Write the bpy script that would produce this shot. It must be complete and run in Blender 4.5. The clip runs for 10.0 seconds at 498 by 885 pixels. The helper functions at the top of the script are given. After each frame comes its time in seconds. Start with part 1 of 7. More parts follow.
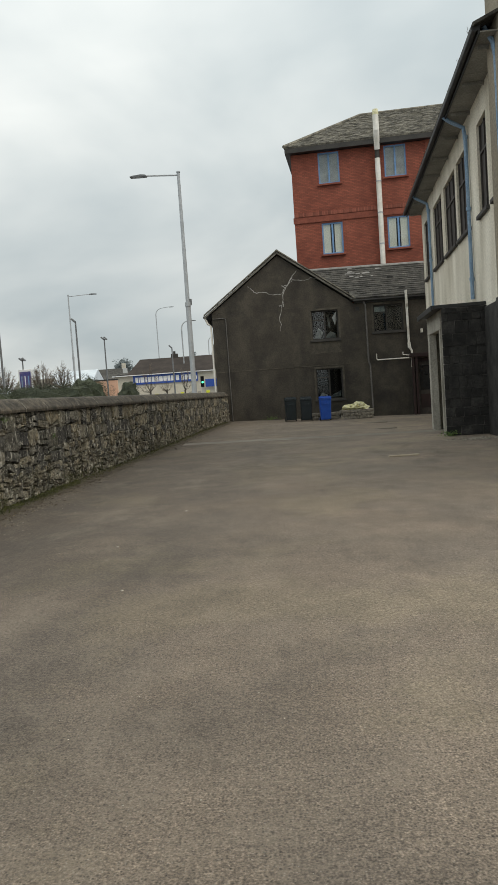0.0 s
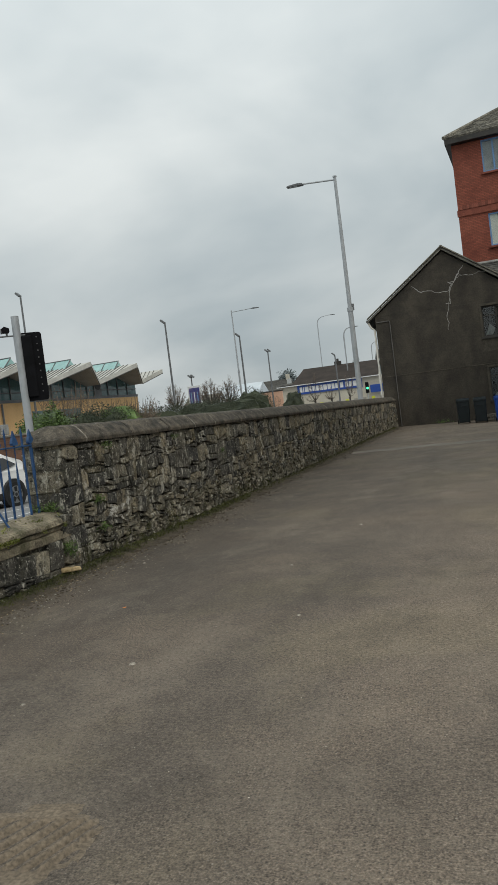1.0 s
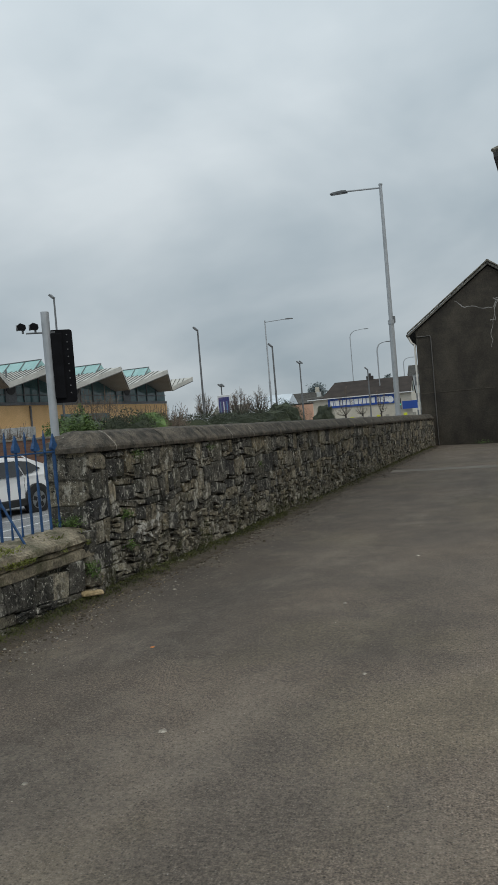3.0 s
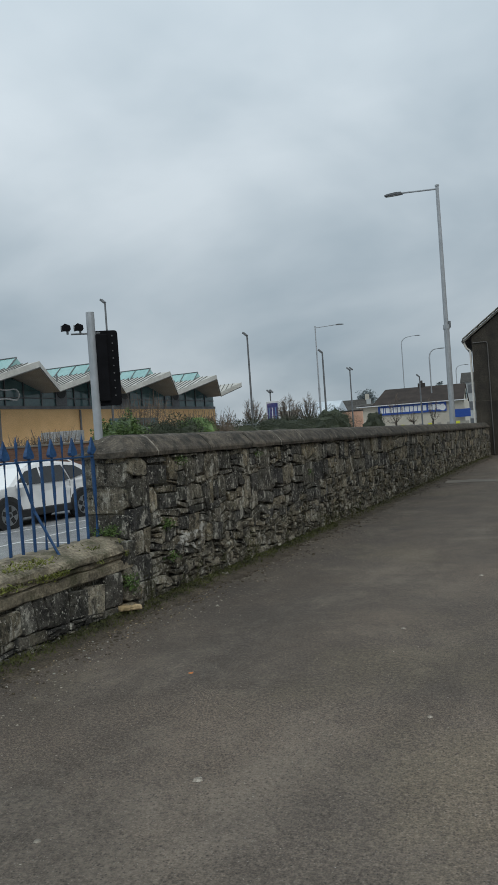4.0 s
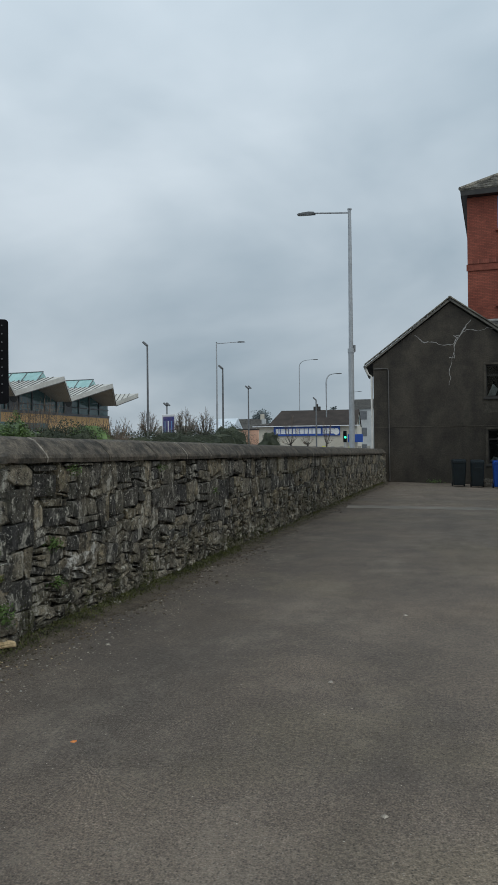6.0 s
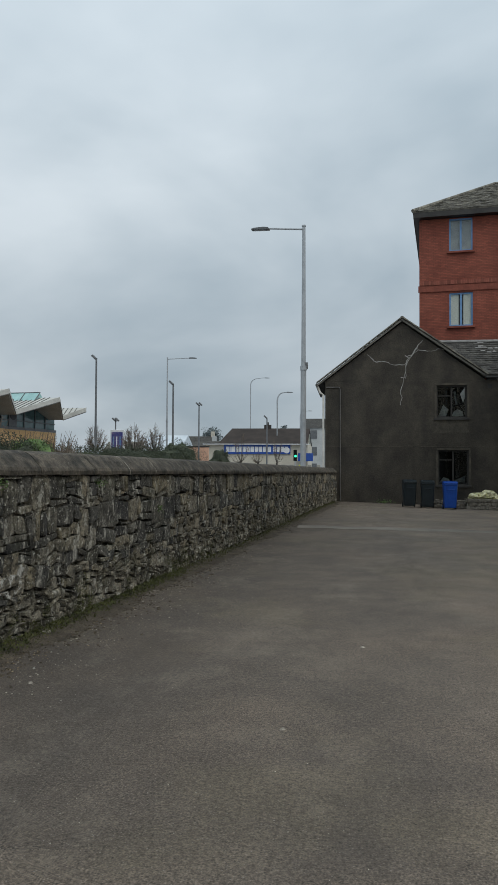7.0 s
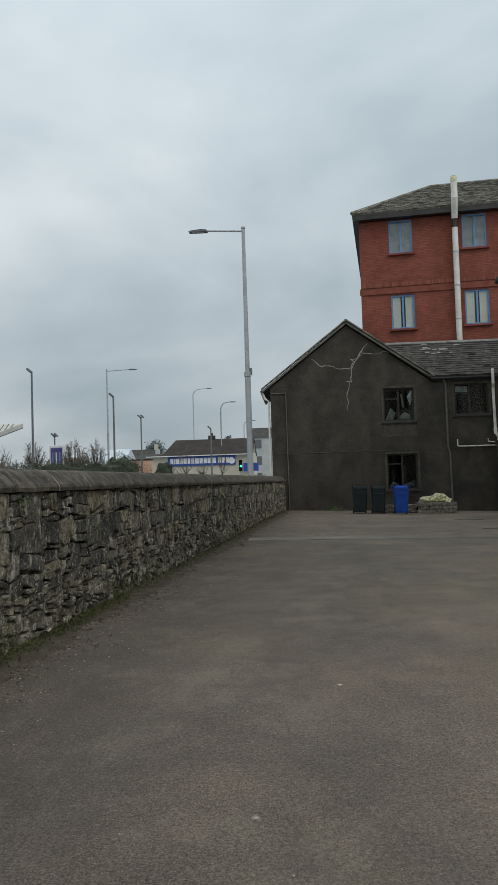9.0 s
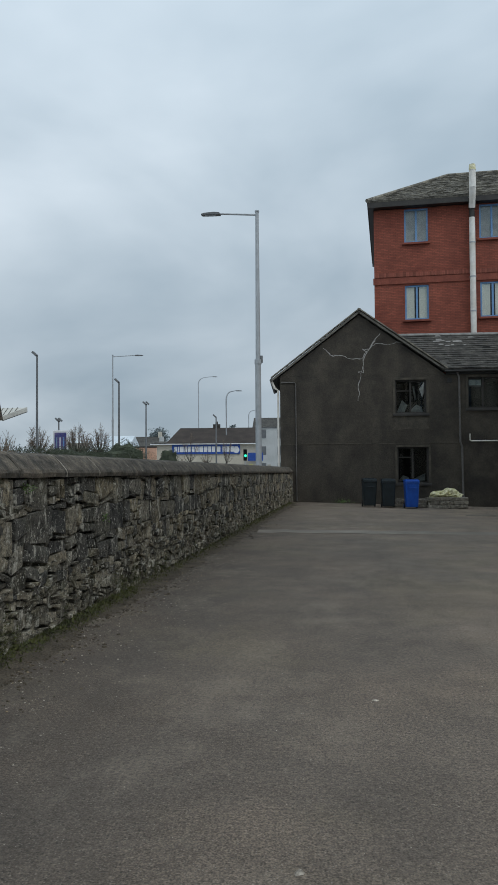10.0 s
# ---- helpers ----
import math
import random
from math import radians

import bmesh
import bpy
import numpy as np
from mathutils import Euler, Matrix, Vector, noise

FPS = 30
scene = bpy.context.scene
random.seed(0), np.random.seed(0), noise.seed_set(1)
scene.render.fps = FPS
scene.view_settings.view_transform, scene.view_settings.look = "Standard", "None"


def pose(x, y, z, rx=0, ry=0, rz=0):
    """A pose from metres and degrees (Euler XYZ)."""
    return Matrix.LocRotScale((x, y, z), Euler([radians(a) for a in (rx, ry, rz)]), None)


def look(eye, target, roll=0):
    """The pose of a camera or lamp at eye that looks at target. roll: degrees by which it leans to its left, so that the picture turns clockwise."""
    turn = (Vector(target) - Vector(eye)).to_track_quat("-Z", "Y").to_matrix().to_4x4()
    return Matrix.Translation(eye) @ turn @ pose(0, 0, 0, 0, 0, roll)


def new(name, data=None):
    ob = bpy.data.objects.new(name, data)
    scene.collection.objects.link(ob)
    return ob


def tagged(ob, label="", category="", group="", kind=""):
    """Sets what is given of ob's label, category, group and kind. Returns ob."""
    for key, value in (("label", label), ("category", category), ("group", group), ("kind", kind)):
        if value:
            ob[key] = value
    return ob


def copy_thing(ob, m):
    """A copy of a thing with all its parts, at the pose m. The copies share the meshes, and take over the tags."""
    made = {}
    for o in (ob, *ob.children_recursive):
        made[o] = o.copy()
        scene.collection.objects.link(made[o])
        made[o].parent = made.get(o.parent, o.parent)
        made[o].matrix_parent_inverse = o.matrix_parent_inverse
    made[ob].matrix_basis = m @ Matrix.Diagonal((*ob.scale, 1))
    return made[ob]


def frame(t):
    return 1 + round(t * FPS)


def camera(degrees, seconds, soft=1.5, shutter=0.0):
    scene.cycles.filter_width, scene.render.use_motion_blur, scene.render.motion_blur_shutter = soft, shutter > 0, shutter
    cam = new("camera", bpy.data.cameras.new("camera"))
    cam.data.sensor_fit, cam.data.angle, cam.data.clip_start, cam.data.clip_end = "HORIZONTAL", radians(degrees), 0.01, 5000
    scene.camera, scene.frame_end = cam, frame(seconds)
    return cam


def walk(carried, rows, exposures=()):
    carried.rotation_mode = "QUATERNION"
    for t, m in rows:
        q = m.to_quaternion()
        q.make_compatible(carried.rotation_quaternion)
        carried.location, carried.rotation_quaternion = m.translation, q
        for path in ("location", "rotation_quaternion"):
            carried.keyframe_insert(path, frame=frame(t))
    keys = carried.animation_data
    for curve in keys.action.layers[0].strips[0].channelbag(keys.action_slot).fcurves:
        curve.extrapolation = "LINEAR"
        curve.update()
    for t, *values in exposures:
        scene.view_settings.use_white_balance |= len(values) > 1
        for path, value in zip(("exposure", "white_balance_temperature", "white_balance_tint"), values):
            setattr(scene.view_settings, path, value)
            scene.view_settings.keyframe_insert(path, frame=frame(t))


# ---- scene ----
cam = camera(36.7, 10.0)
PATH = [
    (0, (2.768, -6.356, 1.606), (2.711, -4.362, 1.461), -4.0),
    (0.5, (2.755, -6.046, 1.615), (2.419, -4.077, 1.514), -5.8),
    (1, (2.649, -5.869, 1.607), (2.16, -3.932, 1.526), -7.1),
    (1.5, (2.468, -5.62, 1.633), (1.993, -3.678, 1.577), -6.8),
    (2, (2.527, -5.413, 1.633), (2.034, -3.475, 1.576), -7.0),
    (3.3, (2.096, -4.827, 1.634), (1.521, -2.912, 1.592), -4.0),
    (3.5, (2.085, -4.727, 1.62), (1.469, -2.824, 1.578), -4.3),
    (4, (2.006, -4.461, 1.629), (1.334, -2.578, 1.611), -4.0),
    (4.5, (1.798, -4.292, 1.654), (1.209, -2.382, 1.722), -3.5),
    (5, (1.683, -4.025, 1.623), (1.131, -2.104, 1.681), -3.4),
    (5.5, (1.675, -3.761, 1.635), (1.107, -1.843, 1.647), -2.7),
    (6, (1.54, -3.566, 1.61), (1.144, -1.605, 1.623), -0.6),
    (6.2, (1.486, -3.476, 1.635), (1.161, -1.503, 1.662), -0.2),
    (7.5, (1.411, -2.657, 1.56), (1.189, -0.671, 1.639), 0.3),
    (8, (1.291, -2.432, 1.583), (1.201, -0.437, 1.686), -1.0),
    (8.5, (1.319, -2.173, 1.56), (1.304, -0.175, 1.646), -3.3),
    (9, (1.281, -1.916, 1.562), (1.165, 0.079, 1.65), -1.8),
    (9.5, (1.079, -1.65, 1.584), (0.928, 0.342, 1.689), 0.9),
    (10, (1.054, -1.356, 1.566), (0.929, 0.639, 1.627), -0.4),
]
walk(cam, [(t, look(eye, target, roll)) for t, eye, target, roll in PATH],
     exposures=[(0, 0.27, 7300, 10), (0.5, 0.1, 7200, 10), (1.0, -0.01, 7050, 9), (2.0, -0.13, 6750, 9), (3.5, -0.19, 6550, 8.5), (5.0, -0.24, 6200, 8), (6.2, -0.18, 6350, 8.5), (7.5, -0.12, 6550, 9), (8.75, -0.1, 6700, 8.5), (10, -0.11, 6250, 8.5)])

# ---- light ----
world = bpy.data.worlds.new("overcast")
scene.world = world
world.use_nodes = True
wn, wl = world.node_tree.nodes, world.node_tree.links
wn.clear()
w_out = wn.new("ShaderNodeOutputWorld")
w_bg = wn.new("ShaderNodeBackground")
w_tc = wn.new("ShaderNodeTexCoord")
w_sky = wn.new("ShaderNodeTexSky")
w_sky.sky_type, w_sky.sun_disc = "NISHITA", False
w_sky.sun_elevation, w_sky.sun_rotation = radians(47), radians(132)
# cloud deck: the noise lies on a flat layer overhead, so that it closes up towards the horizon
w_den, w_inv = wn.new("ShaderNodeMath"), wn.new("ShaderNodeMath")
w_den.operation, w_den.inputs[1].default_value = "ADD", 0.42
w_inv.operation, w_inv.inputs[0].default_value = "DIVIDE", 1.0
w_flat = wn.new("ShaderNodeVectorMath")
w_flat.operation = "SCALE"
w_map = wn.new("ShaderNodeMapping")
w_map.inputs["Location"].default_value = (3.1, 0.4, 0.0)
w_n1 = wn.new("ShaderNodeTexNoise")
w_n1.inputs["Scale"].default_value, w_n1.inputs["Detail"].default_value = 1.5, 5.0
w_n1.inputs["Roughness"].default_value = 0.46
w_n1.inputs["Distortion"].default_value = 0.25
w_ramp = wn.new("ShaderNodeValToRGB")
w_ramp.color_ramp.elements[0].position, w_ramp.color_ramp.elements[0].color = 0.36, (0.395, 0.478, 0.545, 1)
w_ramp.color_ramp.elements[1].position, w_ramp.color_ramp.elements[1].color = 0.64, (0.68, 0.75, 0.805, 1)
w_sep = wn.new("ShaderNodeSeparateXYZ")
w_lift = wn.new("ShaderNodeMapRange")
w_lift.inputs["From Min"].default_value, w_lift.inputs["From Max"].default_value = 0.0, 1.0
w_lift.inputs["To Min"].default_value, w_lift.inputs["To Max"].default_value = 0.81, 1.72
w_mul = wn.new("ShaderNodeVectorMath")
w_mul.operation = "SCALE"
w_mix = wn.new("ShaderNodeMixRGB")
w_mix.inputs["Fac"].default_value = 0.97
w_skys = wn.new("ShaderNodeVectorMath")
w_skys.operation = "SCALE"
w_skys.inputs["Scale"].default_value = 0.1
wl.new(w_sep.outputs["Z"], w_den.inputs[0])
wl.new(w_den.outputs[0], w_inv.inputs[1])
wl.new(w_tc.outputs["Generated"], w_flat.inputs[0])
wl.new(w_inv.outputs[0], w_flat.inputs["Scale"])
wl.new(w_flat.outputs[0], w_map.inputs["Vector"])
wl.new(w_map.outputs[0], w_n1.inputs["Vector"])
wl.new(w_n1.outputs["Fac"], w_ramp.inputs["Fac"])
wl.new(w_tc.outputs["Generated"], w_sep.inputs[0])
wl.new(w_sep.outputs["Z"], w_lift.inputs["Value"])
wl.new(w_ramp.outputs["Color"], w_mul.inputs[0])
wl.new(w_lift.outputs[0], w_mul.inputs["Scale"])
wl.new(w_sky.outputs[0], w_skys.inputs[0])
wl.new(w_skys.outputs[0], w_mix.inputs["Color1"])
wl.new(w_mul.outputs[0], w_mix.inputs["Color2"])
wl.new(w_mix.outputs[0], w_bg.inputs["Color"])
w_bg.inputs["Strength"].default_value = 1.0
wl.new(w_bg.outputs[0], w_out.inputs["Surface"])

sun = new("sun", bpy.data.lights.new("sun", "SUN"))
sun.data.energy, sun.data.angle, sun.data.color = 1.0, radians(30), (1.0, 0.97, 0.93)
sun.matrix_world = look((18, -16, 26), (0, 0, 0))


# ---- materials ----
def mat(name, c1, c2, scale=2.0, fine=40.0, rough=0.8, bump=0.2, metal=0.0, rnd=0.0, streak=1.0, dist=0.004, grain=0.28):
    """Two colours mixed by a broad noise, fine grain and relief; rnd: lightness that differs from piece to piece."""
    m = bpy.data.materials.new(name)
    m.use_nodes = True
    n, l = m.node_tree.nodes, m.node_tree.links
    b = n["Principled BSDF"]
    b.inputs["Roughness"].default_value, b.inputs["Metallic"].default_value = rough, metal
    tc = n.new("ShaderNodeTexCoord")
    mp = n.new("ShaderNodeMapping")
    mp.inputs["Scale"].default_value = (1, 1, streak)
    l.new(tc.outputs["Object"], mp.inputs["Vector"])
    n1, n2 = n.new("ShaderNodeTexNoise"), n.new("ShaderNodeTexNoise")
    n1.inputs["Scale"].default_value, n1.inputs["Detail"].default_value = scale, 4.0
    n2.inputs["Scale"].default_value, n2.inputs["Detail"].default_value = fine, 3.0
    l.new(mp.outputs[0], n1.inputs["Vector"])
    l.new(tc.outputs["Object"], n2.inputs["Vector"])
    r1 = n.new("ShaderNodeMapRange")
    r1.inputs["From Min"].default_value, r1.inputs["From Max"].default_value = 0.32, 0.68
    l.new(n1.outputs["Fac"], r1.inputs["Value"])
    mx = n.new("ShaderNodeMixRGB")
    mx.inputs["Color1"].default_value, mx.inputs["Color2"].default_value = (*c1, 1), (*c2, 1)
    l.new(r1.outputs[0], mx.inputs["Fac"])
    r2 = n.new("ShaderNodeMapRange")
    r2.inputs["From Min"].default_value, r2.inputs["From Max"].default_value = 0.25, 0.75
    r2.inputs["To Min"].default_value, r2.inputs["To Max"].default_value = 1 - grain, 1 + grain
    l.new(n2.outputs["Fac"], r2.inputs["Value"])
    val = r2.outputs[0]
    if rnd:
        oi, ri = n.new("ShaderNodeObjectInfo"), n.new("ShaderNodeMapRange")
        ge = n.new("ShaderNodeNewGeometry")
        ad = n.new("ShaderNodeMath")
        ad.operation = "ADD"
        fr = n.new("ShaderNodeMath")
        fr.operation = "FRACT"
        l.new(oi.outputs["Random"], ad.inputs[0])
        l.new(ge.outputs["Random Per Island"], ad.inputs[1])
        l.new(ad.outputs[0], fr.inputs[0])
        ri.inputs["To Min"].default_value, ri.inputs["To Max"].default_value = 1 - rnd, 1 + rnd
        l.new(fr.outputs[0], ri.inputs["Value"])
        ml = n.new("ShaderNodeMath")
        ml.operation = "MULTIPLY"
        l.new(val, ml.inputs[0])
        l.new(ri.outputs[0], ml.inputs[1])
        val = ml.outputs[0]
    sc = n.new("ShaderNodeVectorMath")
    sc.operation = "SCALE"
    l.new(mx.outputs[0], sc.inputs[0])
    l.new(val, sc.inputs["Scale"])
    l.new(sc.outputs[0], b.inputs["Base Color"])
    if bump:
        bp = n.new("ShaderNodeBump")
        bp.inputs["Strength"].default_value, bp.inputs["Distance"].default_value = bump, dist
        l.new(n2.outputs["Fac"], bp.inputs["Height"])
        l.new(bp.outputs[0], b.inputs["Normal"])
    return m


def glow(name, colour, strength):
    m = bpy.data.materials.new(name)
    m.use_nodes = True
    b = m.node_tree.nodes["Principled BSDF"]
    b.inputs["Base Color"].default_value = (*colour, 1)
    b.inputs["Emission Color"].default_value, b.inputs["Emission Strength"].default_value = (*colour, 1), strength
    return m


def glass(name, colour=(0.93, 0.96, 0.96), rough=0.03):
    m = bpy.data.materials.new(name)
    m.use_nodes = True
    n, l = m.node_tree.nodes, m.node_tree.links
    out = n["Material Output"]
    tr, gl = n.new("ShaderNodeBsdfTransparent"), n.new("ShaderNodeBsdfGlossy")
    mx, fr = n.new("ShaderNodeMixShader"), n.new("ShaderNodeFresnel")
    tr.inputs["Color"].default_value = (*colour, 1)
    gl.inputs["Roughness"].default_value = rough
    fr.inputs["IOR"].default_value = 1.5
    l.new(fr.outputs[0], mx.inputs["Fac"])
    l.new(tr.outputs[0], mx.inputs[1])
    l.new(gl.outputs[0], mx.inputs[2])
    l.new(mx.outputs[0], out.inputs["Surface"])
    return m


def field(m, size, detail=4.0, rough=0.5, stretch=(1, 1, 1), shift=0.0):
    """A noise over the object's own space, as a socket."""
    n, l = m.node_tree.nodes, m.node_tree.links
    tc, mp, nn = n.new("ShaderNodeTexCoord"), n.new("ShaderNodeMapping"), n.new("ShaderNodeTexNoise")
    mp.inputs["Scale"].default_value, mp.inputs["Location"].default_value = stretch, (shift, shift * 0.7, shift * 0.3)
    nn.inputs["Scale"].default_value, nn.inputs["Detail"].default_value, nn.inputs["Roughness"].default_value = size, detail, rough
    l.new(tc.outputs["Object"], mp.inputs["Vector"])
    l.new(mp.outputs[0], nn.inputs["Vector"])
    return nn.outputs["Fac"]


def ranged(m, src, a, b, lo, hi):
    n, l = m.node_tree.nodes, m.node_tree.links
    mr = n.new("ShaderNodeMapRange")
    for key, v in (("From Min", a), ("From Max", b), ("To Min", lo), ("To Max", hi)):
        mr.inputs[key].default_value = v
    l.new(src, mr.inputs["Value"])
    return mr.outputs[0]


def times(m, a, b):
    n, l = m.node_tree.nodes, m.node_tree.links
    mu = n.new("ShaderNodeMath")
    mu.operation = "MULTIPLY"
    l.new(a, mu.inputs[0])
    l.new(b, mu.inputs[1])
    return mu.outputs[0]


def shade(m, colour, value):
    """A colour socket made lighter or darker by a value socket."""
    n, l = m.node_tree.nodes, m.node_tree.links
    sc = n.new("ShaderNodeVectorMath")
    sc.operation = "SCALE"
    l.new(colour, sc.inputs[0])
    l.new(value, sc.inputs["Scale"])
    return sc.outputs[0]


def over(m, colour, top, fac):
    """A plain colour laid over a colour socket where fac says so."""
    n, l = m.node_tree.nodes, m.node_tree.links
    mx = n.new("ShaderNodeMixRGB")
    mx.inputs["Color2"].default_value = (*top, 1)
    l.new(fac, mx.inputs["Fac"])
    l.new(colour, mx.inputs["Color1"])
    return mx.outputs[0]


def asphalt(name, base, warm, light, x_ramp=True):
    """Worn tarmac: fine aggregate, scuffed patches, faint stains and loose chips."""
    m = mat(name, base, warm, 0.55, 100.0, 0.93, 1.0, dist=0.01, grain=0.6)
    n, l = m.node_tree.nodes, m.node_tree.links
    b = n["Principled BSDF"]
    tc = n.new("ShaderNodeTexCoord")
    src = b.inputs["Base Color"].links[0].from_socket
    # stains that differ a little in hue
    src = over(m, src, (base[0] * 0.92, base[1] * 0.93, base[2] * 0.95), ranged(m, field(m, 0.8, 4, 0.55, (1, 0.8, 1), 3.0), 0.46, 0.6, 0, 0.7))
    src = over(m, src, (warm[0] * 1.02, warm[1] * 1.06, warm[2] * 0.98), ranged(m, field(m, 0.65, 5, 0.6, (1, 1, 1), 9.0), 0.52, 0.64, 0, 0.6))
    for size, lo, hi in ((0.35, 0.9, 1.1), (1.6, 0.9, 1.1), (5.0, 0.93, 1.07), (26.0, 0.88, 1.12), (48.0, 0.74, 1.26), (105.0, 0.72, 1.28)):
        src = shade(m, src, ranged(m, field(m, size, 2.0), 0.34, 0.66, lo, hi))
    if x_ramp:
        # the tarmac gets paler along x, away from the wall
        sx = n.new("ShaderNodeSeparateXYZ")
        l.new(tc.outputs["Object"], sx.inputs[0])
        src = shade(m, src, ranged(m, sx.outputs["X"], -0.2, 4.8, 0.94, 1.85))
    # scuffed, paler patches with ragged edges
    scuff = times(m, ranged(m, field(m, 0.9, 10.0, 0.75, (1.0, 0.75, 1), 1.0), 0.51, 0.66, 0, 0.55), ranged(m, field(m, 40.0, 3.0), 0.35, 0.6, 0.25, 1.0))
    src = over(m, src, light, scuff)
    # faint wheel lines along the yard
    src = over(m, src, tuple(c * 0.6 for c in base), ranged(m, field(m, 1.0, 8.0, 0.75, (1.3, 0.35, 1), 5.0), 0.55, 0.72, 0, 0.5))
    # pale and dark chips of aggregate
    for size, lo, hi, col, amount, share in ((75.0, 0.0, 0.36, (0.34, 0.3, 0.25), 0.6, 0.72), (65.0, 0.05, 0.42, (0.016, 0.014, 0.012), 0.75, 0.6), (16.0, 0.02, 0.13, (0.014, 0.012, 0.01), 0.85, 0.78), (38.0, 0.0, 0.3, (0.016, 0.014, 0.012), 0.75, 0.8), (30.0, 0.0, 0.13, (0.4, 0.37, 0.33), 0.8, 0.93), (11.0, 0.0, 0.05, (0.5, 0.47, 0.43), 0.9, 0.9)):
        vo = n.new("ShaderNodeTexVoronoi")
        vo.inputs["Scale"].default_value = size
        l.new(tc.outputs["Object"], vo.inputs["Vector"])
        sp, gt = n.new("ShaderNodeSeparateColor"), n.new("ShaderNodeMath")
        l.new(vo.outputs["Color"], sp.inputs[0])
        gt.operation, gt.inputs[1].default_value = "GREATER_THAN", share
        l.new(sp.outputs[0], gt.inputs[0])
        src = over(m, src, col, times(m, ranged(m, vo.outputs["Distance"], lo, hi, amount, 0.0), gt.outputs[0]))
    l.new(src, b.inputs["Base Color"])
    return m


def rubble_stone(name, tones, moss=0.35):
    """Old field stone: every piece its own tone, mottled, speckled with lichen, streaked with lime, its face broken."""
    m = bpy.data.materials.new(name)
    m.use_nodes = True
    n, l = m.node_tree.nodes, m.node_tree.links
    b = n["Principled BSDF"]
    b.inputs["Roughness"].default_value = 0.93
    oi, ge, ad, fr = n.new("ShaderNodeObjectInfo"), n.new("ShaderNodeNewGeometry"), n.new("ShaderNodeMath"), n.new("ShaderNodeMath")
    ad.operation, fr.operation = "ADD", "FRACT"
    l.new(oi.outputs["Random"], ad.inputs[0])
    l.new(ge.outputs["Random Per Island"], ad.inputs[1])
    l.new(ad.outputs[0], fr.inputs[0])
    rp = n.new("ShaderNodeValToRGB")
    rp.color_ramp.interpolation = "LINEAR"
    while len(rp.color_ramp.elements) < len(tones):
        rp.color_ramp.elements.new(0.5)
    for k, c in enumerate(tones):
        rp.color_ramp.elements[k].position, rp.color_ramp.elements[k].color = k / (len(tones) - 1), (c[0] * 0.66, c[1] * 0.64, c[2] * 0.585, 1)
    l.new(fr.outputs[0], rp.inputs["Fac"])
    src = rp.outputs[0]
    broad, mid, fine = field(m, 4.0, 6.0, 0.6, (1, 1, 1), 2.0), field(m, 15.0, 8.0, 0.72), field(m, 75.0, 3.0, 0.6)
    src = shade(m, src, ranged(m, broad, 0.36, 0.64, 0.65, 1.7))
    src = shade(m, src, ranged(m, mid, 0.36, 0.64, 0.42, 1.6))
    src = shade(m, src, ranged(m, fine, 0.3, 0.7, 0.6, 1.4))
    src = over(m, src, (0.06, 0.062, 0.022), ranged(m, field(m, 3.2, 7.0, 0.7, (1, 1, 1), 6.0), 0.53, 0.66, 0, moss))
    src = over(m, src, (0.014, 0.013, 0.011), ranged(m, field(m, 6.0, 7.0, 0.7, (1, 1, 0.5), 11.0), 0.54, 0.64, 0, 0.8))
    # lime that has run down the face, and round spots of lichen
    src = over(m, src, (0.6, 0.57, 0.48), times(m, ranged(m, field(m, 9.0, 6.0, 0.65, (1, 1, 0.4), 4.0), 0.545, 0.615, 0, 0.9), ranged(m, field(m, 30.0, 4.0), 0.4, 0.6, 0.3, 1)))
    src = over(m, src, (0.62, 0.59, 0.5), ranged(m, field(m, 24.0, 5.0, 0.65, (1, 1, 1), 8.0), 0.605, 0.64, 0, 0.95))
    src = over(m, src, (0.66, 0.64, 0.56), ranged(m, field(m, 62.0, 2.0, 0.5, (1, 1, 1), 14.0), 0.68, 0.71, 0, 0.9))
    src = over(m, src, (0.008, 0.0075, 0.007), ranged(m, field(m, 19.0, 6.0, 0.7, (1, 1, 1.4), 21.0), 0.59, 0.63, 0, 0.9))
    l.new(src, b.inputs["Base Color"])
    b1, b2 = n.new("ShaderNodeBump"), n.new("ShaderNodeBump")
    b1.inputs["Strength"].default_value, b1.inputs["Distance"].default_value = 1.0, 0.055
    b2.inputs["Strength"].default_value, b2.inputs["Distance"].default_value = 1.0, 0.008
    l.new(mid, b1.inputs["Height"])
    l.new(fine, b2.inputs["Height"])
    l.new(b1.outputs[0], b2.inputs["Normal"])
    l.new(b2.outputs[0], b.inputs["Normal"])
    return m


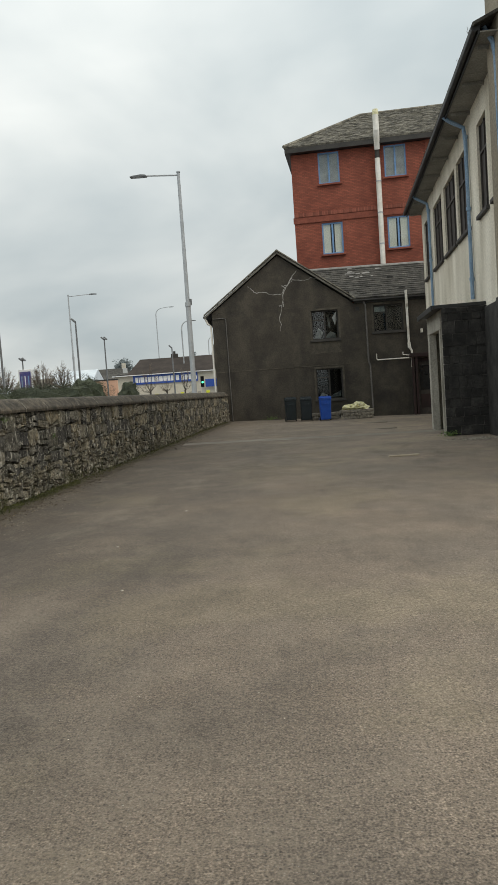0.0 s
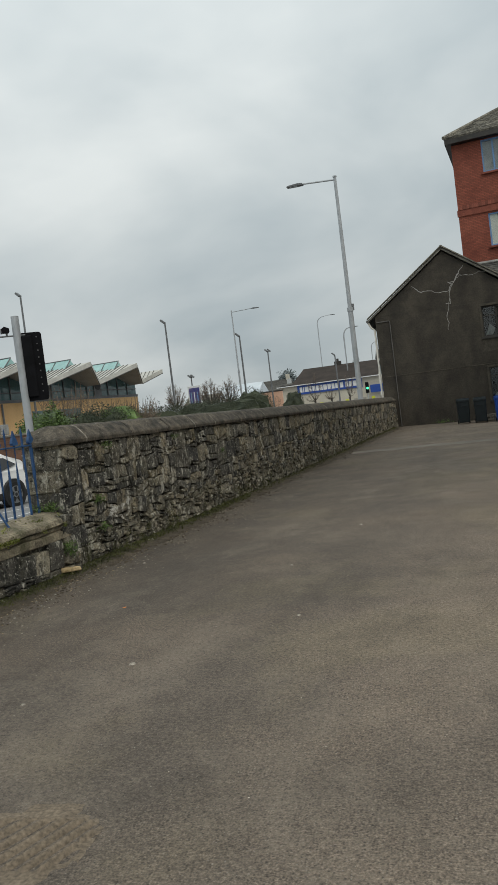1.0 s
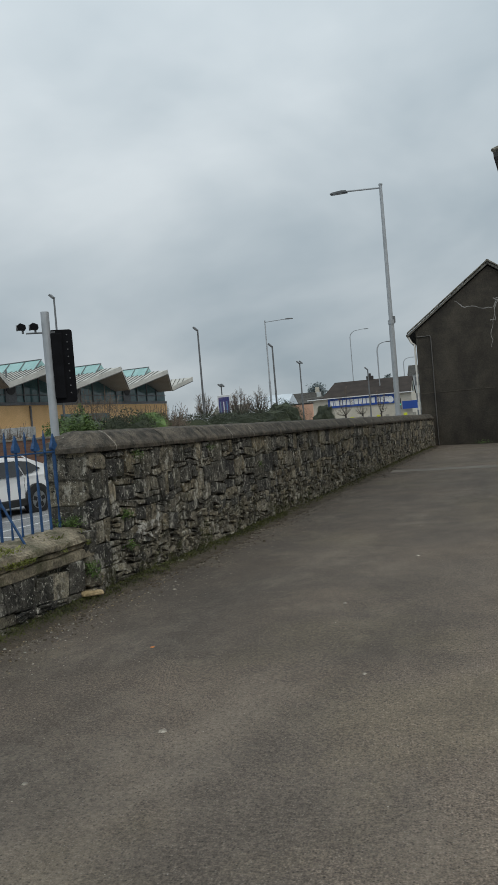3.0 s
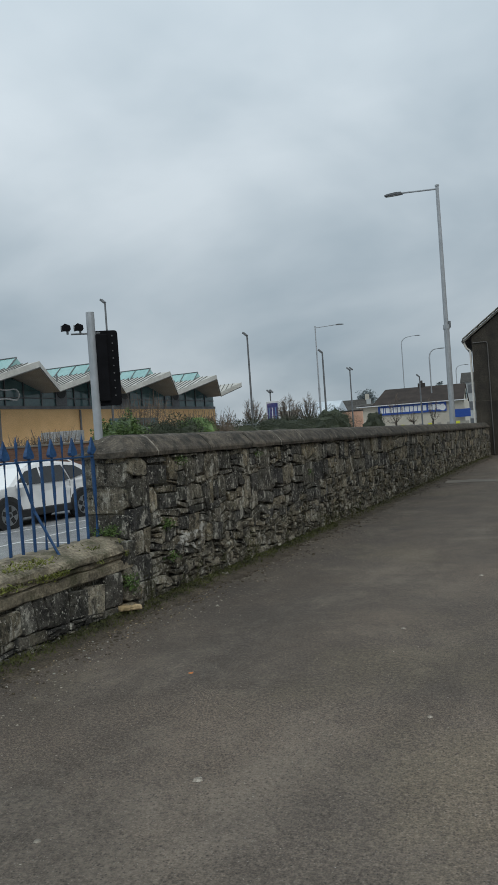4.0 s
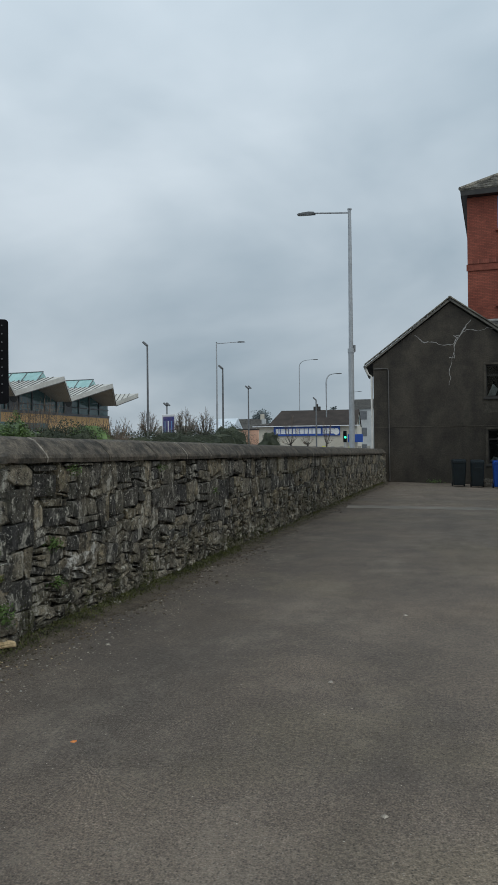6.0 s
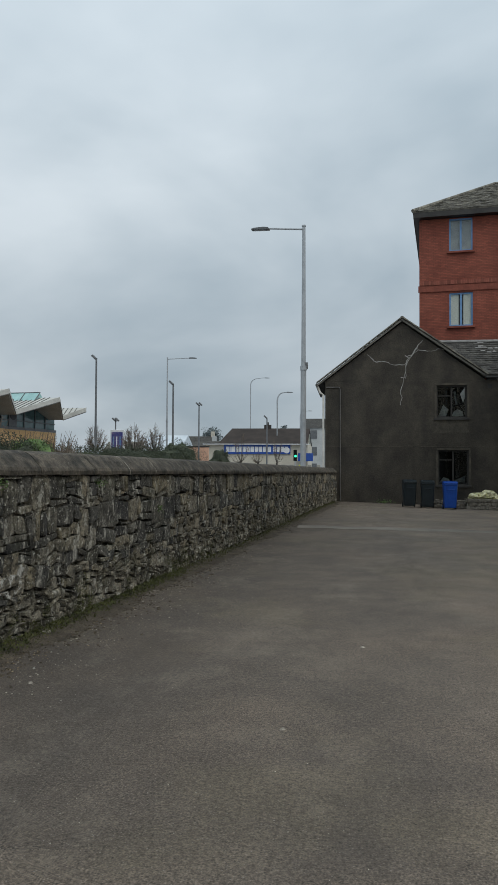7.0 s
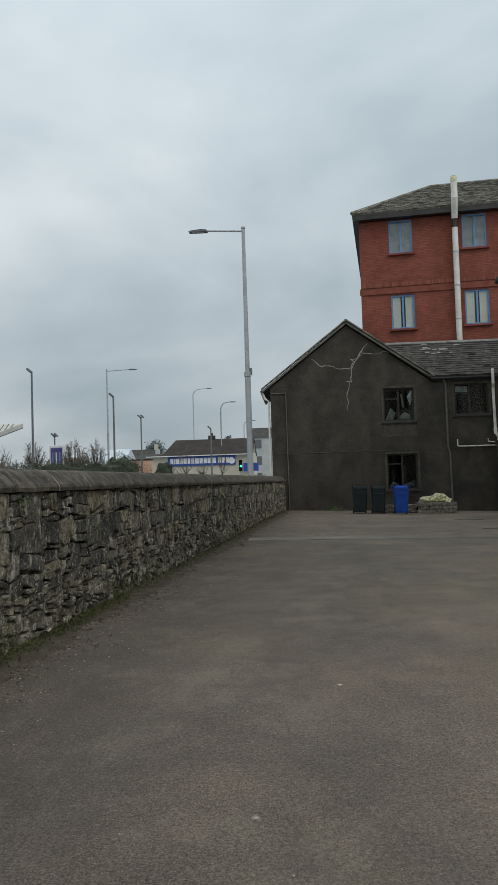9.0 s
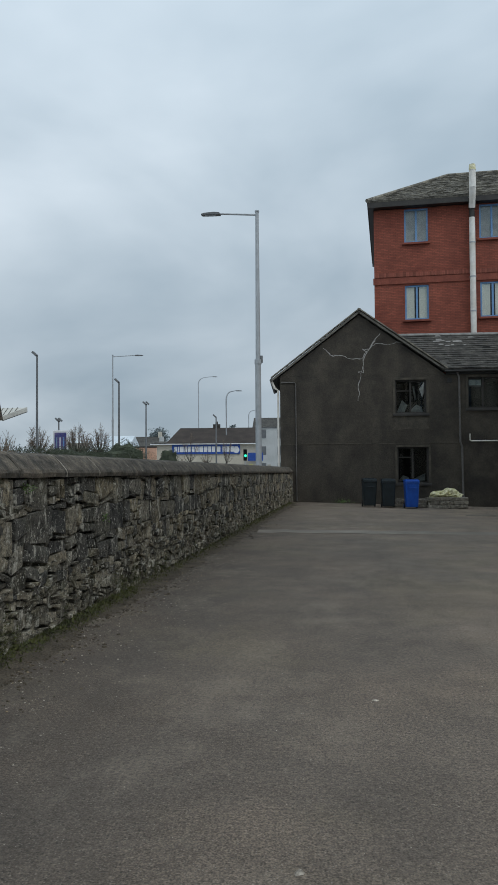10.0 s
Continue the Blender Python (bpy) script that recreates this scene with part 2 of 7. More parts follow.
def brickwork(name, brick1, brick2, mortar):
    m = mat(name, brick1, brick2, 0.9, 30.0, 0.85, 0.3)
    n, l = m.node_tree.nodes, m.node_tree.links
    b = n["Principled BSDF"]
    src = b.inputs["Base Color"].links[0].from_socket
    tc = n.new("ShaderNodeTexCoord")
    mp = n.new("ShaderNodeMapping")
    mp.inputs["Rotation"].default_value = (radians(90), 0, 0)
    l.new(tc.outputs["Object"], mp.inputs["Vector"])
    br = n.new("ShaderNodeTexBrick")
    br.inputs["Scale"].default_value = 1.0
    br.inputs["Brick Width"].default_value, br.inputs["Row Height"].default_value = 0.225, 0.075
    br.inputs["Mortar Size"].default_value = 0.008
    br.inputs["Color1"].default_value, br.inputs["Color2"].default_value = (0.8, 0.77, 0.77, 1), (1.15, 1.12, 1.1, 1)
    br.inputs["Mortar"].default_value = (*mortar, 1)
    l.new(mp.outputs[0], br.inputs["Vector"])
    mu = n.new("ShaderNodeMixRGB")
    mu.blend_type = "MULTIPLY"
    mu.inputs["Fac"].default_value = 1.0
    l.new(src, mu.inputs["Color1"])
    l.new(br.outputs["Color"], mu.inputs["Color2"])
    l.new(mu.outputs[0], b.inputs["Base Color"])
    return m


def lichen(m, colour, size, lo, hi):
    """Pale crusts of lichen and lime over a stone."""
    n, l = m.node_tree.nodes, m.node_tree.links
    b = n["Principled BSDF"]
    src = b.inputs["Base Color"].links[0].from_socket
    tc, nn, mr, mx = n.new("ShaderNodeTexCoord"), n.new("ShaderNodeTexNoise"), n.new("ShaderNodeMapRange"), n.new("ShaderNodeMixRGB")
    nn.inputs["Scale"].default_value, nn.inputs["Detail"].default_value, nn.inputs["Roughness"].default_value = size, 6.0, 0.7
    mr.inputs["From Min"].default_value, mr.inputs["From Max"].default_value = lo, hi
    mr.inputs["To Max"].default_value = 0.85
    mx.inputs["Color2"].default_value = (*colour, 1)
    l.new(tc.outputs["Object"], nn.inputs["Vector"])
    l.new(nn.outputs["Fac"], mr.inputs["Value"])
    l.new(mr.outputs[0], mx.inputs["Fac"])
    l.new(src, mx.inputs["Color1"])
    l.new(mx.outputs[0], b.inputs["Base Color"])
    return m


def relief(m, size, dist, strength=1.0):
    """A second, coarser relief under the fine one: broken faces and hollows."""
    n, l = m.node_tree.nodes, m.node_tree.links
    b = n["Principled BSDF"]
    top = b.inputs["Normal"].links[0].from_node
    tc, nn, bp = n.new("ShaderNodeTexCoord"), n.new("ShaderNodeTexNoise"), n.new("ShaderNodeBump")
    nn.inputs["Scale"].default_value, nn.inputs["Detail"].default_value, nn.inputs["Roughness"].default_value = size, 5.0, 0.65
    bp.inputs["Strength"].default_value, bp.inputs["Distance"].default_value = strength, dist
    l.new(tc.outputs["Object"], nn.inputs["Vector"])
    l.new(nn.outputs["Fac"], bp.inputs["Height"])
    l.new(bp.outputs[0], top.inputs["Normal"])
    return m


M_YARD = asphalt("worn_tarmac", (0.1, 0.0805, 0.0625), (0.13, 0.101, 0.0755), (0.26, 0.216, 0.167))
M_ROAD = asphalt("road_tarmac", (0.23, 0.232, 0.235), (0.27, 0.27, 0.27), (0.3, 0.3, 0.3), False)
M_STONE = rubble_stone("rubble_stone", ((0.1, 0.097, 0.088), (0.21, 0.195, 0.16), (0.34, 0.305, 0.24), (0.17, 0.16, 0.14), (0.4, 0.365, 0.295), (0.085, 0.084, 0.082)))
M_STONE_DARK = rubble_stone("dark_rubble_stone", ((0.065, 0.064, 0.066), (0.13, 0.124, 0.11), (0.09, 0.088, 0.086), (0.2, 0.185, 0.155)))
M_STONE_BROWN = rubble_stone("brown_rubble_stone", ((0.19, 0.165, 0.12), (0.34, 0.295, 0.21), (0.25, 0.22, 0.17), (0.44, 0.385, 0.29)))
M_STONE_FOOT = rubble_stone("mossy_foot_stone", ((0.09, 0.085, 0.065), (0.26, 0.235, 0.18), (0.2, 0.185, 0.15), (0.5, 0.455, 0.37)), 0.55)
M_MORTAR = rubble_stone("old_mortar", ((0.13, 0.12, 0.095), (0.19, 0.17, 0.135)), 0.5)
M_PALE = mat("lime_patch", (0.14, 0.125, 0.1), (0.34, 0.305, 0.25), 14.0, 40.0, 0.95, 0.8, dist=0.02)
M_LIME = mat("lime_splashed_stone", (0.06, 0.053, 0.04), (0.3, 0.265, 0.2), 14.0, 50.0, 0.92, 1.0, rnd=0.3, dist=0.02, grain=0.6)
M_CAP = mat("weathered_cap", (0.09, 0.077, 0.053), (0.4, 0.34, 0.24), 8.0, 40.0, 0.92, 1.0, dist=0.014, grain=0.5)
M_COPE = mat("coping_concrete", (0.03, 0.026, 0.02), (0.135, 0.113, 0.085), 7.0, 45.0, 0.9, 0.9, rnd=0.22, dist=0.012, grain=0.5)
M_MOSS = mat("moss", (0.04, 0.046, 0.016), (0.115, 0.12, 0.035), 8.0, 60.0, 0.95, 0.8, dist=0.02)
M_CAPMOSS = mat("cap_moss", (0.08, 0.095, 0.018), (0.22, 0.23, 0.05), 6.0, 60.0, 0.95, 0.5, rnd=0.4)
M_SOIL = mat("soil", (0.055, 0.044, 0.03), (0.12, 0.095, 0.065), 5.0, 60.0, 0.95, 1.0, dist=0.03, grain=0.7)
lichen(M_LIME, (0.62, 0.6, 0.54), 11.0, 0.5, 0.58)
relief(M_LIME, 14.0, 0.03)
lichen(M_CAP, (0.05, 0.05, 0.022), 4.0, 0.5, 0.62)
relief(M_CAP, 9.0, 0.025)
lichen(M_COPE, (0.34, 0.31, 0.25), 9.0, 0.61, 0.7)
lichen(M_COPE, (0.03, 0.028, 0.022), 4.0, 0.52, 0.66)
relief(M_COPE, 8.0, 0.02)
M_GRIT = mat("grit", (0.13, 0.113, 0.09), (0.42, 0.375, 0.31), 30.0, 90.0, 0.9, 0.2, rnd=0.5)
M_RENDER = mat("dark_render", (0.033, 0.0285, 0.023), (0.088, 0.0755, 0.058), 0.9, 14.0, 0.95, 0.25, streak=0.8, dist=0.02, grain=0.22)
lichen(M_RENDER, (0.02, 0.019, 0.017), 0.7, 0.46, 0.7)
lichen(M_RENDER, (0.1, 0.09, 0.07), 2.6, 0.62, 0.8)
relief(M_RENDER, 22.0, 0.02, 0.8)
M_RENDER2 = mat("render_band", (0.045, 0.04, 0.032), (0.098, 0.086, 0.065), 3.0, 26.0, 0.92, 0.5, dist=0.012)
M_CRACK = mat("pale_filler", (0.26, 0.25, 0.235), (0.42, 0.41, 0.385), 8.0, 30.0, 0.9, 0.2)
M_SLATE = mat("slate", (0.032, 0.03, 0.027), (0.088, 0.083, 0.072), 3.0, 22.0, 0.95, 0.8, rnd=0.28, dist=0.012, grain=0.7)
M_SLATE2 = mat("mossy_slate", (0.07, 0.065, 0.055), (0.25, 0.23, 0.185), 3.2, 14.0, 0.9, 0.5, rnd=0.22, grain=0.55)
M_VERGE = mat("mortar_verge", (0.12, 0.112, 0.097), (0.24, 0.225, 0.19), 3.0, 30.0, 0.9, 0.3)
M_RIDGE = mat("ridge_tile", (0.16, 0.155, 0.145), (0.28, 0.27, 0.25), 3.0, 30.0, 0.85, 0.3)
M_DARKWOOD = mat("dark_timber", (0.03, 0.026, 0.022), (0.055, 0.047, 0.04), 6.0, 50.0, 0.7, 0.2)
# maroon paint darkened so that its colour holds the porch's shadow
M_MAROON_SHADED = mat("shaded_maroon_paint", (0.016, 0.0075, 0.007), (0.03, 0.012, 0.011), 3.0, 40.0, 0.6, 0.15)
M_FASCIA = mat("fascia_grey", (0.026, 0.024, 0.022), (0.05, 0.046, 0.041), 2.0, 30.0, 0.7, 0.15)
M_GUTTER = mat("black_gutter", (0.012, 0.012, 0.012), (0.025, 0.025, 0.024), 6.0, 50.0, 0.5, 0.1)
M_BRICK = brickwork("red_brick", (0.22, 0.056, 0.034), (0.31, 0.088, 0.054), (0.5, 0.62, 0.62))
M_BROWNBRICK = brickwork("brown_brick", (0.13, 0.065, 0.04), (0.2, 0.1, 0.06), (0.9, 1.2, 1.5))
M_BRICKBAND = mat("red_brick_trim", (0.19, 0.05, 0.032), (0.27, 0.078, 0.048), 3.0, 30.0, 0.85, 0.3)
M_SOLDIER = mat("brick_on_edge", (0.2, 0.055, 0.036), (0.29, 0.09, 0.058), 3.0, 30.0, 0.85, 0.3, rnd=0.3)
M_BRICKPIER = lichen(mat("spotted_brick_pier", (0.19, 0.05, 0.032), (0.27, 0.078, 0.048), 3.0, 30.0, 0.85, 0.3), (0.5, 0.42, 0.36), 7.0, 0.59, 0.64)
M_BLUE = mat("blue_paint", (0.13, 0.27, 0.5), (0.18, 0.34, 0.58), 4.0, 40.0, 0.5, 0.1)
M_PALEBLUE = mat("faded_blue_pipe", (0.16, 0.27, 0.4), (0.25, 0.36, 0.48), 2.5, 30.0, 0.55, 0.1)
M_BLIND = mat("window_blind", (0.78, 0.76, 0.68), (0.86, 0.84, 0.77), 1.5, 60.0, 0.9, 0.05)
M_CURTAIN = mat("curtain_dark", (0.3, 0.31, 0.31), (0.42, 0.42, 0.41), 3.0, 60.0, 0.9, 0.1)
M_PIPE = mat("white_pipe", (0.66, 0.62, 0.54), (0.84, 0.82, 0.77), 1.2, 6.0, 0.5, 0.05, grain=0.12)
M_GREYPIPE = mat("grey_pipe", (0.09, 0.085, 0.078), (0.14, 0.13, 0.12), 2.0, 20.0, 0.6, 0.1)
M_WHITEWALL = mat("cream_masonry_paint", (0.5, 0.45, 0.35), (0.84, 0.79, 0.68), 0.9, 20.0, 0.85, 0.3, streak=0.25, dist=0.008)
M_BEIGE = mat("stained_beige_render", (0.2, 0.17, 0.125), (0.36, 0.31, 0.235), 0.8, 18.0, 0.9, 0.5, streak=0.3, dist=0.01)
M_SOFFIT = mat("soffit_board", (0.2, 0.195, 0.175), (0.3, 0.29, 0.26), 1.2, 25.0, 0.85, 0.1)
M_BOARDED = mat("brown_boarding", (0.018, 0.012, 0.010), (0.036, 0.025, 0.02), 2.0, 40.0, 0.7, 0.2)
M_SOOT = mat("sooty_stone", (0.008, 0.0077, 0.0073), (0.04, 0.038, 0.035), 3.0, 24.0, 0.92, 0.6, rnd=0.45, dist=0.012, grain=0.5)
M_BLOCKJOINT = mat("block_joint", (0.012, 0.0115, 0.011), (0.15, 0.14, 0.13), 5.0, 30.0, 0.95, 0.4)
M_CONCRETE = mat("pale_concrete", (0.26, 0.245, 0.21), (0.4, 0.38, 0.33), 1.6, 30.0, 0.9, 0.4)
M_STRIP = mat("concrete_strip", (0.15, 0.13, 0.105), (0.23, 0.203, 0.165), 1.5, 60.0, 0.9, 0.4)
M_BINGREY = mat("bin_grey_plastic", (0.008, 0.015, 0.019), (0.013, 0.022, 0.027), 4.0, 60.0, 0.45, 0.1)
M_BINBLUE = mat("bin_blue_plastic", (0.007, 0.065, 0.36), (0.01, 0.085, 0.43), 4.0, 60.0, 0.42, 0.1)
M_RUBBER = mat("rubber", (0.012, 0.012, 0.012), (0.02, 0.02, 0.02), 10.0, 60.0, 0.8, 0.2)
M_BAG = mat("pale_bag_plastic", (0.5, 0.46, 0.2), (0.82, 0.78, 0.55), 9.0, 40.0, 0.5, 0.4, dist=0.02)
M_WEED = mat("weed_leaf", (0.06, 0.11, 0.025), (0.13, 0.2, 0.055), 12.0, 60.0, 0.8, 0.2, rnd=0.35)
M_GALV = mat("galvanised_steel", (0.36, 0.38, 0.395), (0.46, 0.48, 0.495), 2.0, 10.0, 0.5, 0.05, metal=0.25, grain=0.08)
M_DARKSTEEL = mat("dark_steel", (0.12, 0.125, 0.13), (0.17, 0.175, 0.18), 3.0, 40.0, 0.55, 0.1)
M_SIGNAL = mat("black_signal_back", (0.004, 0.004, 0.005), (0.008, 0.008, 0.01), 5.0, 60.0, 0.8, 0.1)
M_SIGNAL.node_tree.nodes["Principled BSDF"].inputs["Specular IOR Level"].default_value = 0.15
M_STEELDOT = mat("steel_rivet", (0.12, 0.12, 0.125), (0.2, 0.2, 0.2), 8.0, 60.0, 0.4, 0.05, metal=0.5)
M_RAIL = mat("blue_railing_paint", (0.012, 0.05, 0.135), (0.024, 0.085, 0.21), 9.0, 60.0, 0.5, 0.25)
M_CARWHITE = mat("white_car_paint", (0.87, 0.87, 0.86), (0.9, 0.9, 0.89), 1.0, 30.0, 0.25, 0.0, grain=0.02)
M_BLACKTRIM = mat("black_trim", (0.015, 0.015, 0.016), (0.025, 0.025, 0.026), 6.0, 60.0, 0.55, 0.1)
M_CARGLASS = mat("tinted_car_glass", (0.012, 0.014, 0.016), (0.018, 0.02, 0.022), 1.0, 10.0, 0.06, 0.0)
M_ALLOY = mat("alloy_wheel", (0.3, 0.31, 0.32), (0.38, 0.39, 0.4), 4.0, 30.0, 0.35, 0.0, metal=0.8)
M_TAIL = mat("red_lamp", (0.3, 0.01, 0.01), (0.36, 0.015, 0.015), 4.0, 30.0, 0.2, 0.0)
M_BUFF = mat("buff_brick", (0.64, 0.40, 0.185), (0.74, 0.48, 0.235), 0.8, 30.0, 0.85, 0.2)
M_ROOFMETAL = mat("pale_roof_metal", (0.46, 0.45, 0.41), (0.6, 0.59, 0.54), 0.8, 6.0, 0.6, 0.0, grain=0.1)
M_PALEROOF = mat("pale_blue_sheet", (0.5, 0.56, 0.6), (0.62, 0.67, 0.7), 0.8, 6.0, 0.6, 0.0, grain=0.06)
M_ROOFRIB = mat("roof_rib_shade", (0.10, 0.10, 0.095), (0.15, 0.15, 0.14), 2.0, 20.0, 0.7, 0.1)
M_CANOPYSOFFIT = mat("canopy_soffit", (0.24, 0.22, 0.19), (0.32, 0.3, 0.26), 0.7, 20.0, 0.8, 0.1)
M_TEAL = mat("teal_glazing", (0.06, 0.125, 0.13), (0.12, 0.2, 0.205), 0.8, 10.0, 0.08, 0.0, grain=0.1)
M_SKYLIGHT = mat("green_skylight", (0.26, 0.46, 0.44), (0.34, 0.54, 0.52), 0.8, 3.0, 0.12, 0.0, grain=0.08)
M_MULLION = mat("grey_mullion", (0.1, 0.105, 0.11), (0.15, 0.155, 0.16), 2.0, 20.0, 0.5, 0.0)
M_LEAF = mat("evergreen_leaf", (0.045, 0.085, 0.02), (0.125, 0.195, 0.045), 1.6, 40.0, 0.6, 0.1, rnd=0.45)
M_HEDGE = mat("clipped_hedge_leaf", (0.024, 0.034, 0.018), (0.06, 0.072, 0.036), 1.6, 40.0, 0.7, 0.1, rnd=0.4)
M_TWIG = mat("bare_twig", (0.12, 0.09, 0.065), (0.2, 0.155, 0.115), 6.0, 60.0, 0.9, 0.2, rnd=0.25)
M_BARK = mat("bark", (0.045, 0.038, 0.032), (0.09, 0.078, 0.066), 6.0, 60.0, 0.9, 0.4)
M_SHOPWALL = mat("pale_shop_render", (0.5, 0.46, 0.38), (0.6, 0.56, 0.47), 0.5, 20.0, 0.85, 0.1)
M_BROWNROOF = mat("brown_roof_tile", (0.028, 0.021, 0.017), (0.05, 0.038, 0.031), 1.0, 15.0, 1.0, 0.2, rnd=0.1)
M_SIGNBLUE = mat("sign_blue", (0.02, 0.07, 0.32), (0.025, 0.085, 0.37), 1.0, 30.0, 0.45, 0.0)
M_SIGNWHITE = mat("sign_white", (0.74, 0.75, 0.76), (0.8, 0.8, 0.8), 1.0, 30.0, 0.5, 0.0)
M_ORANGE = mat("orange_hoarding", (0.58, 0.33, 0.22), (0.68, 0.42, 0.3), 0.6, 30.0, 0.8, 0.1)
M_ORANGELEAF = mat("orange_scrap", (0.55, 0.16, 0.03), (0.65, 0.22, 0.05), 20.0, 60.0, 0.7, 0.1)
M_YELLOW = mat("hi_vis_yellow", (0.6, 0.62, 0.03), (0.68, 0.7, 0.05), 2.0, 30.0, 0.6, 0.0)
M_GREYHOUSE = mat("grey_house_render", (0.4, 0.41, 0.4), (0.52, 0.53, 0.52), 0.5, 20.0, 0.85, 0.1)
# pale blue-grey leaves: the haze of distance is mixed into the colour
M_HAZED_TREE = mat("hazed_far_trees", (0.16, 0.19, 0.195), (0.23, 0.26, 0.26), 0.3, 6.0, 0.95, 0.2, rnd=0.3)
M_DUST = mat("dry_mud", (0.13, 0.1, 0.07), (0.19, 0.148, 0.105), 6.0, 60.0, 0.95, 0.6, grain=0.5)
M_PLANK = mat("weathered_plank", (0.3, 0.24, 0.17), (0.42, 0.35, 0.26), 5.0, 40.0, 0.85, 0.3)
M_BUFFSTONE = mat("buff_stone", (0.36, 0.26, 0.13), (0.55, 0.42, 0.24), 12.0, 50.0, 0.9, 0.6, dist=0.01)
M_DEADLEAF = mat("dead_leaf", (0.12, 0.08, 0.045), (0.4, 0.31, 0.19), 30.0, 60.0, 0.9, 0.2, rnd=0.5)
M_LINE = mat("road_paint", (0.55, 0.55, 0.54), (0.68, 0.68, 0.66), 3.0, 60.0, 0.75, 0.1)
# near-black albedo: the darkness of unlit rooms is put into the colour
M_UNLIT_ROOM = mat("unlit_room", (0.008, 0.008, 0.008), (0.014, 0.014, 0.014), 2.0, 20.0, 0.95, 0.0)
M_RAG = mat("torn_white_film", (0.22, 0.25, 0.26), (0.5, 0.52, 0.5), 4.0, 30.0, 0.7, 0.2)
M_BOARDART = mat("poster_art", (0.02, 0.04, 0.22), (0.2, 0.16, 0.26), 2.5, 8.0, 0.4, 0.0)
M_PALEBLOCK = mat("pallet_blocks", (0.26, 0.27, 0.27), (0.42, 0.42, 0.41), 4.0, 30.0, 0.9, 0.2)
M_GREENLIT = glow("green_signal", (0.05, 0.9, 0.45), 1.6)
M_GLASS = glass("window_glass")


# ---- building helpers ----
def root(name, loc=(0, 0, 0), rz=0.0, label="", category="", group="", kind=""):
    ob = new(name)
    ob.matrix_basis = pose(*loc, 0, 0, rz)
    return tagged(ob, label, category, group, kind)


def part(name, bm, material, parent=None, label="", smooth=False, kind=""):
    me = bpy.data.meshes.new(name)
    bmesh.ops.recalc_face_normals(bm, faces=bm.faces)
    if smooth:
        for f in bm.faces:
            f.smooth = True
    bm.to_mesh(me)
    bm.free()
    me.materials.append(material)
    ob = new(name, me)
    if parent is not None:
        ob.parent = parent
    return tagged(ob, label, "", "", kind)


def piece(name, me, parent, m):
    """An object on shared mesh data, as a piece of parent."""
    ob = new(name, me)
    ob.parent = parent
    ob.matrix_basis = m
    return ob


def box(bm, x0, x1, y0, y1, z0, z1, bev=0.0, m=None):
    vs = [bm.verts.new((x, y, z)) for x in (x0, x1) for y in (y0, y1) for z in (z0, z1)]
    fs = [bm.faces.new([vs[i] for i in q]) for q in ((0, 1, 3, 2), (4, 6, 7, 5), (0, 4, 5, 1), (2, 3, 7, 6), (0, 2, 6, 4), (1, 5, 7, 3))]
    if m is not None:
        bmesh.ops.transform(bm, matrix=m, verts=vs)
    if bev:
        es = list({e for f in fs for e in f.edges})
        bmesh.ops.bevel(bm, geom=es, offset=bev, segments=2, affect="EDGES", profile=0.5)
    return bm


def boxed(*a, **k):
    return box(bmesh.new(), *a, **k)


def tube(bm, pts, r, n=8, r_end=None, caps=True):
    """A round tube along points; r may taper to r_end."""
    pts = [Vector(p) for p in pts]
    rings = []
    up = Vector((0, 0, 1))
    for i, p in enumerate(pts):
        d = (pts[min(i + 1, len(pts) - 1)] - pts[max(i - 1, 0)]).normalized()
        side = d.cross(up)
        if side.length < 1e-3:
            side = d.cross(Vector((0, 1, 0)))
        side.normalize()
        top = side.cross(d)
        rr = r if r_end is None else r + (r_end - r) * i / (len(pts) - 1)
        rings.append([bm.verts.new(p + (side * math.cos(a) + top * math.sin(a)) * rr) for a in (2 * math.pi * k / n for k in range(n))])
    for a, b in zip(rings, rings[1:]):
        for k in range(n):
            bm.faces.new((a[k], a[(k + 1) % n], b[(k + 1) % n], b[k]))
    if caps:
        bm.faces.new(rings[0])
        bm.faces.new(rings[-1])
    return bm


def tubed(*a, **k):
    return tube(bmesh.new(), *a, **k)


def prism(bm, poly, axis, a, b):
    """A polygon in the two other axes, drawn out along axis from a to b."""
    def at(p, w):
        return {"x": (w, p[0], p[1]), "y": (p[0], w, p[1]), "z": (p[0], p[1], w)}[axis]
    v0 = [bm.verts.new(at(p, a)) for p in poly]
    v1 = [bm.verts.new(at(p, b)) for p in poly]
    bm.faces.new(v0)
    bm.faces.new(v1)
    for i in range(len(poly)):
        j = (i + 1) % len(poly)
        bm.faces.new((v0[i], v0[j], v1[j], v1[i]))
    return bm


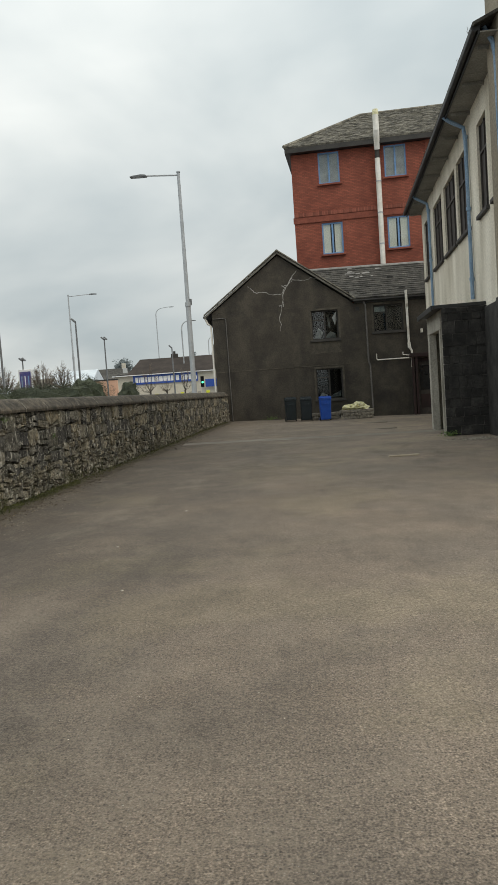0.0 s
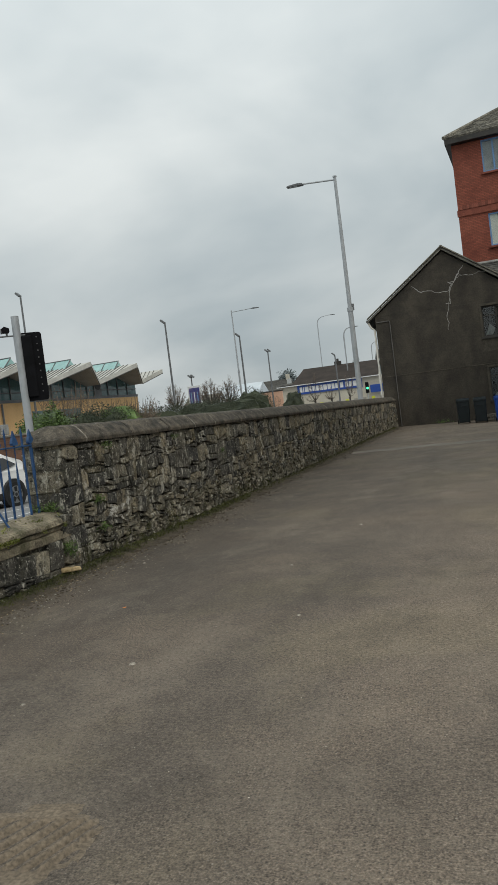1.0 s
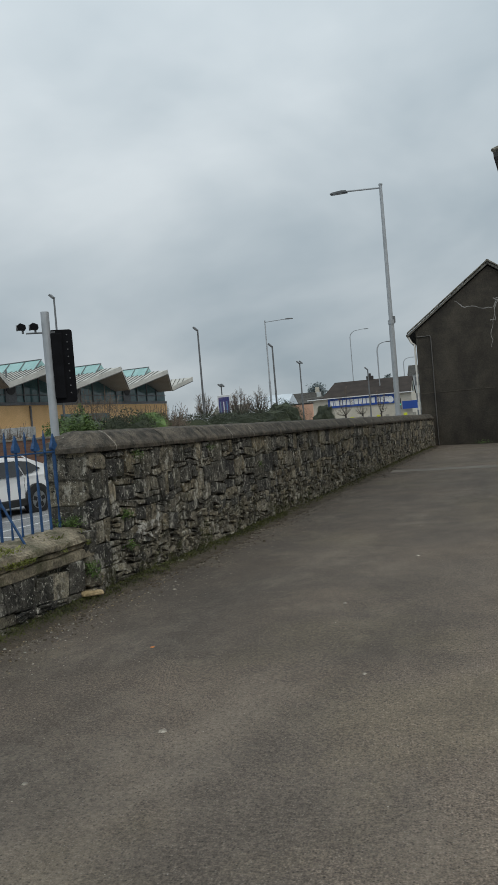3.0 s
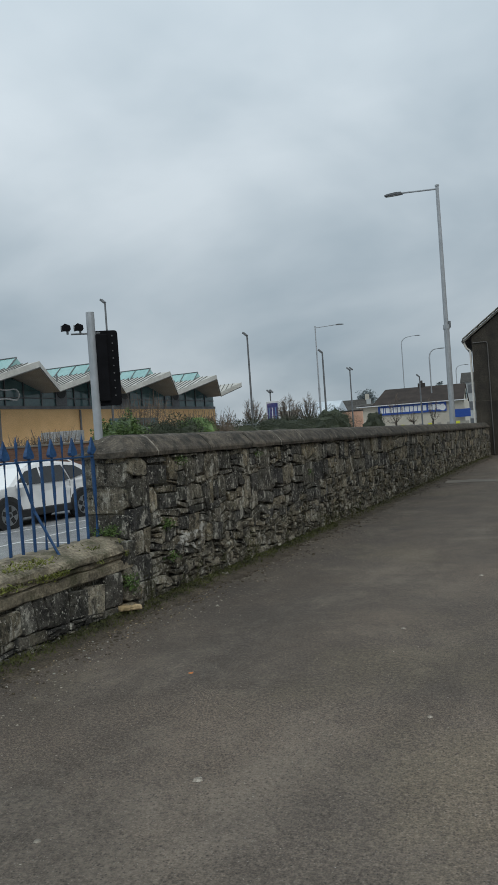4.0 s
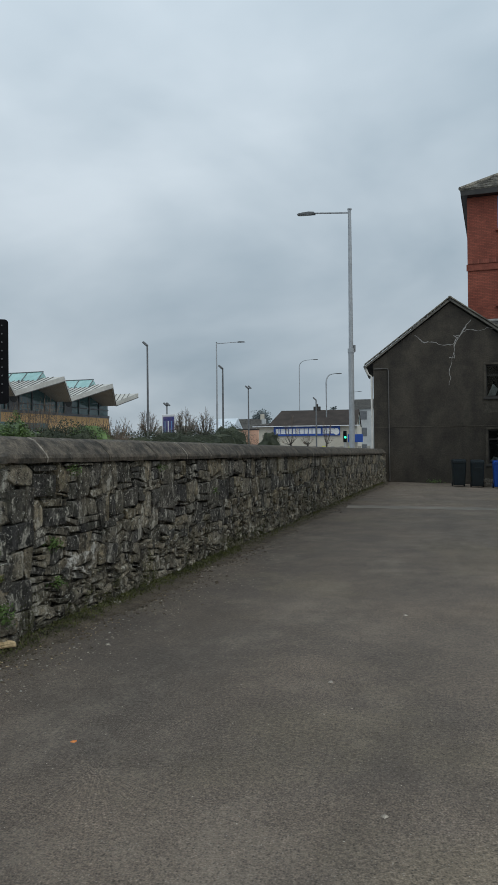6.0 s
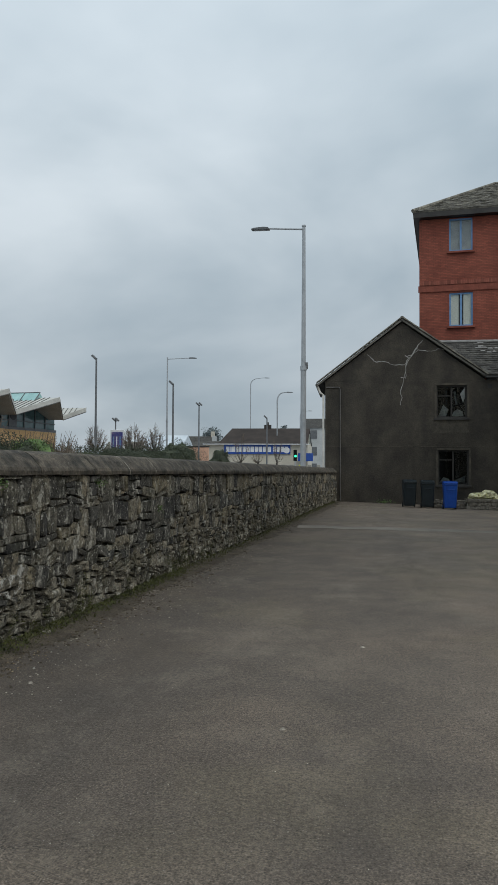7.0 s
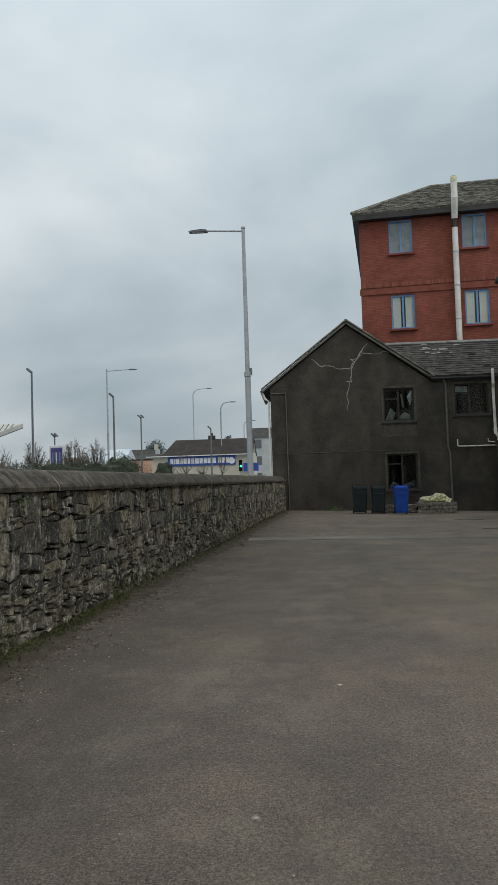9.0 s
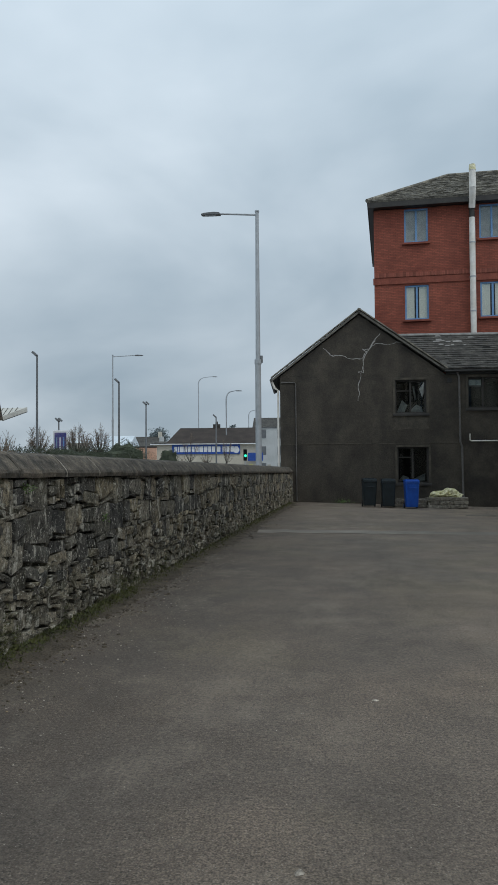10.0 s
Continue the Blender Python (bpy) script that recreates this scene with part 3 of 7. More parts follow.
def pierced(u0, u1, v0, v1, holes, w0, w1, axis):
    """A wall slab over u, v with rectangular holes (u0, u1, v0, v1) through it, from w0 to w1 along axis ('y': u is x; 'x': u is y)."""
    bm = bmesh.new()
    us = sorted({u0, u1, *(h[0] for h in holes), *(h[1] for h in holes)})
    vs = sorted({v0, v1, *(h[2] for h in holes), *(h[3] for h in holes)})
    us, vs = [u for u in us if u0 <= u <= u1], [v for v in vs if v0 <= v <= v1]
    full = {}
    for i in range(len(us) - 1):
        for j in range(len(vs) - 1):
            cu, cv = (us[i] + us[i + 1]) / 2, (vs[j] + vs[j + 1]) / 2
            full[i, j] = not any(h[0] < cu < h[1] and h[2] < cv < h[3] for h in holes)
    cache = {}

    def vert(i, j, w):
        if (i, j, w) not in cache:
            cache[i, j, w] = bm.verts.new((us[i], w, vs[j]) if axis == "y" else (w, us[i], vs[j]))
        return cache[i, j, w]
    for (i, j), f in full.items():
        if not f:
            continue
        for w in (w0, w1):
            bm.faces.new((vert(i, j, w), vert(i + 1, j, w), vert(i + 1, j + 1, w), vert(i, j + 1, w)))
        for (di, dj), (a, b) in {(-1, 0): ((i, j), (i, j + 1)), (1, 0): ((i + 1, j), (i + 1, j + 1)), (0, -1): ((i, j), (i + 1, j)), (0, 1): ((i, j + 1), (i + 1, j + 1))}.items():
            if not full.get((i + di, j + dj), False):
                bm.faces.new((vert(*a, w0), vert(*b, w0), vert(*b, w1), vert(*a, w1)))
    return bm


def slab(bm, quad, thick):
    """A sheet of even thickness below a planar quad."""
    q = [Vector(p) for p in quad]
    n = (q[1] - q[0]).cross(q[3] - q[0]).normalized()
    if n.z < 0:
        n = -n
    a, b = [bm.verts.new(p) for p in q], [bm.verts.new(p - n * thick) for p in q]
    bm.faces.new(a)
    bm.faces.new(b)
    for i in range(len(q)):
        j = (i + 1) % len(q)
        bm.faces.new((a[i], a[j], b[j], b[i]))
    return bm


def slates(bm, p0, along, up, n_along, n_up, rng, lift=0.012, inside=None):
    """Rows of thin overlapping slates on a roof plane from corner p0 along two vectors."""
    p0, along, up = Vector(p0), Vector(along), Vector(up)
    nrm = along.cross(up).normalized()
    if nrm.z < 0:
        nrm = -nrm
    da, du = along / n_along, up / n_up
    for j in range(n_up):
        off = 0.5 * (j % 2)
        for i in range(-1, n_along + 1):
            a0, a1 = max(i + off, 0), min(i + off + 0.97, n_along)
            if a1 - a0 < 0.1:
                continue
            mid = p0 + da * (a0 + a1) / 2 + du * (j + 0.5)
            if inside is not None and not inside(mid):
                continue
            h = lift * rng.uniform(1.2, 2.4)
            jit = rng.uniform(-0.06, 0.06)
            lo0, lo1 = p0 + da * a0 + du * (j + jit) + nrm * h, p0 + da * a1 + du * (j + jit) + nrm * h
            hi0, hi1 = p0 + da * a0 + du * (j + 1.05) + nrm * 0.004, p0 + da * a1 + du * (j + 1.05) + nrm * 0.004
            b0, b1 = lo0 - nrm * h, lo1 - nrm * h
            v = [bm.verts.new(p) for p in (lo0, lo1, hi1, hi0, b0, b1)]
            bm.faces.new((v[0], v[1], v[2], v[3]))
            bm.faces.new((v[0], v[4], v[5], v[1]))
    return bm


# ---- ground ----
WALL_K = 0.0917


def wall_x(y):
    """The yard face of the boundary wall."""
    return -1.14 + WALL_K * (y - 7.13)


def yard_z(x, y):
    """The yard is level near by and falls a little across towards the house."""
    s = min(max((y - 10) / 17, 0), 1)
    s = s * s * (3 - 2 * s)
    return s * (0.07 - 0.03 * (x - 1))


bm = bmesh.new()
bmesh.ops.create_grid(bm, x_segments=8, y_segments=8, size=900)
bmesh.ops.translate(bm, verts=bm.verts, vec=(0, 300, -0.32))
tagged(part("ground", bm, M_ROAD), "grey tarmac road and open ground beyond the yard wall", "ground", kind="structure")

bm = bmesh.new()
NX, NY = 26, 60
grid = {}
for j in range(NY + 1):
    y = -14 + 46 * j / NY
    for i in range(NX + 1):
        x0 = wall_x(y) - 0.15
        x = x0 + (15 - x0) * i / NX
        grid[i, j] = bm.verts.new((x, y, yard_z(x, y)))
for j in range(NY):
    for i in range(NX):
        bm.faces.new((grid[i, j], grid[i + 1, j], grid[i + 1, j + 1], grid[i, j + 1]))
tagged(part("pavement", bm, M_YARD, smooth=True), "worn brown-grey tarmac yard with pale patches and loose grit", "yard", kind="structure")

# pavement and car park beyond the railing
bm = bmesh.new()
vs = [bm.verts.new(p) for p in ((wall_x(-14) - 0.2, -14, -0.25), (wall_x(28) - 0.2, 28, -0.25), (-40, 60, -0.25), (-60, -14, -0.25))]
bm.faces.new(vs)
tagged(part("road", bm, M_ROAD), "grey tarmac car park beyond the railings", "road", kind="structure")

rng = random.Random(4)


def road_z(x, y):
    return -0.25


for (ax, ay), (bx, by) in (((-9.6, 9.5), (-8.3, 12.9)), ((-7.95, 7.6), (-7.45, 12.4)), ((-7.75, 8.52), (-5.0, 8.2)), ((-12.4, 10.6), (-8.95, 11.2))):
    d = Vector((bx - ax, by - ay, 0)).normalized()
    s = Vector((-d.y, d.x, 0)) * 0.05
    bm = bmesh.new()
    bm.faces.new([bm.verts.new((p.x, p.y, road_z(p.x, p.y) + 0.005)) for p in (Vector((ax, ay, 0)) - s, Vector((bx, by, 0)) - s, Vector((bx, by, 0)) + s, Vector((ax, ay, 0)) + s)])
    tagged(part("road_line", bm, M_LINE), "white painted parking bay line on tarmac", "road line", "parking lines", "structure")

# pale strip that crosses the yard
bm = bmesh.new()
prev = None
for k in range(30):
    x = 0.15 + 9.2 * k / 29
    y = 16.25 - 0.05 * x + rng.uniform(-0.02, 0.02)
    cur = [bm.verts.new((x, y + o, yard_z(x, y) + 0.006)) for o in (-0.36 + rng.uniform(-0.1, 0.1), 0.4 + rng.uniform(-0.12, 0.12))]
    if prev:
        bm.faces.new((prev[0], cur[0], cur[1], prev[1]))
    prev = cur
tagged(part("trim", bm, M_STRIP), "pale concrete trench strip across the tarmac", "concrete strip", kind="structure")

# ---- boundary wall ----
WALL_END = 2.03
WALL_FAR = 29.2


def cope_low(y):
    return 1.50 - 0.0088 * (y - 2.0)


wall = root("boundary_wall", (wall_x(WALL_END), WALL_END, 0), 0, "old dark rubble stone wall with rounded concrete coping", "wall", kind="structure")
WO = Vector((wall_x(WALL_END), WALL_END, 0))
WA = Vector((WALL_K, 1, 0)).normalized()     # along the wall
WN = Vector((1, -WALL_K, 0)).normalized()    # out of its yard face
WLEN = (WALL_FAR - WALL_END) / WA.y


def wl_pt(u, w, z):
    """A point in the wall's own frame: u along, w out of the yard face."""
    p = WA * u + WN * w
    return (p.x, p.y, z)


def bedding(u, z):
    """How far the mortar stands behind the stones: flush in places, washed out deep in others."""
    a = noise.noise(Vector((u * 2.1, z * 4.2, 1))) + 0.7 * noise.noise(Vector((u * 7, z * 9, 5)))
    return -0.014 - 0.08 * min(max(0.55 - 1.2 * a, 0), 1) + 0.012 * noise.noise(Vector((u * 26, z * 26, 3)))


bm = bmesh.new()
us = [0.02 * k for k in range(int(9 / 0.02))]
us += [9 + 0.05 * k for k in range(int((WLEN - 9) / 0.05))] + [WLEN]
rows = []
for u in us:
    top = cope_low(WALL_END + u * WA.y) + 0.02
    zs = [-0.1 + (top + 0.1) * q / 48 for q in range(49)]
    rows.append([bm.verts.new(wl_pt(u, bedding(u, z), z)) for z in zs] + [bm.verts.new(wl_pt(u, w, z)) for w, z in ((-0.49, top), (-0.49, -0.3), (-0.04, -0.3))])
for a, b in zip(rows, rows[1:]):
    for k in range(len(a)):
        j = (k + 1) % len(a)
        bm.faces.new((a[k], b[k], b[j], a[j]))
bm.faces.new(rows[0])
bm.faces.new(rows[-1])
part("core", bm, M_MORTAR, wall)


def stone_mesh(name, rng, material):
    """A rough squared stone about 1 x 1, its front at y = -1 (depth in metres), with broken corners and a faceted face."""
    bm = bmesh.new()
    j = rng.choice((0.05, 0.12, 0.22, 0.3))
    base = []
    for cx, cz in ((-1, -1), (1, -1), (1, 1), (-1, 1)):
        cut = rng.uniform(0.02, j)
        near, far = (cx * (0.5 - cut), cz * 0.5), (cx * 0.5, cz * (0.5 - cut))
        pts = (near, far) if cx * cz > 0 else (far, near)
        base += [(x + rng.uniform(-0.04, 0.03), z + rng.uniform(-0.04, 0.03)) for x, z in pts[::-1]]
    n = len(base)
    tx, tz = rng.uniform(-0.5, 0.5), rng.uniform(-0.5, 0.5)
    back = [bm.verts.new((x, 3.5, z)) for x, z in base]
    mid = [bm.verts.new((x, -rng.uniform(0.55, 0.9) + 0.5 * (tx * x + tz * z), z)) for x, z in base]
    front = [bm.verts.new((x * rng.uniform(0.9, 0.97), -1.0 + tx * x + tz * z + rng.uniform(-0.2, 0.2), z * rng.uniform(0.88, 0.97))) for x, z in base]
    ridge = [bm.verts.new((x, -1.12 + tx * x + tz * z + rng.uniform(-0.3, 0.3), z)) for x, z in ((rng.uniform(-0.28, -0.1), rng.uniform(-0.2, 0.2)), (rng.uniform(0.1, 0.28), rng.uniform(-0.2, 0.2)))]
    for a, b in ((back, mid), (mid, front)):
        for k in range(n):
            bm.faces.new((a[k], a[(k + 1) % n], b[(k + 1) % n], b[k]))
    side = [ridge[0] if base[k][0] < 0 else ridge[1] for k in range(n)]
    for k in range(n):
        q = (k + 1) % n
        bm.faces.new((front[k], front[q], side[k]) if side[k] is side[q] else (front[k], front[q], side[q], side[k]))
    bmesh.ops.recalc_face_normals(bm, faces=bm.faces)
    me = bpy.data.meshes.new(name)
    bm.to_mesh(me)
    bm.free()
    me.materials.append(material)
    return me


def split(u0, u1, v0, v1, rng, out):
    """Random rubble: squared stones in the upper courses, small stuff packed below."""
    w, h = u1 - u0, v1 - v0
    up = min(max(((v0 + v1) / 2 - 0.45) / 0.4, 0), 1)
    lim = (0.018 + 0.075 * up) * rng.choice((0.25, 0.5, 0.9, 1.2, 1.5))
    if (w * h < lim and w < 0.55 and h < 0.4) or (w < 0.11 and h < 0.09):
        out.append((u0, u1, v0, v1))
        return
    if w > h * rng.uniform(1.1, 2.6):
        c = u0 + w * rng.uniform(0.3, 0.7)
        split(u0, c, v0, v1, rng, out)
        split(c, u1, v0, v1, rng, out)
    else:
        c = v0 + h * rng.uniform(0.3, 0.7)
        split(u0, u1, v0, c, rng, out)
        split(u0, u1, c, v1, rng, out)


def coursed(u0, u1, top, rng, out):
    """Two courses of larger stones with thin packing over a field of small rubble."""
    z2, z1 = top - rng.uniform(0.27, 0.36), 0.0
    z1 = z2 - rng.uniform(0.26, 0.36)
    for a, b in ((z2, top), (z1, z2)):
        u = u0
        while u < u1 - 0.01:
            w = rng.choice((0.1, 0.2, 0.3, 0.42, 0.5, 0.6)) * rng.uniform(0.85, 1.15)
            e = u1 if u1 - u - w < 0.12 else u + w
            lo, hi = a, b
            if rng.random() < 0.55:
                lo = a + rng.uniform(0.04, 0.1)
                split(u, e, a, lo, rng, out)
            if rng.random() < 0.35:
                hi = b - rng.uniform(0.04, 0.08)
                split(u, e, hi, b, rng, out)
            if rng.random() < 0.3:
                split(u, e, lo, hi, rng, out)
            else:
                out.append((u, e, lo, hi))
            u = e
    split(u0, u1, -0.06, z1, rng, out)


rng = random.Random(11)
cells = []
u = 0.35
while u < WLEN - 0.3:
    w = rng.uniform(1.2, 2.0)
    u2 = min(u + w, WLEN)
    if WLEN - u2 < 0.6:
        u2 = WLEN
    top = cope_low(WALL_END + (u + u2) / 2 * WA.y)
    coursed(u, u2, top, rng, cells)
    u = u2
# squared quoins at the free end
z = -0.06
k = 0
while z < 1.40:
    h = min(rng.uniform(0.2, 0.33), 1.5 - z)
    if 1.5 - z - h < 0.12:
        h = 1.5 - z
    w = 0.36 if k % 2 else rng.uniform(0.2, 0.3)
    cells.append((0.0, w, z, z + h))
    if w < 0.35:
        cells.append((w, 0.36, z, z + h))
    z += h
    k += 1
M_FACES = [stone_mesh("stone", rng, (M_STONE_DARK, M_STONE, M_STONE_DARK, M_STONE_BROWN, M_STONE)[k % 5]) for k in range(40)]
M_FACES_FOOT = [stone_mesh("stone", rng, M_STONE_FOOT) for _ in range(14)]
M_FACES_PLANTER = [stone_mesh("stone", rng, M_PALE) for _ in range(5)]
M_FACES_PALE = [stone_mesh("stone", rng, M_LIME) for _ in range(5)]
FRAME = Matrix(((WA.x, -WN.x, 0, 0), (WA.y, -WN.y, 0, 0), (0, 0, 1, 0), (0, 0, 0, 1)))
cells.sort(key=lambda c: c[0])


def warp(p):
    """Bends the straight joints into the uneven ones of rubble."""
    u, q = p.dot(WA), Vector((p.dot(WA) * 3.1, p.z * 3.1, 0))
    fade = min(max((u - 0.3) / 0.3, 0.12), 1)
    du = (0.08 * noise.noise(q) + 0.035 * noise.noise(q * 3.7)) * fade
    dz = (0.07 * noise.noise(q + Vector((31, 7, 2))) + 0.034 * noise.noise(q * 3.7 + Vector((3, 17, 2)))) * min(fade, max(0.0, (1.5 - p.z) / 0.2), 1)
    return p + WA * du + Vector((0, 0, dz))


far_bm = bmesh.new()
stone_jobs = []
for n_c, (a, b, c, d) in enumerate(cells):
    if b - a < 0.03 or d - c < 0.03:
        continue
    gap = rng.choice((0.004, 0.012, 0.02, 0.032))
    deep = rng.uniform(0.004, 0.034) if d > 0.7 else rng.uniform(0.0, 0.044)
    m = FRAME @ Matrix.Translation(((a + b) / 2, 0, (c + d) / 2)) @ Euler((0, rng.uniform(-0.13, 0.13) * (1.8 if d < 0.7 else 0.6), 0)).to_matrix().to_4x4() @ Matrix.Diagonal(((b - a - gap) * rng.choice((1, 1, -1)), deep, d - c - gap, 1))
    patch = 0.9 < (a + b) / 2 < 2.0 and 0.40 < (c + d) / 2 < 0.70
    me = rng.choice(M_FACES_PALE if patch and rng.random() < 0.6 else M_FACES_FOOT if d < rng.uniform(0.3, 0.75) else M_FACES)
    if len(stone_jobs) < 295:
        own = me.copy()
        for v in own.vertices:
            v.co = warp(m @ v.co)
        stone_jobs.append((own, Matrix.Identity(4)))
    else:
        far_bm.from_mesh(me)
        far_bm.verts.ensure_lookup_table()
        cnt = len(me.vertices)
        new_vs = far_bm.verts[-cnt:]
        far_bm.faces.ensure_lookup_table()
        slot = {M_STONE.name: 0, M_STONE_DARK.name: 1, M_STONE_BROWN.name: 2, M_STONE_FOOT.name: 3}.get(me.materials[0].name, 0)
        for f in far_bm.faces[-len(me.polygons):]:
            f.material_index = slot
        for v in new_vs:
            v.co = warp(m @ v.co)
far_part = part("rubble", far_bm, M_STONE, wall, kind="stuff")
for mm in (M_STONE_DARK, M_STONE_BROWN, M_STONE_FOOT):
    far_part.data.materials.append(mm)

# coping: lengths of rounded concrete
cope_profile = [(0.055, 0.0), (0.062, 0.04), (0.05, 0.07), (-0.02, 0.15), (-0.075, 0.2), (-0.14, 0.226), (-0.25, 0.232), (-0.36, 0.226), (-0.43, 0.2), (-0.48, 0.15), (-0.555, 0.06), (-0.565, 0.0)]
u = -0.07
k = 0
while u < WLEN:
    ln = rng.uniform(0.9, 1.5) if k else 0.60
    u2 = min(u + ln, WLEN)
    bm = bmesh.new()
    rings = []
    ts = (0.0, 0.03, 0.15, 0.3, 0.42, 0.55, 0.7, 0.85, 0.97, 1.0)
    for q in ts:
        uu = u + 0.006 + (u2 - u - 0.012) * q
        zb = cope_low(WALL_END + uu * WA.y)
        sh = 0.975 if q in (0.0, 1.0) else 1.0
        ring = []
        for w, h in cope_profile:
            # the first length is hipped back at the free end
            hh = min(h, 0.05 + 0.8 * (uu + 0.07)) if k == 0 else h
            ring.append(bm.verts.new(wl_pt(uu, -0.25 + (w + 0.25) * sh, zb + hh * sh + rng.uniform(-0.005, 0.005))))
        rings.append(ring)
    for a, b in zip(rings, rings[1:]):
        for q in range(len(ring)):
            bm.faces.new((a[q], b[q], b[(q + 1) % len(ring)], a[(q + 1) % len(ring)]))
    bm.faces.new(rings[0])
    bm.faces.new(rings[-1])
    cope = part("coping_stone", bm, M_COPE, wall)
    # smear of pale mortar over the joint
    if u2 < 14 and (k == 0 or rng.random() < 0.5):
        bm = bmesh.new()
        rings = []
        for q in range(2):
            zb = cope_low(WALL_END + u2 * WA.y)
            rings.append([bm.verts.new(wl_pt(u2 + (q - 0.5) * 0.034 + rng.uniform(-0.008, 0.008), -0.25 + (w + 0.25) * 0.996, zb + h * 0.996)) for w, h in cope_profile])
        for q in range(len(ring) - 1):
            bm.faces.new((rings[0][q], rings[0][q + 1], rings[1][q + 1], rings[1][q]))
        part("mortar_joint", bm, M_PALE, cope)
    u = u2
    k += 1

# end face of the wall, towards the railing
END = Matrix(((WN.x, WA.x, 0, 0), (WN.y, WA.y, 0, 0), (0, 0, 1, 0), (0, 0, 0, 1)))
z = 0.7
for h, ws in ((0.25, (0.3, 0.22)), (0.26, (0.52,)), (0.24, (0.17, 0.35)), (0.09, (0.28, 0.24))):
    x = -0.52
    for w in ws:
        stone_jobs.append((rng.choice(M_FACES), Matrix.Translation(wl_pt(0.02, x + w / 2, z + h / 2)) @ END @ Matrix.Diagonal((w - 0.012, 0.03, h - 0.012, 1))))
        x += w
    z += h
# stones at the foot of the pier, proud of the face
for a, b, c, d in ((-0.19, 0.0, 0.46, 0.7), (-0.2, -0.06, 0.3, 0.45), (-0.06, 0.05, 0.26, 0.45), (-0.21, -0.02, 0.13, 0.29), (-0.02, 0.07, 0.1, 0.25), (-0.2, -0.08, -0.02, 0.12), (-0.08, 0.06, -0.02, 0.1)):
    stone_jobs.append((rng.choice(M_FACES), FRAME @ Matrix.Translation(((a + b) / 2, 0, (c + d) / 2)) @ Matrix.Diagonal((b - a - 0.01, rng.uniform(0.04, 0.08), d - c - 0.01, 1))))

# ---- low wall under the railing ----
low = root("low_wall", (wall_x(0), 0, 0), 0, "low rubble wall with a mossy weathered concrete cap", "wall", kind="structure")
LO = Vector((wall_x(0), 0, 0))
U0, U1 = -9.0, 2.0


def low_prof(bm, prof, u0, u1, steps, jit, rng):
    rings = []
    for q in range(steps + 1):
        u = u0 + (u1 - u0) * q / steps
        rings.append([bm.verts.new(wl_pt(u, w + rng.uniform(-jit, jit), z + rng.uniform(-jit, jit))) for w, z in prof])
    n = len(prof)
    for a, b in zip(rings, rings[1:]):
        for q in range(n):
            bm.faces.new((a[q], b[q], b[(q + 1) % n], a[(q + 1) % n]))
    bm.faces.new(rings[0])
    bm.faces.new(rings[-1])
    return bm


part("core", low_prof(bmesh.new(), [(-0.045, -0.1), (-0.05, 0.46), (-0.5, 0.46), (-0.5, -0.3)], U0, U1, 20, 0.004, rng), M_MORTAR, low)
part("string_course", low_prof(bmesh.new(), [(0.015, 0.43), (0.03, 0.44), (0.03, 0.515), (0.0, 0.525), (-0.012, 0.535), (0.02, 0.545), (0.022, 0.58), (0.0, 0.588), (-0.5, 0.588), (-0.5, 0.43)], U0, U1 + 0.02, 50, 0.009, rng), M_CAP, low, "stained concrete course")
part("cap", low_prof(bmesh.new(), [(0.03, 0.59), (0.055, 0.605), (0.05, 0.645), (0.02, 0.665), (-0.06, 0.70), (-0.22, 0.745), (-0.42, 0.735), (-0.52, 0.70), (-0.52, 0.59)], U0, U1 + 0.02, 70, 0.009, rng), M_CAP, low, "sloping weathered concrete cap")
cells = []
u = U0
while u < U1 - 0.2:
    u2 = min(u + rng.uniform(0.5, 0.9), U1 - 0.2)
    if U1 - 0.2 - u2 < 0.2:
        u2 = U1 - 0.2
    c = rng.uniform(0.1, 0.24)
    split(u, u2, -0.06, c, rng, cells)
    e = u
    while e < u2 - 0.01:
        f = e + rng.uniform(0.16, 0.34)
        f = u2 if u2 - f < 0.1 else f
        cells.append((e, f, c, 0.435 - rng.choice((0, 0, 0.05))))
        e = f
    u = u2
low_jobs = []
low_bm = bmesh.new()
for a, b, c, d in cells:
    if b - a < 0.03 or d - c < 0.03:
        continue
    m = FRAME @ Matrix.Translation(((a + b) / 2, 0, (c + d) / 2)) @ Euler((0, rng.uniform(-0.14, 0.14), 0)).to_matrix().to_4x4() @ Matrix.Diagonal((b - a - 0.012, rng.uniform(0.01, 0.05), d - c - 0.012, 1))
    if a > -3:
        low_jobs.append((rng.choice(M_FACES[::5] + M_FACES[2::5] + M_FACES_FOOT[:4]), m))
    else:
        me = rng.choice(M_FACES)
        low_bm.from_mesh(me)
        low_bm.verts.ensure_lookup_table()
        for v in low_bm.verts[-len(me.vertices):]:
            v.co = m @ v.co
part("rubble", low_bm, M_STONE, low, kind="stuff")

# ---- railing ----
rail = root("railing", (LO.x, LO.y, 0.6), 0, "blue painted iron railing with spear heads, one bar bent", "railing")


def rp(u, w, z):
    p = wl_pt(u, w, z)
    return (p[0], p[1], p[2] - 0.6)


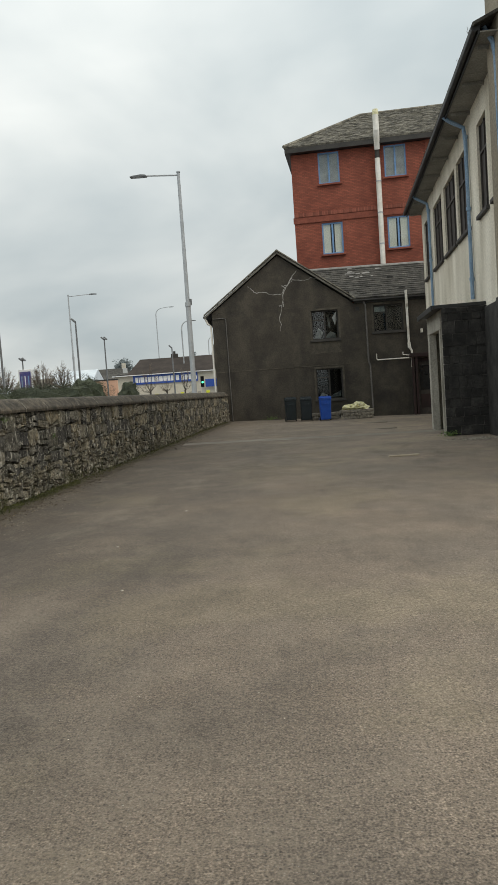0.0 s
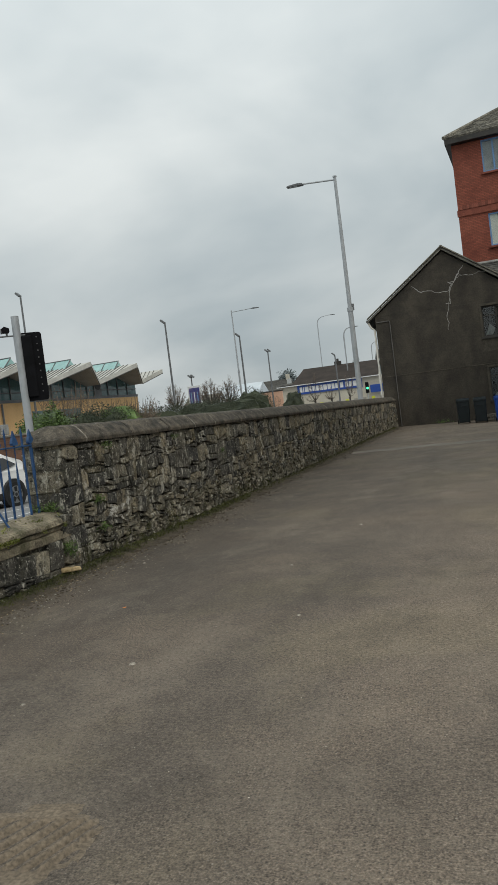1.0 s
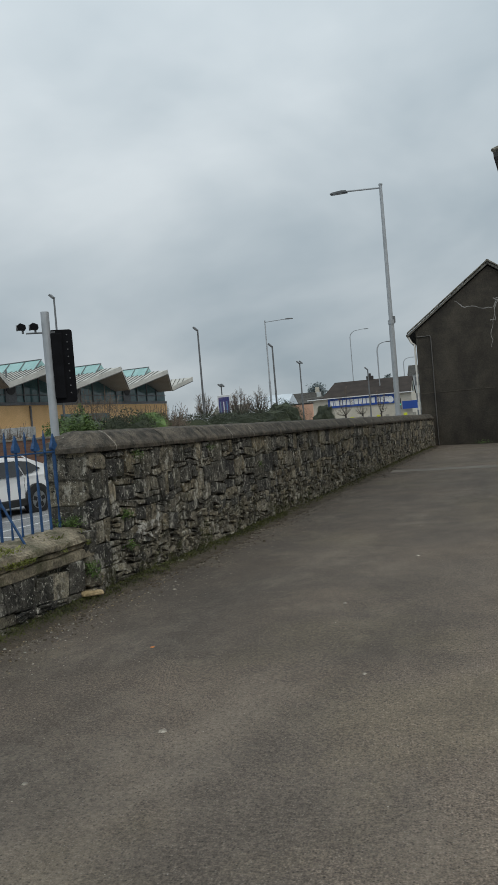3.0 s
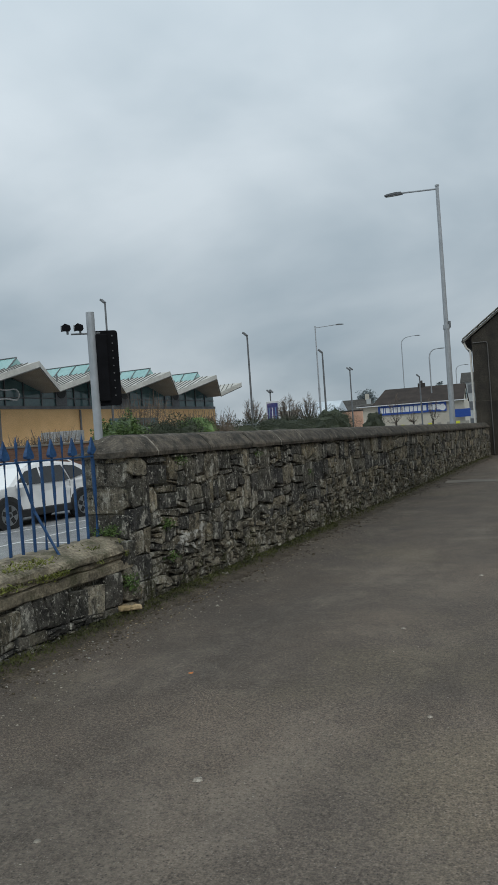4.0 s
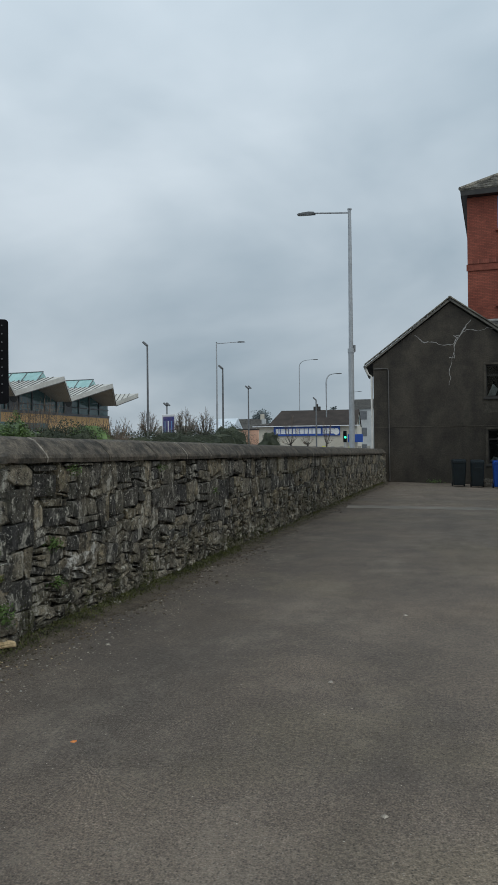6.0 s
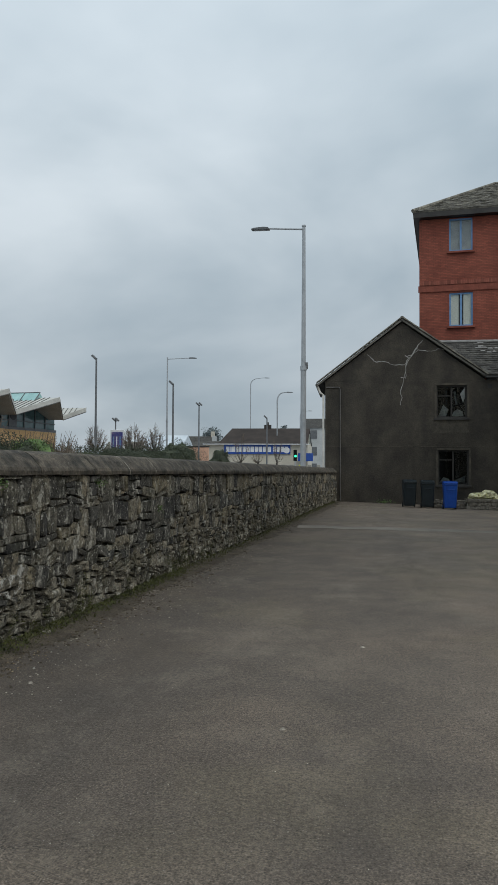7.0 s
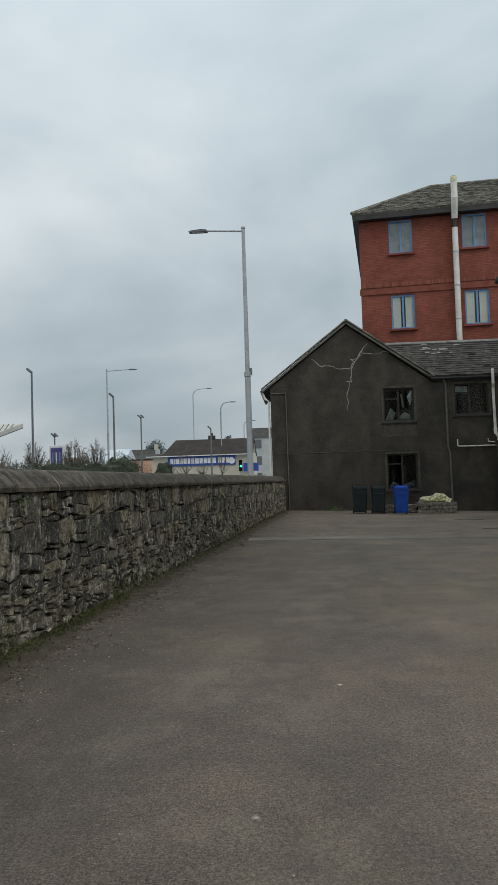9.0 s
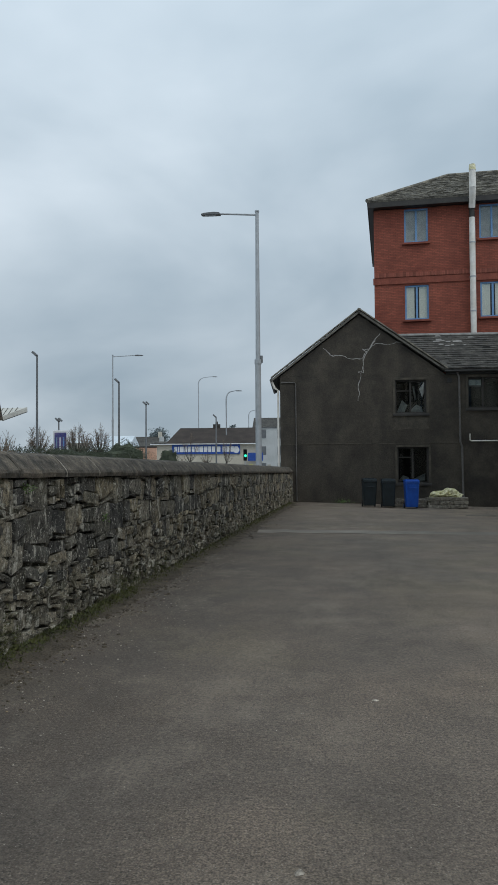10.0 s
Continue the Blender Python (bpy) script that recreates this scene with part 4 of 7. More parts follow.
RW = -0.34
for z in (1.535,):
    bm = bmesh.new()
    a, b = Vector(rp(U0, RW, z)), Vector(rp(2.04, RW, z))
    m = Matrix.Translation(a) @ Matrix(((WA.x, -WA.y, 0, 0), (WA.y, WA.x, 0, 0), (0, 0, 1, 0), (0, 0, 0, 1)))
    box(bm, 0, (b - a).length, -0.022, 0.022, -0.008, 0.008, 0.002, m)
    part("top_rail", bm, M_RAIL, rail)
SPEAR = [(0.012, -0.045), (0.04, -0.04), (0.05, -0.018), (0.042, 0.012), (0.026, 0.045), (0.018, 0.075), (0.0, 0.125)]
n_bar = 72
for k in range(n_bar):
    u = 1.98 - 0.152 * k
    if u < U0 + 0.1:
        break
    tall = k % 2 == 0
    bm = bmesh.new()
    if k == 7:
        tube(bm, [rp(u - 0.02, RW, 1.57), rp(u + 0.12, RW + 0.05, 1.1), rp(u + 0.2, RW + 0.22, 0.70)], 0.0125, 8)
        part("bar", bm, M_RAIL, rail, "bent blue bar")
        bm = bmesh.new()
    top = 1.60 if tall else 1.70
    tube(bm, [rp(u, RW, 0.71), rp(u + rng.uniform(-0.006, 0.006), RW, 1.2), rp(u, RW, top)], 0.0145 if k else 0.021, 8)
    if not tall:
        tube(bm, [rp(u, RW, 1.69), rp(u, RW, 1.76)], 0.0125, 8, 0.003)
    bar = part("bar", bm, M_RAIL, rail)
    if tall:
        hb = bmesh.new()
        pr = [(s * w, z) for s, seq in ((1, SPEAR), (-1, SPEAR[::-1][1:])) for w, z in seq]
        q = rp(u, RW, 1.60)
        vs0, vs1 = [], []
        for w, z in pr:
            t = 0.018 * (1 - z / 0.2)
            vs0.append(hb.verts.new((q[0] + WA.x * w + WN.x * t, q[1] + WA.y * w + WN.y * t, q[2] + z)))
            vs1.append(hb.verts.new((q[0] + WA.x * w - WN.x * t, q[1] + WA.y * w - WN.y * t, q[2] + z)))
        hb.faces.new(vs0)
        hb.faces.new(vs1)
        for i in range(len(pr)):
            j = (i + 1) % len(pr)
            hb.faces.new((vs0[i], vs0[j], vs1[j], vs1[i]))
        part("spear_head", hb, M_RAIL, bar)

# ---- dark rendered house with the gable ----
GY = 29.27
HX = 3.65
house = root("house", (HX, GY, 0), 0, "derelict dark rendered house with a cracked gable and a slate-roofed wing", "house")


def hs(bm):
    bmesh.ops.translate(bm, verts=bm.verts, vec=(-HX, -GY, 0))
    return bm


EL, ER, APEX, XL, XR = 5.18, 5.42, 7.72, 0.42, 12.6
openings = [(5.08, 6.32, 3.62, 4.98), (5.14, 6.38, 0.80, 2.26), (7.98, 9.36, 3.80, 5.06), (9.78, 10.75, -0.4, 2.45)]
part("wall", hs(pierced(XL, XR, -0.5, 5.18, openings, GY, GY + 0.35, "y")), M_RENDER, house, "dark grey-brown roughcast render")
bm = bmesh.new()
prism(bm, [(XL, 5.184), (7.10, 5.184), (3.65, 7.66)], "y", GY, GY + 0.35)
part("gable", hs(bm), M_RENDER, house)
part("side_wall", hs(boxed(XL, XL + 0.35, GY + 0.352, 34.3, -0.5, 5.18)), M_RENDER, house)
part("back_wall", hs(boxed(XL, XR, 34.302, 34.42, -0.5, 5.18)), M_RENDER, house)
# inner surfaces coloured near-black in place of indoor shade
part("inner_wall", hs(boxed(XL + 0.36, XR, GY + 2.4, GY + 2.5, -0.4, 5.1)), M_UNLIT_ROOM, house)
part("upper_floor", hs(boxed(XL + 0.36, XR, GY + 0.36, GY + 2.39, 2.72, 2.9)), M_UNLIT_ROOM, house)
part("attic_floor", hs(boxed(XL + 0.36, XR, GY + 0.36, 34.3, 5.19, 5.25)), M_UNLIT_ROOM, house)
# thin line of a render joint between the storeys
part("render_joint", hs(boxed(XL + 0.02, 7.55, GY - 0.012, GY - 0.002, 2.40, 2.43, 0.003)), M_RENDER2, house)
bm = bmesh.new()
ring = []
for k in range(36):
    a = 2 * math.pi * k / 36
    q = 1 + 0.28 * noise.noise(Vector((math.cos(a) * 2.2, math.sin(a) * 2.2, 5))) + 0.1 * noise.noise(Vector((math.cos(a) * 9, math.sin(a) * 9, 2)))
    ring.append(bm.verts.new((5.72 + 0.66 * q * max(min(1.3 * math.cos(a), 1), -1), GY - 0.006, 3.24 + 0.26 * q * max(min(1.3 * math.sin(a), 1), -1))))
bm.faces.new(ring)
part("render_patch", hs(bm), M_RENDER2, house, "browner patch of render under the sill")

# roofs
rng = random.Random(21)
RF = bmesh.new()
slab(RF, [(0.10, GY - 0.10, 5.07), (0.10, 34.5, 5.07), (3.65, 34.5, 7.80), (3.65, GY - 0.10, 7.80)], 0.07)
slab(RF, [(7.12, GY - 0.10, 5.36), (7.12, 34.5, 5.36), (3.65, 34.5, 7.80), (3.65, GY - 0.10, 7.80)], 0.07)
roof = part("roof", hs(RF), M_SLATE, house, "weathered grey slate roof")
bm = bmesh.new()
slates(bm, (0.10, GY - 0.1, 5.075), (0, 5.3, 0), (3.55, 0, 2.73), 18, 18, rng)
slates(bm, (7.12, GY - 0.1, 5.365), (0, 5.3, 0), (-3.47, 0, 2.44), 18, 17, rng)
part("slate_cover", hs(bm), M_SLATE, roof, kind="stuff")
for xa, za in ((0.10, 5.05), (7.12, 5.34)):
    bm = bmesh.new()
    s = 1 if xa < 3 else -1
    prism(bm, [(xa - 0.02 * s, za - 0.07), (xa - 0.02 * s, za + 0.02), (3.65, 7.83), (3.65, 7.72)], "y", GY - 0.13, GY - 0.101)
    part("bargeboard", hs(bm), M_VERGE, roof, "pale grey mortar-bedded verge board")
    bm = bmesh.new()
    prism(bm, [(xa - 0.05 * s, za + 0.045), (xa - 0.05 * s, za + 0.1), (3.65, 7.915), (3.65, 7.855)], "y", GY - 0.19, GY + 0.06)
    part("verge_tile", hs(bm), M_SLATE2, roof, "weathered verge slates")
part("ridge", hs(tubed([(3.65, GY - 0.16, 7.83), (3.65, 34.5, 7.83)], 0.09, 10)), M_SLATE, roof)
wing = bmesh.new()
slab(wing, [(6.95, GY - 0.2, 5.40), (XR + 0.1, GY - 0.2, 5.40), (XR + 0.1, 32.0, 7.26), (6.95, 32.0, 7.26)], 0.07)
slab(wing, [(4.45, GY + 0.45, 5.813), (6.948, GY + 0.45, 5.813), (6.948, 32.0, 7.26), (4.45, 32.0, 7.26)], 0.07)
slab(wing, [(4.45, 34.45, 5.8), (XR + 0.1, 34.45, 5.8), (XR + 0.1, 32.0, 7.26), (4.45, 32.0, 7.26)], 0.07)
wroof = part("wing_roof", hs(wing), M_SLATE, house, "dark slate roof of the wing")


def wing_ok(p):
    return p.z > 7.8 - 0.705 * (p.x - 3.65) - 0.05 and (p.x > 7.2 or p.y > GY + 0.5)


rows = 16
bm = slates(bmesh.new(), (4.45, GY - 0.2, 5.405), (8.25, 0, 0), (0, 2.93, 1.86), 33, rows, rng, 0.014, wing_ok)
part("slate_cover", hs(bm), M_SLATE, wroof, kind="stuff")
for k in range(17):
    x = 4.5 + 0.48 * k
    bm = bmesh.new()
    prism(bm, [(31.86, 7.22), (31.9, 7.28), (32.0, 7.33), (32.1, 7.28), (32.14, 7.22)], "x", x, x + 0.47)
    part("ridge_tile", hs(bm), M_RIDGE, wroof)
# old roof repairs
for k in range(16):
    x, q = rng.gauss(7.75, 0.42), rng.uniform(0.62, 0.95)
    w, y, z = rng.uniform(0.05, 0.16), GY - 0.2 + 2.93 * q, 5.405 + 1.86 * q + 0.042
    part("lime_splash", hs(slab(bmesh.new(), [(x - w, y - 0.05, z - 0.032), (x + w, y - 0.05, z - 0.032), (x + w * 0.6, y + 0.05, z + 0.032), (x - w * 0.8, y + 0.05, z + 0.032)], 0.006)), M_RIDGE, wroof)
for x, q in ((8.95, 0.55), (9.3, 0.2)):
    part("slipped_slate", hs(boxed(x, x + 0.3, GY - 0.2 + 2.93 * q, GY - 0.1 + 2.93 * q, 5.43 + 1.86 * q, 5.5 + 1.86 * q, 0.006)), M_GUTTER, wroof)
# gutter and fascia of the wing
part("fascia", hs(boxed(7.12, XR, GY - 0.06, GY - 0.004, 5.19, 5.36)), M_GUTTER, house, "black fascia board")
part("gutter", hs(tubed([(7.05, GY - 0.15, 5.30), (XR, GY - 0.15, 5.33)], 0.06, 10)), M_GUTTER, house, "black gutter")
bm = bmesh.new()
tube(bm, [(7.52, GY - 0.14, 5.28), (7.62, GY - 0.07, 5.05), (7.63, GY - 0.07, 2.45), (7.70, GY - 0.07, 2.25), (7.72, GY - 0.07, 0.05)], 0.04, 10)
part("downpipe", hs(bm), M_GREYPIPE, house, "grey-brown downpipe")
part("vent", hs(boxed(7.16, 7.34, GY - 0.014, GY - 0.002, 4.85, 5.03, 0.004)), M_GUTTER, house, "small dark vent")
# left eave gutter and white downpipe
part("side_gutter", hs(tubed([(0.06, GY - 0.1, 5.03), (0.06, 34.4, 5.03)], 0.06, 10)), M_GREYPIPE, house)
part("side_downpipe", hs(tubed([(0.08, GY + 0.02, 5.0), (0.2, GY + 0.05, 4.72), (0.34, GY + 0.08, 4.62), (0.35, GY + 0.08, 0.2)], 0.045, 10)), M_PIPE, house, "white plastic downpipe")
# thin conduit on the gable
bm = tubed([(0.46, GY - 0.03, 4.93), (1.02, GY - 0.03, 4.93), (1.06, GY - 0.03, 4.85), (1.07, GY - 0.03, 0.1)], 0.022, 8)
part("conduit", hs(bm), M_GREYPIPE, house)
# white waste pipes
bm = tubed([(9.5, GY - 0.24, 5.62), (9.5, GY - 0.24, 5.0), (9.53, GY - 0.08, 4.85), (9.55, GY - 0.08, 3.05)], 0.058, 12)
wp = part("soil_pipe", hs(bm), M_PIPE, house, "white plastic soil pipe")
part("pipe_joint", hs(tubed([(9.55, GY - 0.08, 3.2), (9.56, GY - 0.08, 2.95)], 0.075, 12)), M_PIPE, wp)
part("pipe_tail", hs(tubed([(9.56, GY - 0.08, 3.0), (9.66, GY - 0.08, 2.8), (9.66, GY - 0.08, 2.05)], 0.055, 12)), M_PIPE, wp)
bm = tubed([(8.02, GY - 0.05, 2.78), (8.02, GY - 0.05, 2.52), (8.06, GY - 0.05, 2.49), (9.63, GY - 0.06, 2.49)], 0.026, 8)
part("waste_pipe", hs(bm), M_PIPE, wp)
part("waste_pipe", hs(tubed([(9.25, GY - 0.05, 2.78), (9.25, GY - 0.05, 2.66), (9.62, GY - 0.06, 2.6)], 0.024, 8)), M_PIPE, wp)
part("wall_lamp", hs(boxed(10.12, 10.22, GY - 0.12, GY - 0.002, 3.62, 3.80, 0.015)), M_PIPE, house, "small white bulkhead lamp")

# cracks filled with pale mortar
def crack(pts, w, rng):
    bm = bmesh.new()
    seq = []
    for (x0, z0), (x1, z1) in zip(pts, pts[1:]):
        n = max(2, int(math.hypot(x1 - x0, z1 - z0) / 0.09))
        for k in range(n):
            t = k / n
            seq.append((x0 + (x1 - x0) * t + rng.uniform(-0.035, 0.035), z0 + (z1 - z0) * t + rng.uniform(-0.03, 0.03)))
    seq.append(pts[-1])
    prev = None
    for k, (x, z) in enumerate(seq):
        a, b = seq[max(k - 1, 0)], seq[min(k + 1, len(seq) - 1)]
        d = Vector((b[0] - a[0], b[1] - a[1])).normalized()
        ww = w * rng.uniform(0.35, 1.2)
        cur = [bm.verts.new((x - d.y * ww * s, GY - y, z + d.x * ww * s)) for s, y in ((-1, 0.004), (0, 0.008), (1, 0.004))]
        if prev:
            for q in range(2):
                bm.faces.new((prev[q], prev[q + 1], cur[q + 1], cur[q]))
        prev = cur
    return hs(bm)


for pts, w in (([(2.2, 6.32), (2.5, 6.02), (2.9, 6.0), (3.45, 5.85), (3.75, 5.86), (4.0, 6.2), (4.2, 6.5), (4.5, 6.9)], 0.017),
               ([(4.02, 6.22), (4.3, 6.48), (4.7, 6.42), (5.15, 6.5), (5.5, 6.5)], 0.014),
               ([(3.80, 6.24), (3.98, 6.12), (3.85, 5.86), (3.80, 5.55), (3.82, 5.3), (3.6, 5.32)], 0.017),
               ([(3.95, 6.2), (3.8, 5.7), (3.72, 5.2), (3.6, 4.9), (3.64, 4.5), (3.58, 4.15)], 0.013),
               ([(3.75, 6.25), (4.05, 6.26), (4.25, 6.6)], 0.013)):
    part("crack", crack(pts, w, rng), M_CRACK, house, "pale filled crack")


def window(parent, off, u0, u1, z0, z1, w, mats, mullions=(0.5,), transoms=(), depth=0.07, bar=0.055, sill=True, sill_mat=None, panes=M_GLASS, label=""):
    """A framed window in a wall that faces -y, its frame's face at w; one mesh each for frame, panes and sill."""
    bm = bmesh.new()
    box(bm, u0, u0 + bar, w, w + depth, z0, z1)
    box(bm, u1 - bar, u1, w, w + depth, z0, z1)
    box(bm, u0 + bar, u1 - bar, w, w + depth, z0, z0 + bar)
    box(bm, u0 + bar, u1 - bar, w, w + depth, z1 - bar, z1)
    for m in mullions:
        c = u0 + (u1 - u0) * m
        box(bm, c - bar * 0.55, c + bar * 0.55, w - 0.003, w + depth, z0 + bar, z1 - bar)
    for a, b, t in transoms:
        c = z0 + (z1 - z0) * t
        box(bm, u0 + (u1 - u0) * a + bar * 0.6, u0 + (u1 - u0) * b - bar * 0.6, w - 0.006, w + depth, c - bar * 0.4, c + bar * 0.4)
    bmesh.ops.translate(bm, verts=bm.verts, vec=off)
    wi = part("window", bm, mats, parent, label)
    edges = [0.0, *mullions, 1.0]
    for a, b in zip(edges, edges[1:]):
        bm = boxed(u0 + (u1 - u0) * a + bar * 0.5, u0 + (u1 - u0) * b - bar * 0.5, w + depth * 0.5, w + depth * 0.5 + 0.006, z0 + bar * 0.8, z1 - bar * 0.8)
        bmesh.ops.translate(bm, verts=bm.verts, vec=off)
        p = part("pane", bm, panes, wi)
        p.visible_shadow = False
    if sill:
        bm = boxed(u0 - 0.1, u1 + 0.1, w - 0.17, w + depth, z0 - 0.1, z0 - 0.004, 0.01)
        bmesh.ops.translate(bm, verts=bm.verts, vec=off)
        part("sill", bm, sill_mat or M_FASCIA, wi)
    return wi


HOFF = (-HX, -GY, 0)
for (u0, u1, z0, z1), tr in zip(openings[:3], (((0, 0.5, 0.68),), ((0, 0.5, 0.72),), ((0, 0.45, 0.72),))):
    wi = window(house, HOFF, u0, u1, z0, z1, GY + 0.1, M_FASCIA, (0.5,) if u0 < 7 else (0.45,), tr, label="grey timber window with dark cracked panes")
    bm = boxed(u0 - 0.07, u1 + 0.07, GY - 0.02, GY - 0.002, z1 + 0.002, z1 + 0.09, 0.004)
    box(bm, u0 - 0.09, u0 - 0.004, GY - 0.02, GY - 0.002, z0, z1)
    box(bm, u1 + 0.004, u1 + 0.09, GY - 0.02, GY - 0.002, z0, z1)
    bmesh.ops.translate(bm, verts=bm.verts, vec=HOFF)
    part("surround", bm, M_RENDER2, wi)


def torn(parent, pts, y, bulge=0.05):
    bm = bmesh.new()
    c = Vector((sum(p[0] for p in pts) / len(pts), y - bulge, sum(p[1] for p in pts) / len(pts)))
    vs = [bm.verts.new((p[0], y, p[1])) for p in pts]
    cv = bm.verts.new(c)
    for i in range(len(vs)):
        bm.faces.new((vs[i], vs[(i + 1) % len(vs)], cv))
    bmesh.ops.solidify(bm, geom=bm.faces[:], thickness=0.01)
    part("torn_film", hs(bm), M_RAG, parent, "torn white plastic film")


torn(house, [(6.25, 4.9), (6.05, 4.62), (6.17, 4.25), (6.26, 4.5)], GY + 0.09)
torn(house, [(5.72, 3.7), (6.22, 3.7), (6.18, 3.9), (5.95, 4.0), (5.8, 3.86)], GY + 0.3)
torn(house, [(5.18, 3.7), (5.5, 3.7), (5.62, 3.98), (5.4, 4.2), (5.3, 3.95)], GY + 0.4)
torn(house, [(5.82, 4.75), (5.9, 4.76), (5.98, 4.2), (5.9, 4.16)], GY + 0.35)
torn(house, [(5.2, 0.88), (5.7, 0.88), (5.62, 1.05), (5.4, 1.12)], GY + 0.4)
torn(house, [(5.75, 0.9), (6.3, 0.9), (6.32, 1.2), (6.0, 1.05)], GY + 0.5)
bm = boxed(8.05, 8.55, GY + 0.2, GY + 0.22, 4.68, 4.98)
part("blind", hs(bm), M_RAG, house)
# dark red door at the end of the wing
bm = bmesh.new()
box(bm, 9.80, 9.92, GY + 0.06, GY + 0.16, -0.3, 2.42, 0.005)
box(bm, 10.62, 10.73, GY + 0.06, GY + 0.16, -0.3, 2.42, 0.005)
box(bm, 9.92, 10.62, GY + 0.06, GY + 0.16, 2.28, 2.42, 0.005)
dr = part("door", hs(bm), M_MAROON_SHADED, house, "dark maroon timber door and frame")
part("door_leaf", hs(boxed(9.925, 10.615, GY + 0.11, GY + 0.15, -0.28, 2.27, 0.005)), M_DARKWOOD, dr)
part("door_panel", hs(boxed(10.02, 10.52, GY + 0.10, GY + 0.109, 0.1, 0.75, 0.003)), M_MAROON_SHADED, dr)
part("door_glass", hs(boxed(10.02, 10.52, GY + 0.10, GY + 0.109, 0.95, 2.1, 0.003)), M_CARGLASS, dr, "dark door glass")
for x in (9.60, 9.76):
    part("porch_post", hs(boxed(x, x + 0.1, GY - 0.3, GY - 0.2, -0.3, 2.5, 0.008)), M_MAROON_SHADED, house)
part("porch_side", hs(boxed(9.62, 9.66, GY - 0.199, GY - 0.005, -0.3, 2.49)), M_DARKWOOD, house)
part("lintel", hs(boxed(9.52, 10.85, GY - 0.34, GY - 0.004, 2.5, 2.68, 0.01)), M_MAROON_SHADED, house, "dark maroon canopy board")

# ---- red brick block ----
RY = 34.5
red = root("apartment_block", (4.85, RY, 0), -7.0, "four storey red brick block with blue windows and hipped slate roof", "building")


def rd(bm):
    bmesh.ops.translate(bm, verts=bm.verts, vec=(-4.85, -RY, 0))
    return bm


RX1 = 24.0
ups = [(6.27, 7.37), (9.70, 10.82), (14.0, 15.1), (17.8, 18.9)]
rholes = [(a, b, 12.05, 13.66) for a, b in ups] + [(a, b, 8.38, 10.02) for a, b in ups]
part("wall", rd(pierced(4.85, RX1, 0, 13.69, rholes, RY, RY + 0.4, "y")), M_BRICK, red, "red facing brick")
part("side_wall", rd(boxed(4.85, 5.25, RY + 0.402, 44.5, 0, 13.69)), M_BRICK, red)
part("back_wall", rd(boxed(4.85, RX1, 44.502, 44.8, 0, 13.69)), M_BRICK, red)
part("inner_wall", rd(boxed(5.26, RX1, RY + 2.5, RY + 2.6, 0, 13.66)), M_UNLIT_ROOM, red)
bm = bmesh.new()
for z0, z1, o in ((10.1, 10.25, 0.05), (10.251, 10.42, 0.03)):
    box(bm, 4.80, RX1, RY - o, RY - 0.002, z0, z1, 0.006)
part("string_course", rd(bm), M_BRICKBAND, red, "projecting red brick band")
soldier = boxed(-0.034, 0.034, -0.055, -0.03, -0.105, 0.105)
soldier_me = bpy.data.meshes.new("brick")
soldier.to_mesh(soldier_me)
soldier.free()
soldier_me.materials.append(M_SOLDIER)
soldier_jobs = [Matrix.Translation((0.04 + 0.078 * k, 0.0, 10.54)) for k in range(105)]
part("pier", rd(boxed(11.82, 12.24, RY - 0.07, RY - 0.003, 0, 13.8, 0.01)), M_BRICKPIER, red, "red brick pier with pale spots")
part("downpipe", rd(tubed([(12.4, RY - 0.08, 13.8), (12.4, RY - 0.08, 5)], 0.05, 8)), M_GUTTER, red)
for hole in rholes:
    low_row = hole[3] < 11
    wi = window(red, (-4.85, -RY, 0), *hole, RY + 0.05, M_BLUE, (0.5,), (), 0.08, 0.075, True, M_BRICKBAND, label="blue framed casement window")
    u0, u1, z0, z1 = hole
    for a, b in (((0.07, 0.4), (0.6, 0.93)) if low_row else ((0.06, 0.46), (0.54, 0.94))):
        part("blind", rd(boxed(u0 + (u1 - u0) * a, u0 + (u1 - u0) * b, RY + 0.102, RY + 0.115, z0 + 0.05, z1 - 0.05)), M_BLIND if low_row else M_CURTAIN, wi)
eave = bmesh.new()
box(eave, 4.58, RX1 + 0.3, RY - 0.42, RY - 0.38, 13.7, 14.0)
box(eave, 4.58, 4.62, RY - 0.379, 44.9, 13.7, 14.0)
part("fascia", rd(eave), M_FASCIA, red, "grey eaves board")
sf = bmesh.new()
box(sf, 4.625, RX1 + 0.3, RY - 0.378, 44.9, 13.702, 13.74)
part("soffit", rd(sf), M_GUTTER, red)
E0, EY0, EY1 = 4.55, RY - 0.45, 44.95
RZ, RYM, RXL = 17.0, (RY - 0.45 + 44.95) / 2, 8.7
rb = bmesh.new()
slab(rb, [(E0, EY0, 14.0), (RX1 + 0.4, EY0, 14.0), (RX1 + 0.4, RYM, RZ), (RXL, RYM, RZ)], 0.08)
slab(rb, [(E0, EY1, 14.0), (RX1 + 0.4, EY1, 14.0), (RX1 + 0.4, RYM, RZ), (RXL, RYM, RZ)], 0.08)
vs = [rb.verts.new(p) for p in ((E0, EY0, 14.0), (E0, EY1, 14.0), (RXL, RYM, RZ))]
rb.faces.new(vs)
rroof = part("roof", rd(rb), M_SLATE2, red, "mottled mossy slate hipped roof")


def red_ok(p):
    return p.x > E0 + (RXL - E0) * (p.y - EY0) / (RYM - EY0)


